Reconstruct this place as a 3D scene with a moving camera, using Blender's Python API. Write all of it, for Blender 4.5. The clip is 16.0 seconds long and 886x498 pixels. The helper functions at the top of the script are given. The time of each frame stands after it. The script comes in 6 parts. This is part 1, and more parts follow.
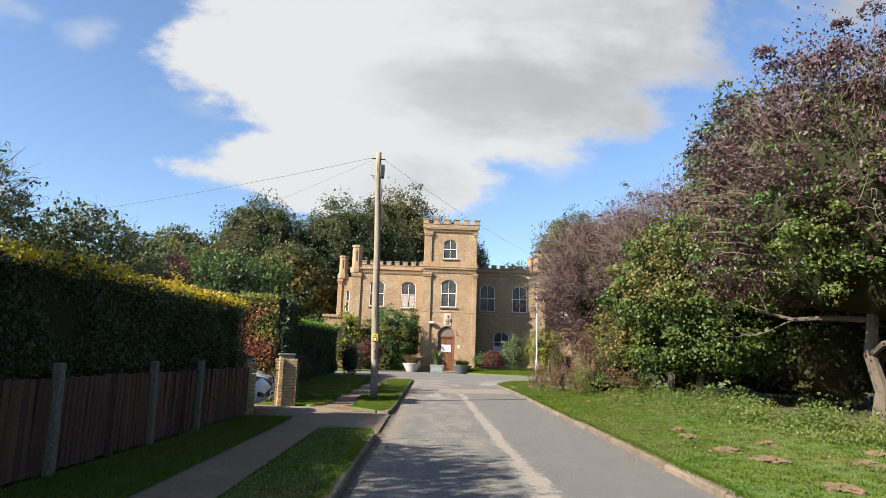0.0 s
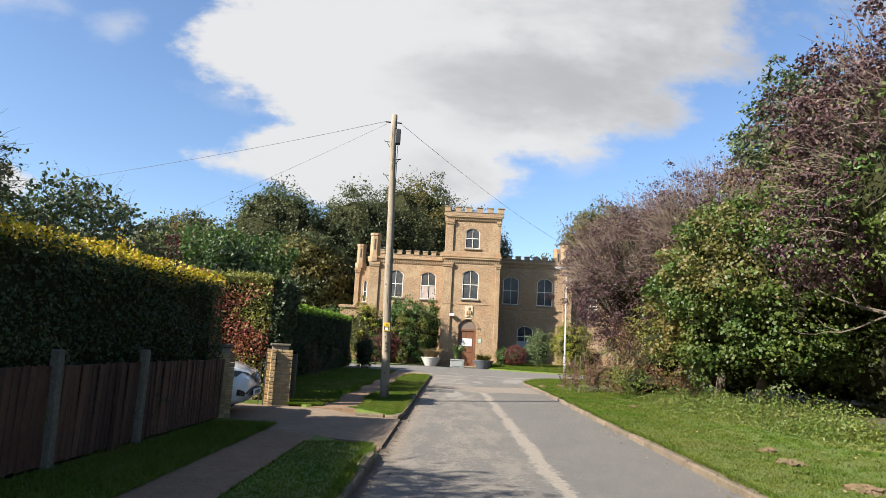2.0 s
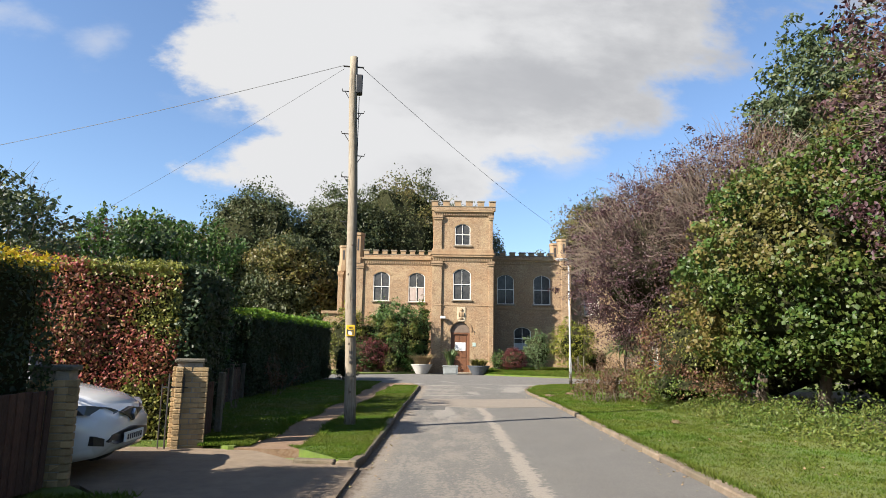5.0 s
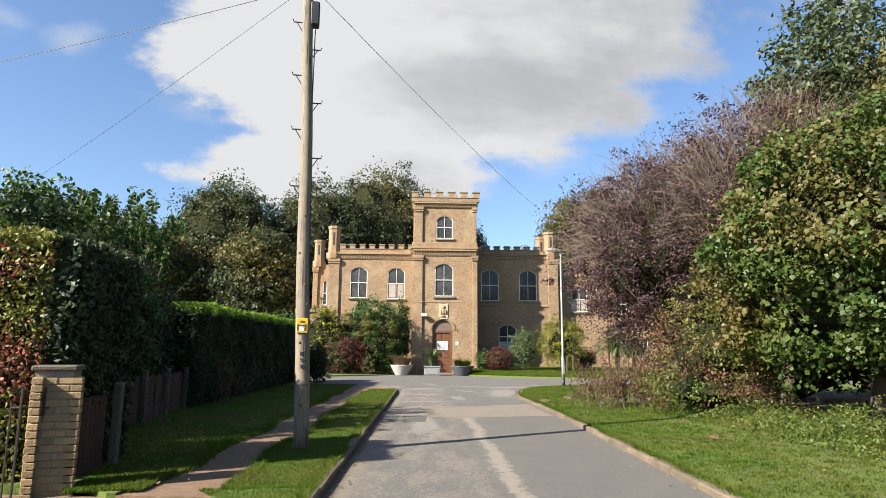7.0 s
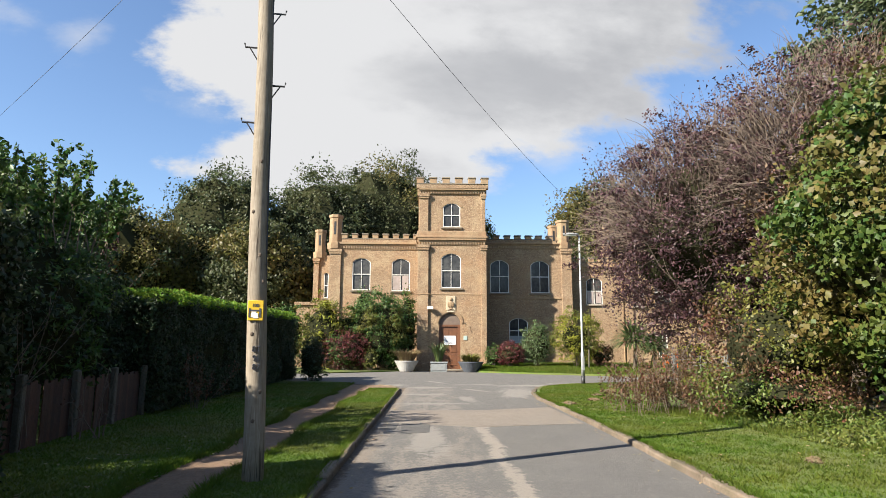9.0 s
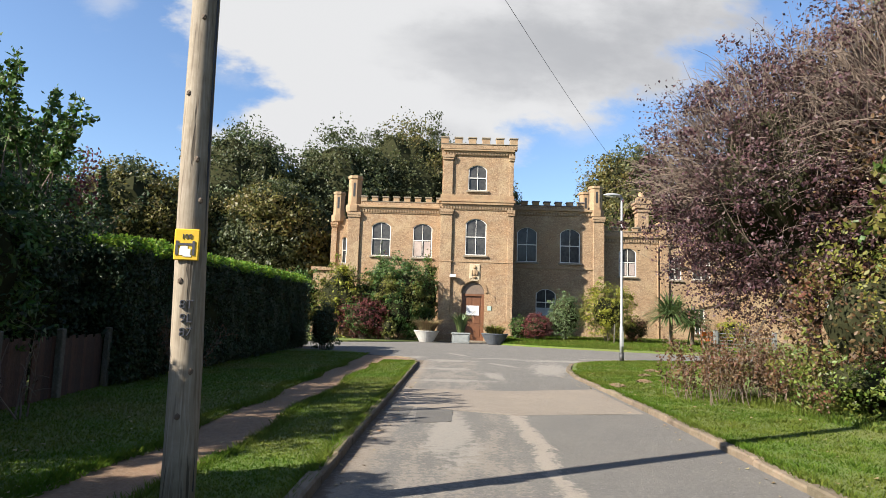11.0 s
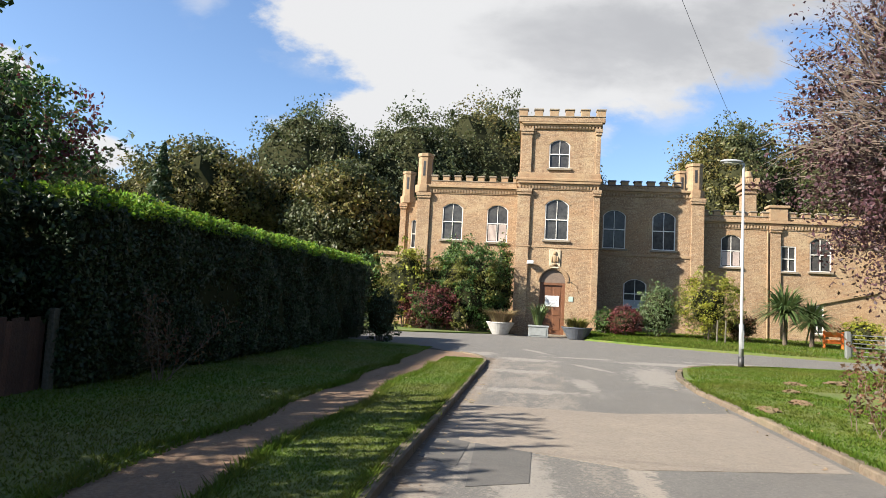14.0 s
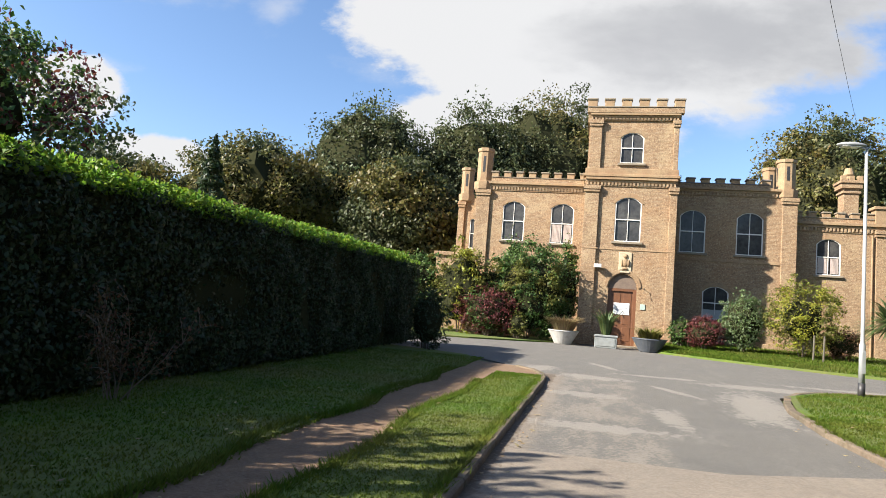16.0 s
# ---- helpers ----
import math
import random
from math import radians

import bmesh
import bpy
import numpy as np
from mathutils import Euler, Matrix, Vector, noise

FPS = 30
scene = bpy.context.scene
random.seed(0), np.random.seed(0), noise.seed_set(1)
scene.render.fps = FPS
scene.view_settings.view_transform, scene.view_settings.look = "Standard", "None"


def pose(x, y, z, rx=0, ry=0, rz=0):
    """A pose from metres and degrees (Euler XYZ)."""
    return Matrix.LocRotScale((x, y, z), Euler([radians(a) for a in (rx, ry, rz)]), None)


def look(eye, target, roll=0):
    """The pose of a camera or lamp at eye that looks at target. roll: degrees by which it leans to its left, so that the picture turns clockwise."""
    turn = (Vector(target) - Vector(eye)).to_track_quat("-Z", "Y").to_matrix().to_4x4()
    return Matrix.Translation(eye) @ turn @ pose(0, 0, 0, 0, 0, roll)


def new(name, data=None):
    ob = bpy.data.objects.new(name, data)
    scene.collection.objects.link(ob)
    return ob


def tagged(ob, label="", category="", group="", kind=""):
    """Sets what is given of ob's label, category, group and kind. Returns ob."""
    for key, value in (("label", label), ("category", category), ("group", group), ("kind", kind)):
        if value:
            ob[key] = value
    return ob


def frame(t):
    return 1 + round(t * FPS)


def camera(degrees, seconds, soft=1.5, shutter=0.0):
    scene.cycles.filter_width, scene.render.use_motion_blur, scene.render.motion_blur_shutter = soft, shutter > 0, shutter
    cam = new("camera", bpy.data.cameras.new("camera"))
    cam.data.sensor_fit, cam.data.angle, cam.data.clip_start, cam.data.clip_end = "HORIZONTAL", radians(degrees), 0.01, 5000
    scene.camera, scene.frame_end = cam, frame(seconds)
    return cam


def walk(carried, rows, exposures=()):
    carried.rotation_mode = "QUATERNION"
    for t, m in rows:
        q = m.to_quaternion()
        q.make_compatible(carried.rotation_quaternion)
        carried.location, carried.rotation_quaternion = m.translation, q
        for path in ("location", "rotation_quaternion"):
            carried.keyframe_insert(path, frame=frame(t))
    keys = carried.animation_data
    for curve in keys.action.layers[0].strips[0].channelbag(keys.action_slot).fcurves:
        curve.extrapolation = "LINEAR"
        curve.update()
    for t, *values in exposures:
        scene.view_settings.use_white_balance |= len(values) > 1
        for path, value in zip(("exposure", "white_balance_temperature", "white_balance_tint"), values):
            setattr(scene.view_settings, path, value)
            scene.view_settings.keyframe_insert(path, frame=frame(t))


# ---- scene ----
cam = camera(70.0, 16.0, soft=0.85)
PATH = [
    (0, (-1.504, -2.273, 1.373), (-1.177, -0.328, 1.708), 1.9),
    (0.5, (-1.421, -1.523, 1.351), (-1.109, 0.427, 1.665), 2.1),
    (1, (-1.311, -0.886, 1.352), (-1.020, 1.068, 1.664), 2.4),
    (1.5, (-1.223, -0.223, 1.380), (-0.957, 1.734, 1.693), 2.7),
    (2, (-1.100, 0.401, 1.369), (-0.838, 2.359, 1.683), 3.0),
    (2.5, (-0.985, 1.103, 1.366), (-0.721, 3.061, 1.675), 3.0),
    (3, (-0.862, 1.698, 1.401), (-0.589, 3.652, 1.726), 2.4),
    (3.5, (-0.680, 2.336, 1.437), (-0.429, 4.292, 1.766), 1.9),
    (4, (-0.577, 2.975, 1.420), (-0.326, 4.930, 1.753), 1.5),
    (6.5, (0.088, 6.489, 1.459), (0.432, 8.431, 1.784), 0.4),
    (7, (0.152, 7.160, 1.458), (0.499, 9.102, 1.787), 0.4),
    (7.5, (0.288, 7.818, 1.476), (0.617, 9.762, 1.810), 0.0),
    (8, (0.376, 8.499, 1.470), (0.696, 10.444, 1.807), 0.2),
    (10.5, (0.959, 11.751, 1.444), (1.294, 13.708, 1.682), 0.5),
    (11, (0.965, 12.410, 1.406), (1.223, 14.380, 1.629), 1.8),
    (11.5, (1.059, 12.992, 1.417), (1.279, 14.967, 1.635), 1.9),
    (12, (1.121, 13.596, 1.409), (1.281, 15.580, 1.607), 2.5),
    (12.5, (1.282, 14.235, 1.387), (1.426, 16.219, 1.592), 2.7),
    (13, (1.338, 14.876, 1.380), (1.459, 16.862, 1.581), 2.9),
    (13.5, (1.419, 15.455, 1.393), (1.510, 17.443, 1.592), 3.1),
    (14, (1.474, 16.076, 1.390), (1.493, 18.067, 1.572), 3.2),
    (14.5, (1.561, 16.665, 1.386), (1.570, 18.656, 1.564), 3.7),
    (15, (1.670, 17.321, 1.426), (1.657, 19.313, 1.607), 3.6),
    (15.5, (1.690, 17.934, 1.434), (1.606, 19.923, 1.629), 3.8),
    (16, (1.760, 18.599, 1.435), (1.578, 20.583, 1.615), 4.7),
]
EXPOSURES = [(0.0, 1.56), (8.0, 1.54), (12.0, 1.58), (14.0, 1.62), (16.0, 1.66)]
walk(cam, [(t, look(e, g, r)) for t, e, g, r in PATH], EXPOSURES)

# ---- light ----
SUN_TO = Vector((-0.93, -0.37, 0.0)).normalized()
SUN_EL = radians(34)
sun = new("sun", bpy.data.lights.new("sun", "SUN"))
sun.data.energy, sun.data.angle, sun.data.color = 5.0, radians(0.55), (1.0, 0.93, 0.82)
sun.matrix_world = look(SUN_TO * math.cos(SUN_EL) * 50 + Vector((0, 20, 50 * math.sin(SUN_EL))), (0, 20, 0))


def make_world():
    w = bpy.data.worlds.new("sky")
    scene.world = w
    w.use_nodes = True
    n, l = w.node_tree.nodes, w.node_tree.links
    bg = n["Background"]

    def m(op, a, b=None, c=None):
        nd = n.new("ShaderNodeMath")
        nd.operation = op
        for k, v in enumerate((a, b, c)):
            if v is None:
                continue
            if isinstance(v, (int, float)):
                nd.inputs[k].default_value = v
            else:
                l.new(v, nd.inputs[k])
        return nd.outputs[0]

    sky = n.new("ShaderNodeTexSky")
    sky.sky_type, sky.sun_disc = "NISHITA", False
    sky.sun_elevation, sky.sun_rotation = SUN_EL, math.atan2(SUN_TO.x, SUN_TO.y)
    sky.air_density, sky.dust_density, sky.ozone_density = 1.0, 0.6, 2.5
    co = n.new("ShaderNodeTexCoord").outputs["Generated"]
    sep = n.new("ShaderNodeSeparateXYZ")
    l.new(co, sep.inputs[0])
    yy = m("MAXIMUM", m("ABSOLUTE", sep.outputs[1]), 0.12)
    u, v = m("DIVIDE", sep.outputs[0], yy), m("DIVIDE", sep.outputs[2], yy)
    uv = n.new("ShaderNodeCombineXYZ")
    l.new(u, uv.inputs[0]), l.new(v, uv.inputs[1])

    def tex(scale, detail, rough, sx=1.0, seed=0.0):
        mp = n.new("ShaderNodeMapping")
        mp.inputs["Scale"].default_value = (sx, 1.6, 1)
        mp.inputs["Location"].default_value = (seed, seed * 0.7, seed)
        l.new(uv.outputs[0], mp.inputs[0])
        t = n.new("ShaderNodeTexNoise")
        t.inputs["Scale"].default_value, t.inputs["Detail"].default_value, t.inputs["Roughness"].default_value = scale, detail, rough
        l.new(mp.outputs[0], t.inputs[0])
        return t.outputs[0]

    big, fine = tex(3.2, 9, 0.58, 1.0, 3.1), tex(9.0, 8, 0.6, 0.9, 1.3)
    warp = m("ADD", m("MULTIPLY", m("SUBTRACT", big, 0.5), 1.0), m("MULTIPLY", m("SUBTRACT", fine, 0.5), 0.8))
    field = None
    for cu, cv, ru, rv, lift in CLOUDS:
        a, b = m("DIVIDE", m("SUBTRACT", u, cu), ru), m("DIVIDE", m("SUBTRACT", v, cv), rv)
        d = m("SUBTRACT", lift, m("SQRT", m("ADD", m("MULTIPLY", a, a), m("MULTIPLY", b, b))))
        field = d if field is None else m("SMOOTH_MAX", field, d, 0.15)
    dens = m("ADD", field, m("MULTIPLY", warp, 0.9))
    mask = n.new("ShaderNodeMapRange")
    mask.interpolation_type = "SMOOTHSTEP"
    mask.inputs["From Min"].default_value, mask.inputs["From Max"].default_value = -0.05, 0.15
    spread = m("ADD", 1.0, m("MULTIPLY", m("MAXIMUM", m("SUBTRACT", u, 0.0), 0.0), 1.0))
    l.new(m("DIVIDE", dens, spread), mask.inputs["Value"])
    ahead = n.new("ShaderNodeMapRange")
    ahead.interpolation_type = "SMOOTHSTEP"
    ahead.inputs["From Min"].default_value, ahead.inputs["From Max"].default_value = 0.05, 0.3
    l.new(sep.outputs[1], ahead.inputs["Value"])
    wisp = n.new("ShaderNodeMapRange")
    wisp.interpolation_type = "SMOOTHSTEP"
    wisp.inputs["From Min"].default_value, wisp.inputs["From Max"].default_value, wisp.inputs["To Max"].default_value = 0.0, 0.95, 0.45
    thin = None
    for cu, cv, ru, rv in WISPS:
        a, b = m("DIVIDE", m("SUBTRACT", u, cu), ru), m("DIVIDE", m("SUBTRACT", v, cv), rv)
        d = m("SUBTRACT", 0.8, m("SQRT", m("ADD", m("MULTIPLY", a, a), m("MULTIPLY", b, b))))
        thin = d if thin is None else m("MAXIMUM", thin, d)
    l.new(m("ADD", m("MULTIPLY", thin, 0.8), m("MULTIPLY", warp, 2.2)), wisp.inputs["Value"])
    # thick parts of a cloud are greyer, its rim is bright
    thick = n.new("ShaderNodeMapRange")
    thick.interpolation_type = "SMOOTHSTEP"
    thick.inputs["From Min"].default_value, thick.inputs["From Max"].default_value = 0.38, 1.0
    soft = m("ADD", m("MULTIPLY", m("SUBTRACT", tex(4.2, 7, 0.55, 0.7, 8.3), 0.5), 1.15), m("MULTIPLY", m("MINIMUM", dens, 0.6), 0.75))
    l.new(m("ADD", m("ADD", soft, m("MULTIPLY", m("SUBTRACT", u, 0.06), 1.25)), m("MULTIPLY", m("SUBTRACT", 0.52, v), 0.5)), thick.inputs["Value"])
    col = n.new("ShaderNodeMixRGB")
    l.new(thick.outputs[0], col.inputs[0])
    col.inputs[1].default_value, col.inputs[2].default_value = CLOUD_WHITE, CLOUD_GREY
    lum = n.new("ShaderNodeMixRGB")
    lum.blend_type, lum.inputs[0].default_value = "MULTIPLY", 1.0
    l.new(sky.outputs[0], lum.inputs[1])
    lum.inputs[2].default_value = (*[SKY_GAIN * k for k in SKY_TINT], 1)
    mix = n.new("ShaderNodeMixRGB")
    l.new(m("MULTIPLY", ahead.outputs[0], m("MAXIMUM", mask.outputs[0], wisp.outputs[0])), mix.inputs[0]), l.new(lum.outputs[0], mix.inputs[1]), l.new(col.outputs[0], mix.inputs[2])
    l.new(mix.outputs[0], bg.inputs[0])
    bg.inputs[1].default_value = SKY_STRENGTH


SKY_STRENGTH = 0.055
SKY_GAIN, SKY_TINT = 1.25, (0.95, 1.0, 1.07)
CLOUD_WHITE, CLOUD_GREY = (5.0, 5.02, 5.1, 1), (3.2, 3.26, 3.42, 1)
# clouds: place across and up, half width and half height, fullness
CLOUDS = [
    (0.22, 0.66, 0.52, 0.24, 1.0), (-0.08, 0.46, 0.24, 0.09, 1.0), (0.15, 0.45, 0.42, 0.14, 1.0),
    (0.02, 0.29, 0.27, 0.08, 0.95), (0.95, 0.95, 0.5, 0.27, 1.0),
    (-0.76, 0.32, 0.12, 0.07, 0.85), (-0.60, 0.21, 0.13, 0.05, 0.85),
]
WISPS = [(-0.66, 0.50, 0.22, 0.04), (-0.72, 0.36, 0.10, 0.03), (-0.2, 0.40, 0.14, 0.08), (0.36, 0.33, 0.12, 0.05), (-0.40, 0.47, 0.06, 0.05)]
make_world()


# ---- materials ----
def mat(name, base, rough=0.8, vary=(), scale=4.0, bump=0.3, bump_scale=40.0, metal=0.0, island=0.0, rand=0.0, translucent=0.0, spec=0.5, coat=0.0, hue=0.0):
    """A surface: its base colour, broken up by stains (vary: colour, amount) at two sizes, with fine relief."""
    mt = bpy.data.materials.new(name)
    mt.use_nodes = True
    n, l = mt.node_tree.nodes, mt.node_tree.links
    p = n["Principled BSDF"]
    p.inputs["Roughness"].default_value, p.inputs["Metallic"].default_value = rough, metal
    p.inputs["Specular IOR Level"].default_value = spec
    p.inputs["Coat Weight"].default_value = coat
    co = n.new("ShaderNodeTexCoord").outputs["Object"]
    geo = n.new("ShaderNodeNewGeometry")
    last = None
    rgb = n.new("ShaderNodeRGB")
    rgb.outputs[0].default_value = (*base, 1)
    last = rgb.outputs[0]
    for k, (c, amount) in enumerate(vary):
        t = n.new("ShaderNodeTexNoise")
        t.inputs["Scale"].default_value = scale * (1.0, 6.0, 0.35, 20.0)[k % 4]
        t.inputs["Detail"].default_value, t.inputs["Roughness"].default_value = 6, 0.62
        l.new(geo.outputs["Position"], t.inputs[0])
        r = n.new("ShaderNodeMapRange")
        r.inputs["From Min"].default_value, r.inputs["From Max"].default_value = 0.42, 0.68
        r.inputs["To Max"].default_value = amount
        l.new(t.outputs[0], r.inputs["Value"])
        mx = n.new("ShaderNodeMixRGB")
        l.new(r.outputs[0], mx.inputs[0]), l.new(last, mx.inputs[1])
        mx.inputs[2].default_value = (*c, 1)
        last = mx.outputs[0]
    if island or rand:
        src = geo.outputs["Random Per Island"] if island else n.new("ShaderNodeObjectInfo").outputs["Random"]
        r = n.new("ShaderNodeMapRange")
        a = island or rand
        r.inputs["To Min"].default_value, r.inputs["To Max"].default_value = 1 - a, 1 + a
        l.new(src, r.inputs["Value"])
        hs = n.new("ShaderNodeHueSaturation")
        l.new(r.outputs[0], hs.inputs["Value"]), l.new(last, hs.inputs["Color"])
        if hue:
            h = n.new("ShaderNodeMapRange")
            h.inputs["To Min"].default_value, h.inputs["To Max"].default_value = 0.5 + hue, 0.5 - hue
            f = n.new("ShaderNodeMath")
            f.operation, f.inputs[1].default_value = "MULTIPLY", 7.31
            l.new(src, f.inputs[0])
            f2 = n.new("ShaderNodeMath")
            f2.operation = "FRACT"
            l.new(f.outputs[0], f2.inputs[0]), l.new(f2.outputs[0], h.inputs["Value"]), l.new(h.outputs[0], hs.inputs["Hue"])
        last = hs.outputs[0]
    l.new(last, p.inputs["Base Color"])
    if bump:
        t = n.new("ShaderNodeTexNoise")
        t.inputs["Scale"].default_value, t.inputs["Detail"].default_value = bump_scale, 5
        l.new(geo.outputs["Position"], t.inputs[0])
        b = n.new("ShaderNodeBump")
        b.inputs["Strength"].default_value, b.inputs["Distance"].default_value = bump, 0.02
        l.new(t.outputs[0], b.inputs["Height"]), l.new(b.outputs[0], p.inputs["Normal"])
    if translucent:
        tr = n.new("ShaderNodeBsdfTranslucent")
        l.new(last, tr.inputs[0])
        ms = n.new("ShaderNodeMixShader")
        ms.inputs[0].default_value = translucent
        l.new(p.outputs[0], ms.inputs[1]), l.new(tr.outputs[0], ms.inputs[2])
        l.new(ms.outputs[0], n["Material Output"].inputs[0])
    return mt


def leaf_mat(name, base, other=None, amount=0.8, island=0.45, hue=0.03, scale=0.9, rough=0.5, translucent=0.3):
    vary = [(other, amount)] if other else []
    return mat(name, base, rough, vary, scale, 0, island=island, hue=hue, translucent=translucent, spec=0.35)


def brick_mat(name, a, b, mortar, dark):
    """Weathered brickwork laid in courses of 75 mm."""
    mt = mat(name, a, 0.88, (), bump=0)
    n, l = mt.node_tree.nodes, mt.node_tree.links
    p = n["Principled BSDF"]
    geo = n["Geometry"]
    sep = n.new("ShaderNodeSeparateXYZ")
    l.new(geo.outputs["Position"], sep.inputs[0])
    add = n.new("ShaderNodeMath")
    l.new(sep.outputs[0], add.inputs[0]), l.new(sep.outputs[1], add.inputs[1])
    cm = n.new("ShaderNodeCombineXYZ")
    l.new(add.outputs[0], cm.inputs[0]), l.new(sep.outputs[2], cm.inputs[1])
    br = n.new("ShaderNodeTexBrick")
    br.inputs["Color1"].default_value, br.inputs["Color2"].default_value, br.inputs["Mortar"].default_value = (*a, 1), (*b, 1), (*mortar, 1)
    br.inputs["Scale"].default_value, br.inputs["Mortar Size"].default_value = 1.0, 0.006
    br.inputs["Brick Width"].default_value, br.inputs["Row Height"].default_value = 0.225, 0.075
    br.inputs["Bias"].default_value = -0.1
    l.new(cm.outputs[0], br.inputs[0])
    last = br.outputs[0]
    for scale, amount, c, lo, hi in ((1.1, 0.45, dark, 0.45, 0.75), (7.0, 0.7, b, 0.48, 0.62), (0.8, 0.6, (0.37, 0.28, 0.165), 0.5, 0.7), (0.45, 0.5, (0.30, 0.165, 0.078), 0.52, 0.68), (16.0, 0.7, (0.42, 0.31, 0.19), 0.53, 0.64), (12.0, 0.7, (0.125, 0.073, 0.043), 0.55, 0.66)):
        t = n.new("ShaderNodeTexNoise")
        t.inputs["Scale"].default_value, t.inputs["Detail"].default_value = scale, 6
        l.new(geo.outputs["Position"], t.inputs[0])
        r = n.new("ShaderNodeMapRange")
        r.inputs["From Min"].default_value, r.inputs["From Max"].default_value, r.inputs["To Max"].default_value = lo, hi, amount
        l.new(t.outputs[0], r.inputs["Value"])
        mx = n.new("ShaderNodeMixRGB")
        l.new(r.outputs[0], mx.inputs[0]), l.new(last, mx.inputs[1])
        mx.inputs[2].default_value = (*c, 1)
        last = mx.outputs[0]
    l.new(last, p.inputs["Base Color"])
    b = n.new("ShaderNodeBump")
    b.inputs["Strength"].default_value, b.inputs["Distance"].default_value = 0.6, 0.01
    l.new(br.outputs["Fac"], b.inputs["Height"]), l.new(b.outputs[0], p.inputs["Normal"])
    b.invert = True
    return mt


def asphalt_mat():
    """Old patched asphalt: an older left half, a pale ragged seam down the middle, worn streaks."""
    mt = mat("old_asphalt", (0.100, 0.094, 0.085), 0.92, [((0.135, 0.126, 0.112), 0.6), ((0.076, 0.072, 0.066), 0.5), ((0.115, 0.105, 0.09), 0.6), ((0.15, 0.14, 0.125), 0.5)], 1.3, 0.6, 160)
    n, l = mt.node_tree.nodes, mt.node_tree.links
    p, geo = n["Principled BSDF"], n["Geometry"]
    last = p.inputs["Base Color"].links[0].from_socket

    def m(op, a, b=None):
        nd = n.new("ShaderNodeMath")
        nd.operation = op
        for k, v in enumerate((a, b)):
            if v is not None:
                if isinstance(v, (int, float)):
                    nd.inputs[k].default_value = v
                else:
                    l.new(v, nd.inputs[k])
        return nd.outputs[0]

    sep = n.new("ShaderNodeSeparateXYZ")
    l.new(geo.outputs["Position"], sep.inputs[0])
    u = m("SUBTRACT", m("ADD", sep.outputs[0], 1.99), m("MULTIPLY", sep.outputs[1], 0.151))
    cm = n.new("ShaderNodeCombineXYZ")
    l.new(m("MULTIPLY", u, 1.6), cm.inputs[0]), l.new(m("MULTIPLY", sep.outputs[1], 0.45), cm.inputs[1])

    def noise_of(scale, detail, vec):
        t = n.new("ShaderNodeTexNoise")
        t.inputs["Scale"].default_value, t.inputs["Detail"].default_value, t.inputs["Roughness"].default_value = scale, detail, 0.68
        l.new(vec, t.inputs[0])
        return t.outputs[0]

    streak = noise_of(1.5, 8, cm.outputs[0])
    grit = noise_of(7.0, 6, geo.outputs["Position"])
    chips = noise_of(17.0, 5, geo.outputs["Position"])
    sway = noise_of(0.55, 4, geo.outputs["Position"])

    def paint(last, fac, c):
        mx = n.new("ShaderNodeMixRGB")
        l.new(fac, mx.inputs[0]), l.new(last, mx.inputs[1])
        mx.inputs[2].default_value = (*c, 1)
        return mx.outputs[0]

    def step(x, lo, hi, top):
        r = n.new("ShaderNodeMapRange")
        r.interpolation_type = "SMOOTHSTEP"
        r.inputs["From Min"].default_value, r.inputs["From Max"].default_value, r.inputs["To Max"].default_value = lo, hi, top
        l.new(x, r.inputs["Value"])
        return r.outputs[0]

    edge = m("ADD", u, m("MULTIPLY", m("SUBTRACT", grit, 0.5), 0.6))
    left_half = m("MULTIPLY", step(m("SUBTRACT", 1.98, edge), 0.0, 0.25, 1.0), step(m("SUBTRACT", 36.0, sep.outputs[1]), 0.0, 2.0, 1.0))
    last = paint(last, m("MULTIPLY", left_half, step(m("ADD", streak, m("MULTIPLY", m("SUBTRACT", chips, 0.5), 0.9)), 0.46, 0.58, 0.75)), (0.20, 0.172, 0.14))
    seam = m("SUBTRACT", m("ADD", 0.02, m("MULTIPLY", sway, 0.24)), m("ABSOLUTE", m("SUBTRACT", m("ADD", u, m("MULTIPLY", m("SUBTRACT", streak, 0.5), 0.45)), 2.11)))
    last = paint(last, m("MULTIPLY", step(m("ADD", seam, m("ADD", m("MULTIPLY", m("SUBTRACT", grit, 0.5), 0.4), m("MULTIPLY", m("SUBTRACT", chips, 0.5), 0.35))), -0.02, 0.07, 0.85), step(m("SUBTRACT", 24.0, sep.outputs[1]), -0.5, 1.0, 1.0)), (0.255, 0.22, 0.178))
    near = step(m("SUBTRACT", 35.0, sep.outputs[1]), 0.0, 1.0, 1.0)
    gut = m("MULTIPLY", near, step(m("SUBTRACT", 0.45, edge), 0.0, 0.3, 0.8))
    last = paint(last, gut, (0.19, 0.155, 0.118))
    # worn spots and a gravelly strip in the mouth of the junction
    for cx, cy, rx, ry, tilt in WORN:
        dx, dy = m("SUBTRACT", sep.outputs[0], cx), m("SUBTRACT", sep.outputs[1], cy)
        a = m("DIVIDE", m("SUBTRACT", dx, m("MULTIPLY", dy, tilt)), rx)
        b = m("DIVIDE", dy, ry)
        d = m("SUBTRACT", 1.0, m("SQRT", m("ADD", m("MULTIPLY", a, a), m("MULTIPLY", b, b))))
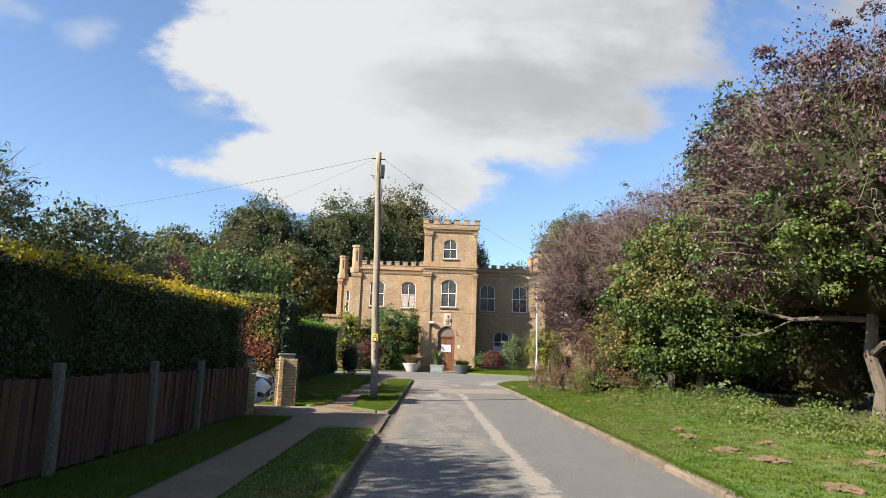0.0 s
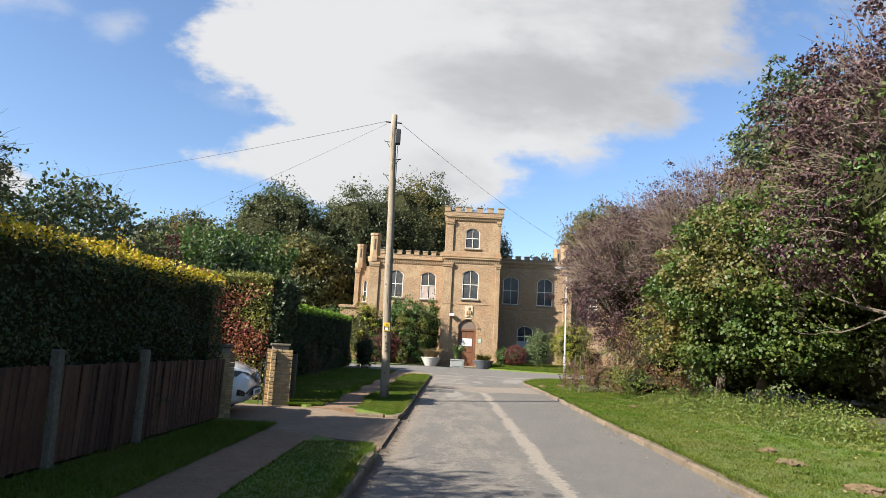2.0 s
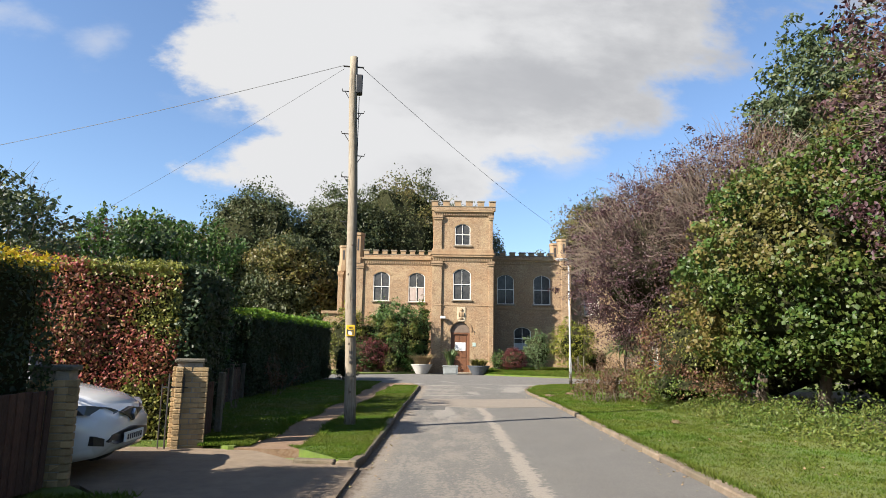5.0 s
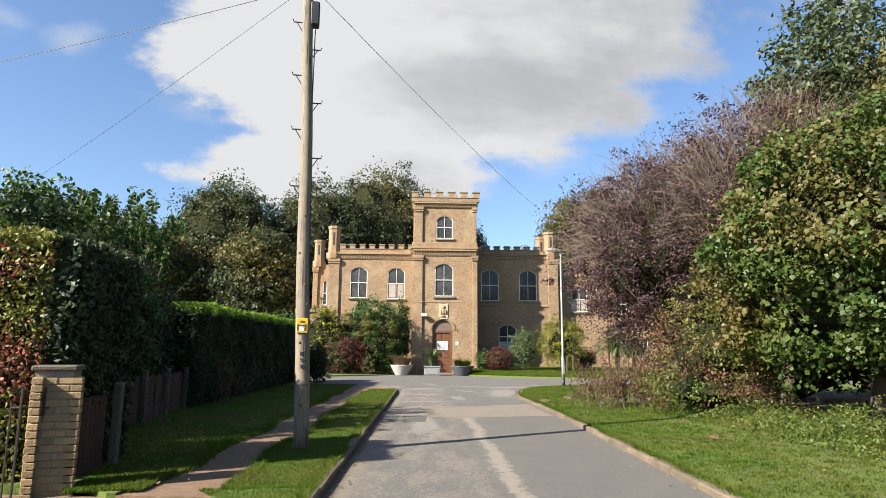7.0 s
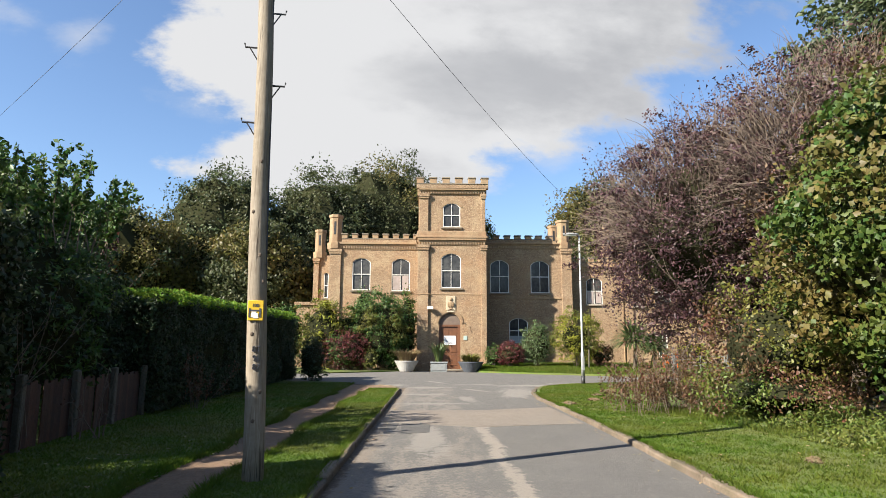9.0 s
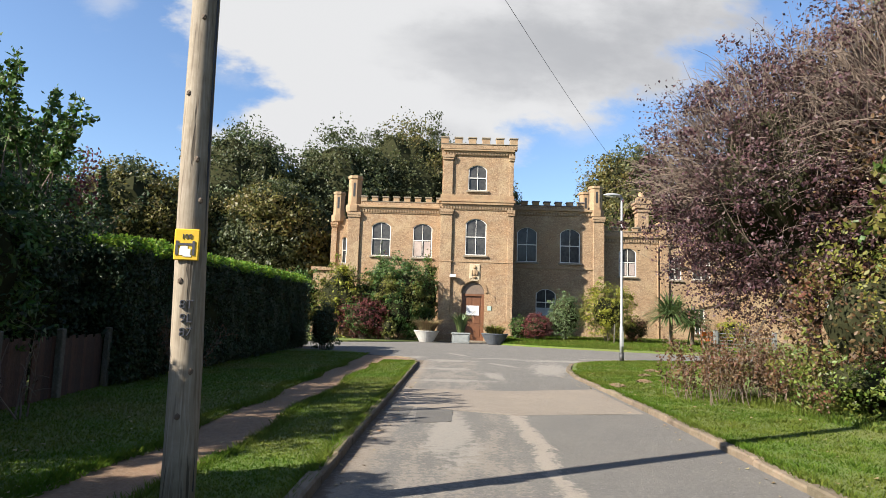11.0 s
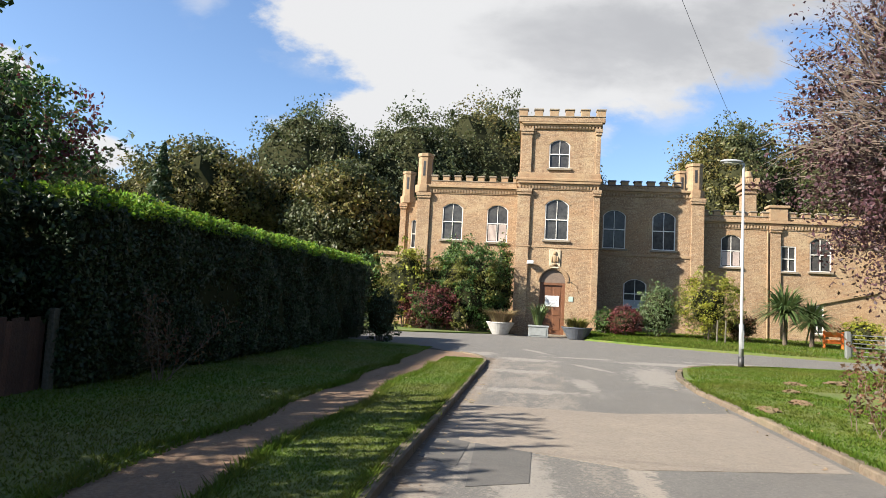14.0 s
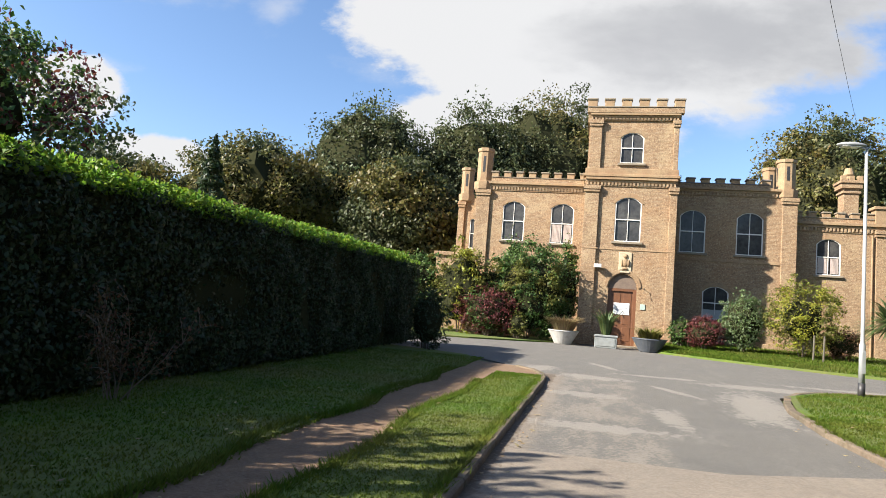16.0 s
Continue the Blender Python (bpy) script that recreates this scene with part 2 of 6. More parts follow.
        d = m("ADD", d, m("ADD", m("MULTIPLY", m("SUBTRACT", grit, 0.5), 1.9), m("MULTIPLY", m("SUBTRACT", streak, 0.5), 1.6)))
        last = paint(last, step(d, 0.12, 0.42, 0.8), (0.22, 0.20, 0.172))
    far = step(m("SUBTRACT", sep.outputs[1], 24.5), 0.0, 1.0, 0.35)
    last = paint(last, m("MULTIPLY", far, step(streak, 0.53, 0.66, 1.0)), (0.185, 0.168, 0.148))
    # stone chips and dark bitumen specks, and soil washed along the kerb
    speck = noise_of(42.0, 3, geo.outputs["Position"])
    last = paint(last, step(speck, 0.56, 0.66, 0.55), (0.235, 0.21, 0.18))
    last = paint(last, step(m("SUBTRACT", 1.0, speck), 0.57, 0.68, 0.6), (0.045, 0.042, 0.038))
    last = paint(last, m("MULTIPLY", step(m("SUBTRACT", 0.17, m("ADD", u, m("MULTIPLY", m("SUBTRACT", grit, 0.5), 0.5))), 0.0, 0.12, 0.85), m("MULTIPLY", near, step(chips, 0.3, 0.5, 1.0))), (0.070, 0.045, 0.026))
    l.new(last, p.inputs["Base Color"])
    return mt


# worn places in the road: middle, half sizes, slant
WORN = [(4.58, 28.9, 0.34, 1.2, 0.1), (3.5, 31.0, 1.0, 0.5, 0.0), (5.7, 33.0, 0.22, 1.2, -0.3), (4.2, 34.6, 1.1, 0.7, 0.0), (5.2, 38.5, 0.22, 1.6, -0.2), (3.2, 27.4, 1.2, 0.4, 0.0), (6.4, 36.4, 1.6, 0.4, 0.0),
        (6.9, 31.6, 0.75, 3.4, 0.28), (8.9, 35.6, 2.4, 0.8, 0.3), (12.6, 37.3, 3.4, 0.45, 0.0), (3.0, 36.0, 0.5, 1.5, 0.2), (2.2, 20.5, 0.4, 2.2, 0.15), (2.6, 33.0, 0.3, 2.4, 0.15)]
def timber_mat(name, base, pale, dark):
    """Weathered round timber: long upright grain, drying cracks and pale worn faces."""
    mt = mat(name, base, 0.88, [(dark, 0.35), (pale, 0.45)], 1.6, 0)
    n, l = mt.node_tree.nodes, mt.node_tree.links
    p, geo = n["Principled BSDF"], n["Geometry"]
    last = p.inputs["Base Color"].links[0].from_socket
    mp = n.new("ShaderNodeMapping")
    mp.inputs["Scale"].default_value = (1.0, 1.0, 0.035)
    l.new(geo.outputs["Position"], mp.inputs[0])
    height = None
    for scale, lo, hi, amount, c in ((70.0, 0.5, 0.66, 0.7, pale), (48.0, 0.55, 0.66, 0.75, dark), (22.0, 0.62, 0.66, 0.85, [v * 0.4 for v in dark])):
        t = n.new("ShaderNodeTexNoise")
        t.inputs["Scale"].default_value, t.inputs["Detail"].default_value = scale, 4
        l.new(mp.outputs[0], t.inputs[0])
        r = n.new("ShaderNodeMapRange")
        r.inputs["From Min"].default_value, r.inputs["From Max"].default_value, r.inputs["To Max"].default_value = lo, hi, amount
        l.new(t.outputs[0], r.inputs["Value"])
        mx = n.new("ShaderNodeMixRGB")
        l.new(r.outputs[0], mx.inputs[0]), l.new(last, mx.inputs[1])
        mx.inputs[2].default_value = (*c, 1)
        last, height = mx.outputs[0], r.outputs[0]
    b = n.new("ShaderNodeBump")
    b.invert = True
    b.inputs["Strength"].default_value, b.inputs["Distance"].default_value = 0.5, 0.006
    l.new(height, b.inputs["Height"]), l.new(b.outputs[0], p.inputs["Normal"])
    l.new(last, p.inputs["Base Color"])
    return mt


M = {
    "asphalt": asphalt_mat(),
    "patch": mat("pale_patch", (0.176, 0.144, 0.112), 0.92, [((0.230, 0.191, 0.148), 0.6), ((0.115, 0.099, 0.079), 0.6), ((0.144, 0.122, 0.101), 0.5), ((0.259, 0.223, 0.180), 0.5)], 1.5, 0.5, 150),
    "patch_dark": mat("dark_patch", (0.068, 0.065, 0.060), 0.92, [((0.089, 0.083, 0.075), 0.7), ((0.119, 0.106, 0.089), 0.4), ((0.051, 0.048, 0.045), 0.5), ((0.102, 0.093, 0.085), 0.4)], 2, 0.5, 150),
    "path": mat("path_tarmac", (0.172, 0.098, 0.052), 0.95, [((0.225, 0.145, 0.085), 0.7), ((0.085, 0.052, 0.03), 0.65), ((0.12, 0.075, 0.042), 0.6), ((0.26, 0.19, 0.13), 0.5)], 1.6, 0.7, 110),
    "drive": mat("drive_tarmac", (0.165, 0.118, 0.076), 0.95, [((0.22, 0.165, 0.11), 0.7), ((0.10, 0.072, 0.048), 0.6), ((0.13, 0.1, 0.07), 0.5)], 0.9, 0.5, 130),
    "kerb": mat("kerb_stone", (0.150, 0.108, 0.072), 0.94, [((0.070, 0.050, 0.030), 0.85), ((0.20, 0.165, 0.125), 0.5), ((0.085, 0.075, 0.04), 0.6)], 3.0, 0.7, 60, rand=0.22),
    "turf": mat("turf", (0.073, 0.121, 0.010), 0.95, [((0.121, 0.142, 0.019), 0.8), ((0.038, 0.068, 0.008), 0.7), ((0.121, 0.103, 0.035), 0.6)], 0.9, 0.9, 60),
    "field": mat("far_grass", (0.10, 0.13, 0.035), 0.95, [((0.14, 0.16, 0.05), 0.6), ((0.07, 0.09, 0.03), 0.6)], 0.3, 0.5, 20),
    "soil": mat("bare_soil", (0.122, 0.072, 0.040), 0.97, [((0.061, 0.072, 0.018), 0.9), ((0.158, 0.108, 0.068), 0.5)], 5, 0.9, 45),
    "litter": mat("leaf_litter", (0.07, 0.05, 0.03), 0.97, [((0.04, 0.035, 0.02), 0.7)], 2, 0.8, 30),
    "blade": mat("grass_blade", (0.071, 0.130, 0.012), 0.8, [((0.142, 0.158, 0.027), 0.75), ((0.049, 0.093, 0.009), 0.6), ((0.139, 0.125, 0.038), 0.5)], 0.9, 0, island=0.25, translucent=0.45, spec=0.1, hue=0.02),
    "brick": brick_mat("buff_brick", (0.312, 0.201, 0.113), (0.202, 0.120, 0.066), (0.291, 0.235, 0.158), (0.155, 0.101, 0.056)),
    "stone": mat("buff_stone", (0.288, 0.194, 0.108), 0.88, [((0.158, 0.108, 0.065), 0.8), ((0.360, 0.266, 0.158), 0.6), ((0.238, 0.122, 0.061), 0.5)], 2.6, 0.3, 25),
    "cap": mat("weathered_coping", (0.216, 0.176, 0.126), 0.9, [((0.115, 0.101, 0.083), 0.8), ((0.302, 0.245, 0.173), 0.5)], 2.2, 0.4, 25),
    "dentil": mat("dentil_brick", (0.338, 0.238, 0.144), 0.88, [((0.245, 0.173, 0.104), 0.7)], 3, 0.3, 25, island=0.15),
    "white": mat("white_paint", (0.624, 0.616, 0.592), 0.5, [((0.480, 0.468, 0.440), 0.5)], 3, 0.1, 30),
    "pane": mat("window_glass", (0.045, 0.045, 0.045), 0.06, [((0.10, 0.095, 0.088), 0.7), ((0.02, 0.02, 0.02), 0.6)], 0.8, 0.12, 3.0, spec=0.25),
    "curtain": mat("net_curtain", (0.440, 0.368, 0.328), 0.8, [((0.336, 0.264, 0.232), 0.6)], 4, 0.2, 12),
    "door_wood": mat("oak_door", (0.135, 0.055, 0.024), 0.5, [((0.09, 0.036, 0.017), 0.7), ((0.20, 0.09, 0.04), 0.4)], 3, 0.2, 20),
    "arch_panel": mat("weathered_arch_panel", (0.150, 0.108, 0.082), 0.85, [((0.10, 0.072, 0.056), 0.7), ((0.20, 0.15, 0.11), 0.4)], 3, 0.3, 25),
    "plaque": mat("pale_carved_stone", (0.46, 0.38, 0.26), 0.85, [((0.34, 0.26, 0.17), 0.6)], 6, 0.4, 40),
    "gate": mat("dull_galvanised", (0.20, 0.21, 0.20), 0.55, [((0.13, 0.13, 0.12), 0.6)], 6, 0.2, 40, metal=0.3),
    "lintel": mat("lead_and_coping_shade", (0.120, 0.104, 0.100), 0.7, [((0.168, 0.140, 0.124), 0.7)], 2, 0.2, 20),
    "sash": mat("old_white_sash", (0.66, 0.63, 0.58), 0.5, [((0.48, 0.44, 0.39), 0.5)], 4, 0.1, 30),
    "print": mat("faded_print", (0.42, 0.42, 0.44), 0.7, bump=0),
    "notice": mat("paper", (0.612, 0.612, 0.605), 0.7, bump=0),
    "ink": mat("ink", (0.04, 0.04, 0.05), 0.7, bump=0),
    "green_sign": mat("green_sign", (0.336, 0.416, 0.368), 0.5, bump=0),
    "fence": mat("weathered_board", (0.062, 0.024, 0.013), 0.85, [((0.085, 0.045, 0.027), 0.7), ((0.035, 0.016, 0.010), 0.6)], 2.5, 0.5, 35, rand=0.35),
    "concrete": mat("mossy_concrete", (0.105, 0.088, 0.064), 0.92, [((0.068, 0.066, 0.044), 0.7), ((0.20, 0.18, 0.145), 0.5), ((0.05, 0.045, 0.03), 0.4)], 5, 0.6, 50),
    "pole": timber_mat("grey_timber", (0.195, 0.160, 0.115), (0.275, 0.235, 0.180), (0.115, 0.088, 0.060)),
    "knot": mat("timber_knot", (0.09, 0.065, 0.045), 0.9, bump=0.2),
    "iron": mat("dark_iron", (0.05, 0.05, 0.052), 0.55, [((0.10, 0.07, 0.05), 0.5)], 8, 0.2, 50, metal=0.6),
    "wire": mat("black_cable", (0.03, 0.03, 0.033), 0.6, bump=0),
    "yellow": mat("yellow_plate", (0.66, 0.41, 0.015), 0.5, [((0.48, 0.29, 0.02), 0.6)], 9, 0.05, 30),
    "galv": mat("grey_column_paint", (0.340, 0.348, 0.348), 0.5, [((0.255, 0.264, 0.264), 0.5)], 3, 0.1, 40, metal=0.2),
    "black": mat("black_paint", (0.02, 0.02, 0.022), 0.5, [((0.05, 0.045, 0.04), 0.5)], 9, 0.1, 40),
    "lamp_glass": mat("lamp_cover", (0.75, 0.75, 0.72), 0.2, bump=0),
    "pier_brick": mat("pier_brick", (0.315, 0.215, 0.105), 0.9, [((0.21, 0.135, 0.065), 0.7), ((0.37, 0.275, 0.15), 0.4)], 9, 0.5, 60, rand=0.28),
    "mortar": mat("mortar", (0.238, 0.209, 0.166), 0.95, [((0.173, 0.151, 0.122), 0.6)], 9, 0.5, 90),
    "car": mat("white_car_paint", (0.680, 0.680, 0.680), 0.25, bump=0, coat=1.0, spec=0.5),
    "car_black": mat("black_trim", (0.02, 0.02, 0.022), 0.35, bump=0),
    "rubber": mat("tyre_rubber", (0.025, 0.025, 0.025), 0.85, bump=0.2),
    "alloy": mat("alloy", (0.5, 0.5, 0.52), 0.3, metal=0.9, bump=0),
    "headlight": mat("headlight_glass", (0.102, 0.111, 0.128), 0.05, bump=0, spec=0.9),
    "plate": mat("number_plate", (0.697, 0.697, 0.680), 0.4, bump=0),
    "pot_white": mat("white_planter", (0.422, 0.408, 0.381), 0.7, [((0.272, 0.252, 0.224), 0.6)], 5, 0.2, 40),
    "pot_grey": mat("lead_planter", (0.223, 0.236, 0.229), 0.7, [((0.155, 0.161, 0.155), 0.6)], 5, 0.2, 40),
    "pot_dark": mat("slate_planter", (0.07, 0.08, 0.095), 0.5, [((0.12, 0.12, 0.125), 0.5)], 5, 0.2, 40),
    "bark": mat("bark", (0.090, 0.067, 0.048), 0.95, [((0.051, 0.038, 0.029), 0.7), ((0.128, 0.106, 0.077), 0.5)], 4, 0.8, 25),
    "twig": mat("twig", (0.148, 0.112, 0.084), 0.9, [((0.112, 0.076, 0.064), 0.6)], 3, 0.2, 30),
    "orange": mat("orange_plastic", (0.80, 0.17, 0.03), 0.5, bump=0),
    "white_plastic": mat("white_plastic", (0.8, 0.8, 0.8), 0.5, bump=0),
    # near-black colour of the solid cores, standing for shade deep in foliage
    "core": mat("inner_foliage_shade", (0.026, 0.027, 0.014), 1.0, [((0.034, 0.036, 0.017), 0.6)], 3, 0.6, 14, spec=0.0),
    # foliage
    "hedge_gold": leaf_mat("golden_privet", (0.044, 0.065, 0.023), (0.075, 0.081, 0.021), 0.7),
    "gold_tip": leaf_mat("golden_tips", (0.407, 0.296, 0.015), (0.311, 0.281, 0.022), 0.6, 0.25),
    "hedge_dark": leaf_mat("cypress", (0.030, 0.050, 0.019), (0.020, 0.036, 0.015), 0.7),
    # cypress green brightened, so the sun on the hedge top is in the colour
    "hedge_lit_crest": leaf_mat("cypress_painted_sunlight", (0.155, 0.259, 0.026), (0.104, 0.178, 0.022), 0.6, 0.35, translucent=0.5),
    "beech_red": leaf_mat("copper_beech", (0.250, 0.080, 0.048), (0.20, 0.105, 0.045), 0.6, 0.5, 0.03, 1.5),
    "beech_green": leaf_mat("green_beech", (0.205, 0.205, 0.038), (0.125, 0.135, 0.03), 0.7, 0.45, 0.03, 1.5),
    "laurel": leaf_mat("laurel", (0.051, 0.098, 0.021), (0.085, 0.136, 0.030), 0.6),
    "maple": leaf_mat("maple", (0.048, 0.086, 0.016), (0.100, 0.106, 0.019), 0.7, 0.3, 0.03, 0.5),
    "hazel": leaf_mat("hazel", (0.111, 0.122, 0.022), (0.148, 0.118, 0.026), 0.7, 0.4),
    "plum": leaf_mat("purple_plum", (0.057, 0.026, 0.030), (0.083, 0.048, 0.041), 0.7, 0.5, 0.03, 0.8, translucent=0.2),
    "oak": leaf_mat("oak", (0.050, 0.063, 0.022), (0.080, 0.082, 0.027), 0.7, 0.24, 0.02, 0.25),
    "oak_gold": leaf_mat("turning_oak", (0.105, 0.098, 0.026), (0.135, 0.100, 0.026), 0.7, 0.28, 0.03, 0.25),
    "ash": leaf_mat("grey_ash", (0.056, 0.078, 0.030), (0.081, 0.096, 0.041), 0.7, 0.4, 0.02, 0.3),
    "bramble": leaf_mat("bramble", (0.072, 0.106, 0.016), (0.128, 0.130, 0.028), 0.7, 0.4),
    "weed": leaf_mat("pale_weeds", (0.098, 0.136, 0.025), (0.149, 0.147, 0.040), 0.7, 0.4),
    "red_shrub": leaf_mat("barberry", (0.096, 0.021, 0.022), (0.126, 0.044, 0.026), 0.6, 0.5),
    "palm": leaf_mat("cordyline", (0.074, 0.115, 0.037), (0.118, 0.148, 0.052), 0.5, 0.35),
    "yellow_shrub": leaf_mat("spotted_laurel", (0.222, 0.222, 0.022), (0.126, 0.148, 0.022), 0.6, 0.4),
    "rose": leaf_mat("flowering_shrub", (0.067, 0.111, 0.026), (0.311, 0.311, 0.266), 0.35, 0.4, 0.02, 9.0),
    "dry": leaf_mat("dry_grass", (0.266, 0.200, 0.104), (0.207, 0.148, 0.074), 0.6, 0.3),
    "rust": leaf_mat("rusty_shrub", (0.112, 0.054, 0.028), (0.072, 0.062, 0.024), 0.7, 0.4),
}


# ---- building blocks ----
def part(name, bm, material, parent=None, label="", smooth=False):
    """Links a bmesh, built in world places, as one mesh under its thing."""
    me = bpy.data.meshes.new(name)
    if parent is not None:
        o, base = parent, Vector((0, 0, 0))
        while o is not None:
            base += o.location
            o = o.parent
        bmesh.ops.translate(bm, verts=bm.verts, vec=-base)
    bm.to_mesh(me)
    bm.free()
    if smooth:
        me.polygons.foreach_set("use_smooth", [True] * len(me.polygons))
    me.materials.append(M[material])
    ob = new(name, me)
    if parent is not None:
        ob.parent = parent
    if label:
        tagged(ob, label)
    return ob


def thing(name, at, label, category, group="", kind=""):
    ob = new(name)
    ob.location = at
    return tagged(ob, label, category, group, kind)


def box(bm, x0, x1, y0, y1, z0, z1, m=None, bevel=0.0):
    vs = bmesh.ops.create_cube(bm, size=1.0)["verts"]
    for v in vs:
        v.co = Vector((x0 + (v.co.x + 0.5) * (x1 - x0), y0 + (v.co.y + 0.5) * (y1 - y0), z0 + (v.co.z + 0.5) * (z1 - z0)))
    if bevel:
        es = list({e for v in vs for e in v.link_edges})
        r = bmesh.ops.bevel(bm, geom=es, offset=bevel, segments=1, affect="EDGES")
        vs = list({v for f in r["faces"] for v in f.verts} | {v for v in vs if v.is_valid})
    if m is not None:
        bmesh.ops.transform(bm, matrix=m, verts=vs)
    return vs


def boxes(*bs, m=None, bevel=0.0):
    bm = bmesh.new()
    for b in bs:
        box(bm, *b, m=m, bevel=bevel)
    return bm


def tube(bm, pts, radii, sides=8, cap=True):
    """A tapered round stem along pts."""
    rings = []
    for k, (p, r) in enumerate(zip(pts, radii)):
        p = Vector(p)
        d = (Vector(pts[min(k + 1, len(pts) - 1)]) - Vector(pts[max(k - 1, 0)])).normalized()
        a = d.orthogonal().normalized() if abs(d.z) < 0.95 else (Vector((1, 0, 0)) - d * d.x).normalized()
        b = d.cross(a)
        rings.append([bm.verts.new(p + (a * math.cos(t) + b * math.sin(t)) * r) for t in [2 * math.pi * i / sides for i in range(sides)]])
    for r0, r1 in zip(rings, rings[1:]):
        for i in range(sides):
            bm.faces.new((r0[i], r0[(i + 1) % sides], r1[(i + 1) % sides], r1[i]))
    if cap:
        bm.faces.new(rings[0][::-1]), bm.faces.new(rings[-1])
    return bm


def slab(name, outline, z0, z1, material, label, category, kind="structure", parent=None):
    """A flat sheet with thickness over an outline."""
    bm = bmesh.new()
    low = [bm.verts.new((x, y, z0)) for x, y in outline]
    top = [bm.verts.new((x, y, z1)) for x, y in outline]
    f = bm.faces.new(top)
    bm.faces.new(low[::-1])
    n = len(outline)
    for i in range(n):
        bm.faces.new((low[i], low[(i + 1) % n], top[(i + 1) % n], top[i]))
    bmesh.ops.recalc_face_normals(bm, faces=bm.faces)
    bmesh.ops.triangulate(bm, faces=[g for g in bm.faces if len(g.verts) > 4])
    ob = part(name, bm, material, parent)
    return tagged(ob, label, category, "", kind) if parent is None else ob


RNG = np.random.default_rng(7)


def mesh_from(name, verts, faces, material, smooth=False):
    me = bpy.data.meshes.new(name)
    nv, nf, k = len(verts), len(faces), faces.shape[1]
    me.vertices.add(nv)
    me.vertices.foreach_set("co", np.ascontiguousarray(verts, dtype=np.float32).ravel())
    me.loops.add(nf * k)
    me.loops.foreach_set("vertex_index", np.ascontiguousarray(faces, dtype=np.int32).ravel())
    me.polygons.add(nf)
    me.polygons.foreach_set("loop_start", np.arange(0, nf * k, k, dtype=np.int32))
    me.polygons.foreach_set("loop_total", np.full(nf, k, dtype=np.int32))
    me.update(calc_edges=True)
    me.materials.append(M[material])
    return me


def leaves(name, at, size, material, parent=None, out=None, droop=0.2, narrow=0.6, base=(0, 0, 0)):
    """Many folded leaves, one at each place; out: the way each one faces, roughly."""
    n = len(at)
    at = np.asarray(at, float)
    d = RNG.normal(size=(n, 3))
    if out is not None:
        d = d * 0.75 + np.asarray(out)
    d /= np.linalg.norm(d, axis=1)[:, None] + 1e-9
    a = RNG.normal(size=(n, 3))
    a[:, 2] -= droop
    a -= d * (a * d).sum(1)[:, None]
    a /= np.linalg.norm(a, axis=1)[:, None] + 1e-9
    b = np.cross(d, a)
    s = (size * RNG.uniform(0.6, 1.3, n))[:, None]
    tip, root, mid = at + a * s * 0.5, at - a * s * 0.5, at + d * s * -0.10
    v = np.stack([root, mid + b * s * narrow * 0.5, tip, mid - b * s * narrow * 0.5], 1).reshape(-1, 3) - np.asarray(base, float)
    i = np.arange(n)[:, None] * 4
    f = np.concatenate([i + [0, 1, 2], i + [0, 2, 3]])
    ob = new(name, mesh_from(name, v, f, material))
    ob["kind"] = "stuff"
    if parent is not None:
        ob.parent = parent
    return ob


def blob(center, radii, n, clumps, clump_r, shell=0.75, low=-0.75, rough=0.25, seed=0):
    """Places and outward ways of leaves in an uneven crown made of clumps."""
    r = np.random.default_rng(seed)
    clumps, clump_r, shell = int(clumps * 2.6), clump_r * 0.72, shell - 0.12
    d = r.normal(size=(clumps * 3, 3))
    d /= np.linalg.norm(d, axis=1)[:, None]
    d = d[d[:, 2] > low][:clumps]
    k = len(d)
    rad = (shell + (1 - shell) * r.uniform(0, 1, k) + r.normal(size=k) * rough * 0.4)[:, None]
    c = np.asarray(center) + d * rad * np.asarray(radii)
    cr = clump_r * r.uniform(0.55, 1.35, k)
    which = r.integers(0, k, n)
    e = r.normal(size=(n, 3))
    e /= np.linalg.norm(e, axis=1)[:, None]
    e[:, 2] = np.where((e[:, 2] < -0.3) & (r.uniform(size=n) < 0.6), -e[:, 2] * 0.5, e[:, 2])
    p = c[which] + e * (cr[which] * r.uniform(0.3, 1.0, n) ** 0.5)[:, None] * np.array([1, 1, 0.75])
    loose = r.uniform(size=n) < 0.28
    f = r.normal(size=(n, 3))
    f /= np.linalg.norm(f, axis=1)[:, None]
    wave = 1 + 0.16 * np.sin(f[:, 0] * 7 + seed) * np.cos(f[:, 1] * 6 + seed * 2) + 0.1 * np.sin(f[:, 2] * 9 + f[:, 0] * 5)
    q = np.asarray(center) + f * (wave * r.uniform(0.72, 1.04, n))[:, None] * np.asarray(radii)
    loose &= f[:, 2] > low
    p = np.where(loose[:, None], q, p)
    return p, e * 0.8 + d[which] * 0.5, c


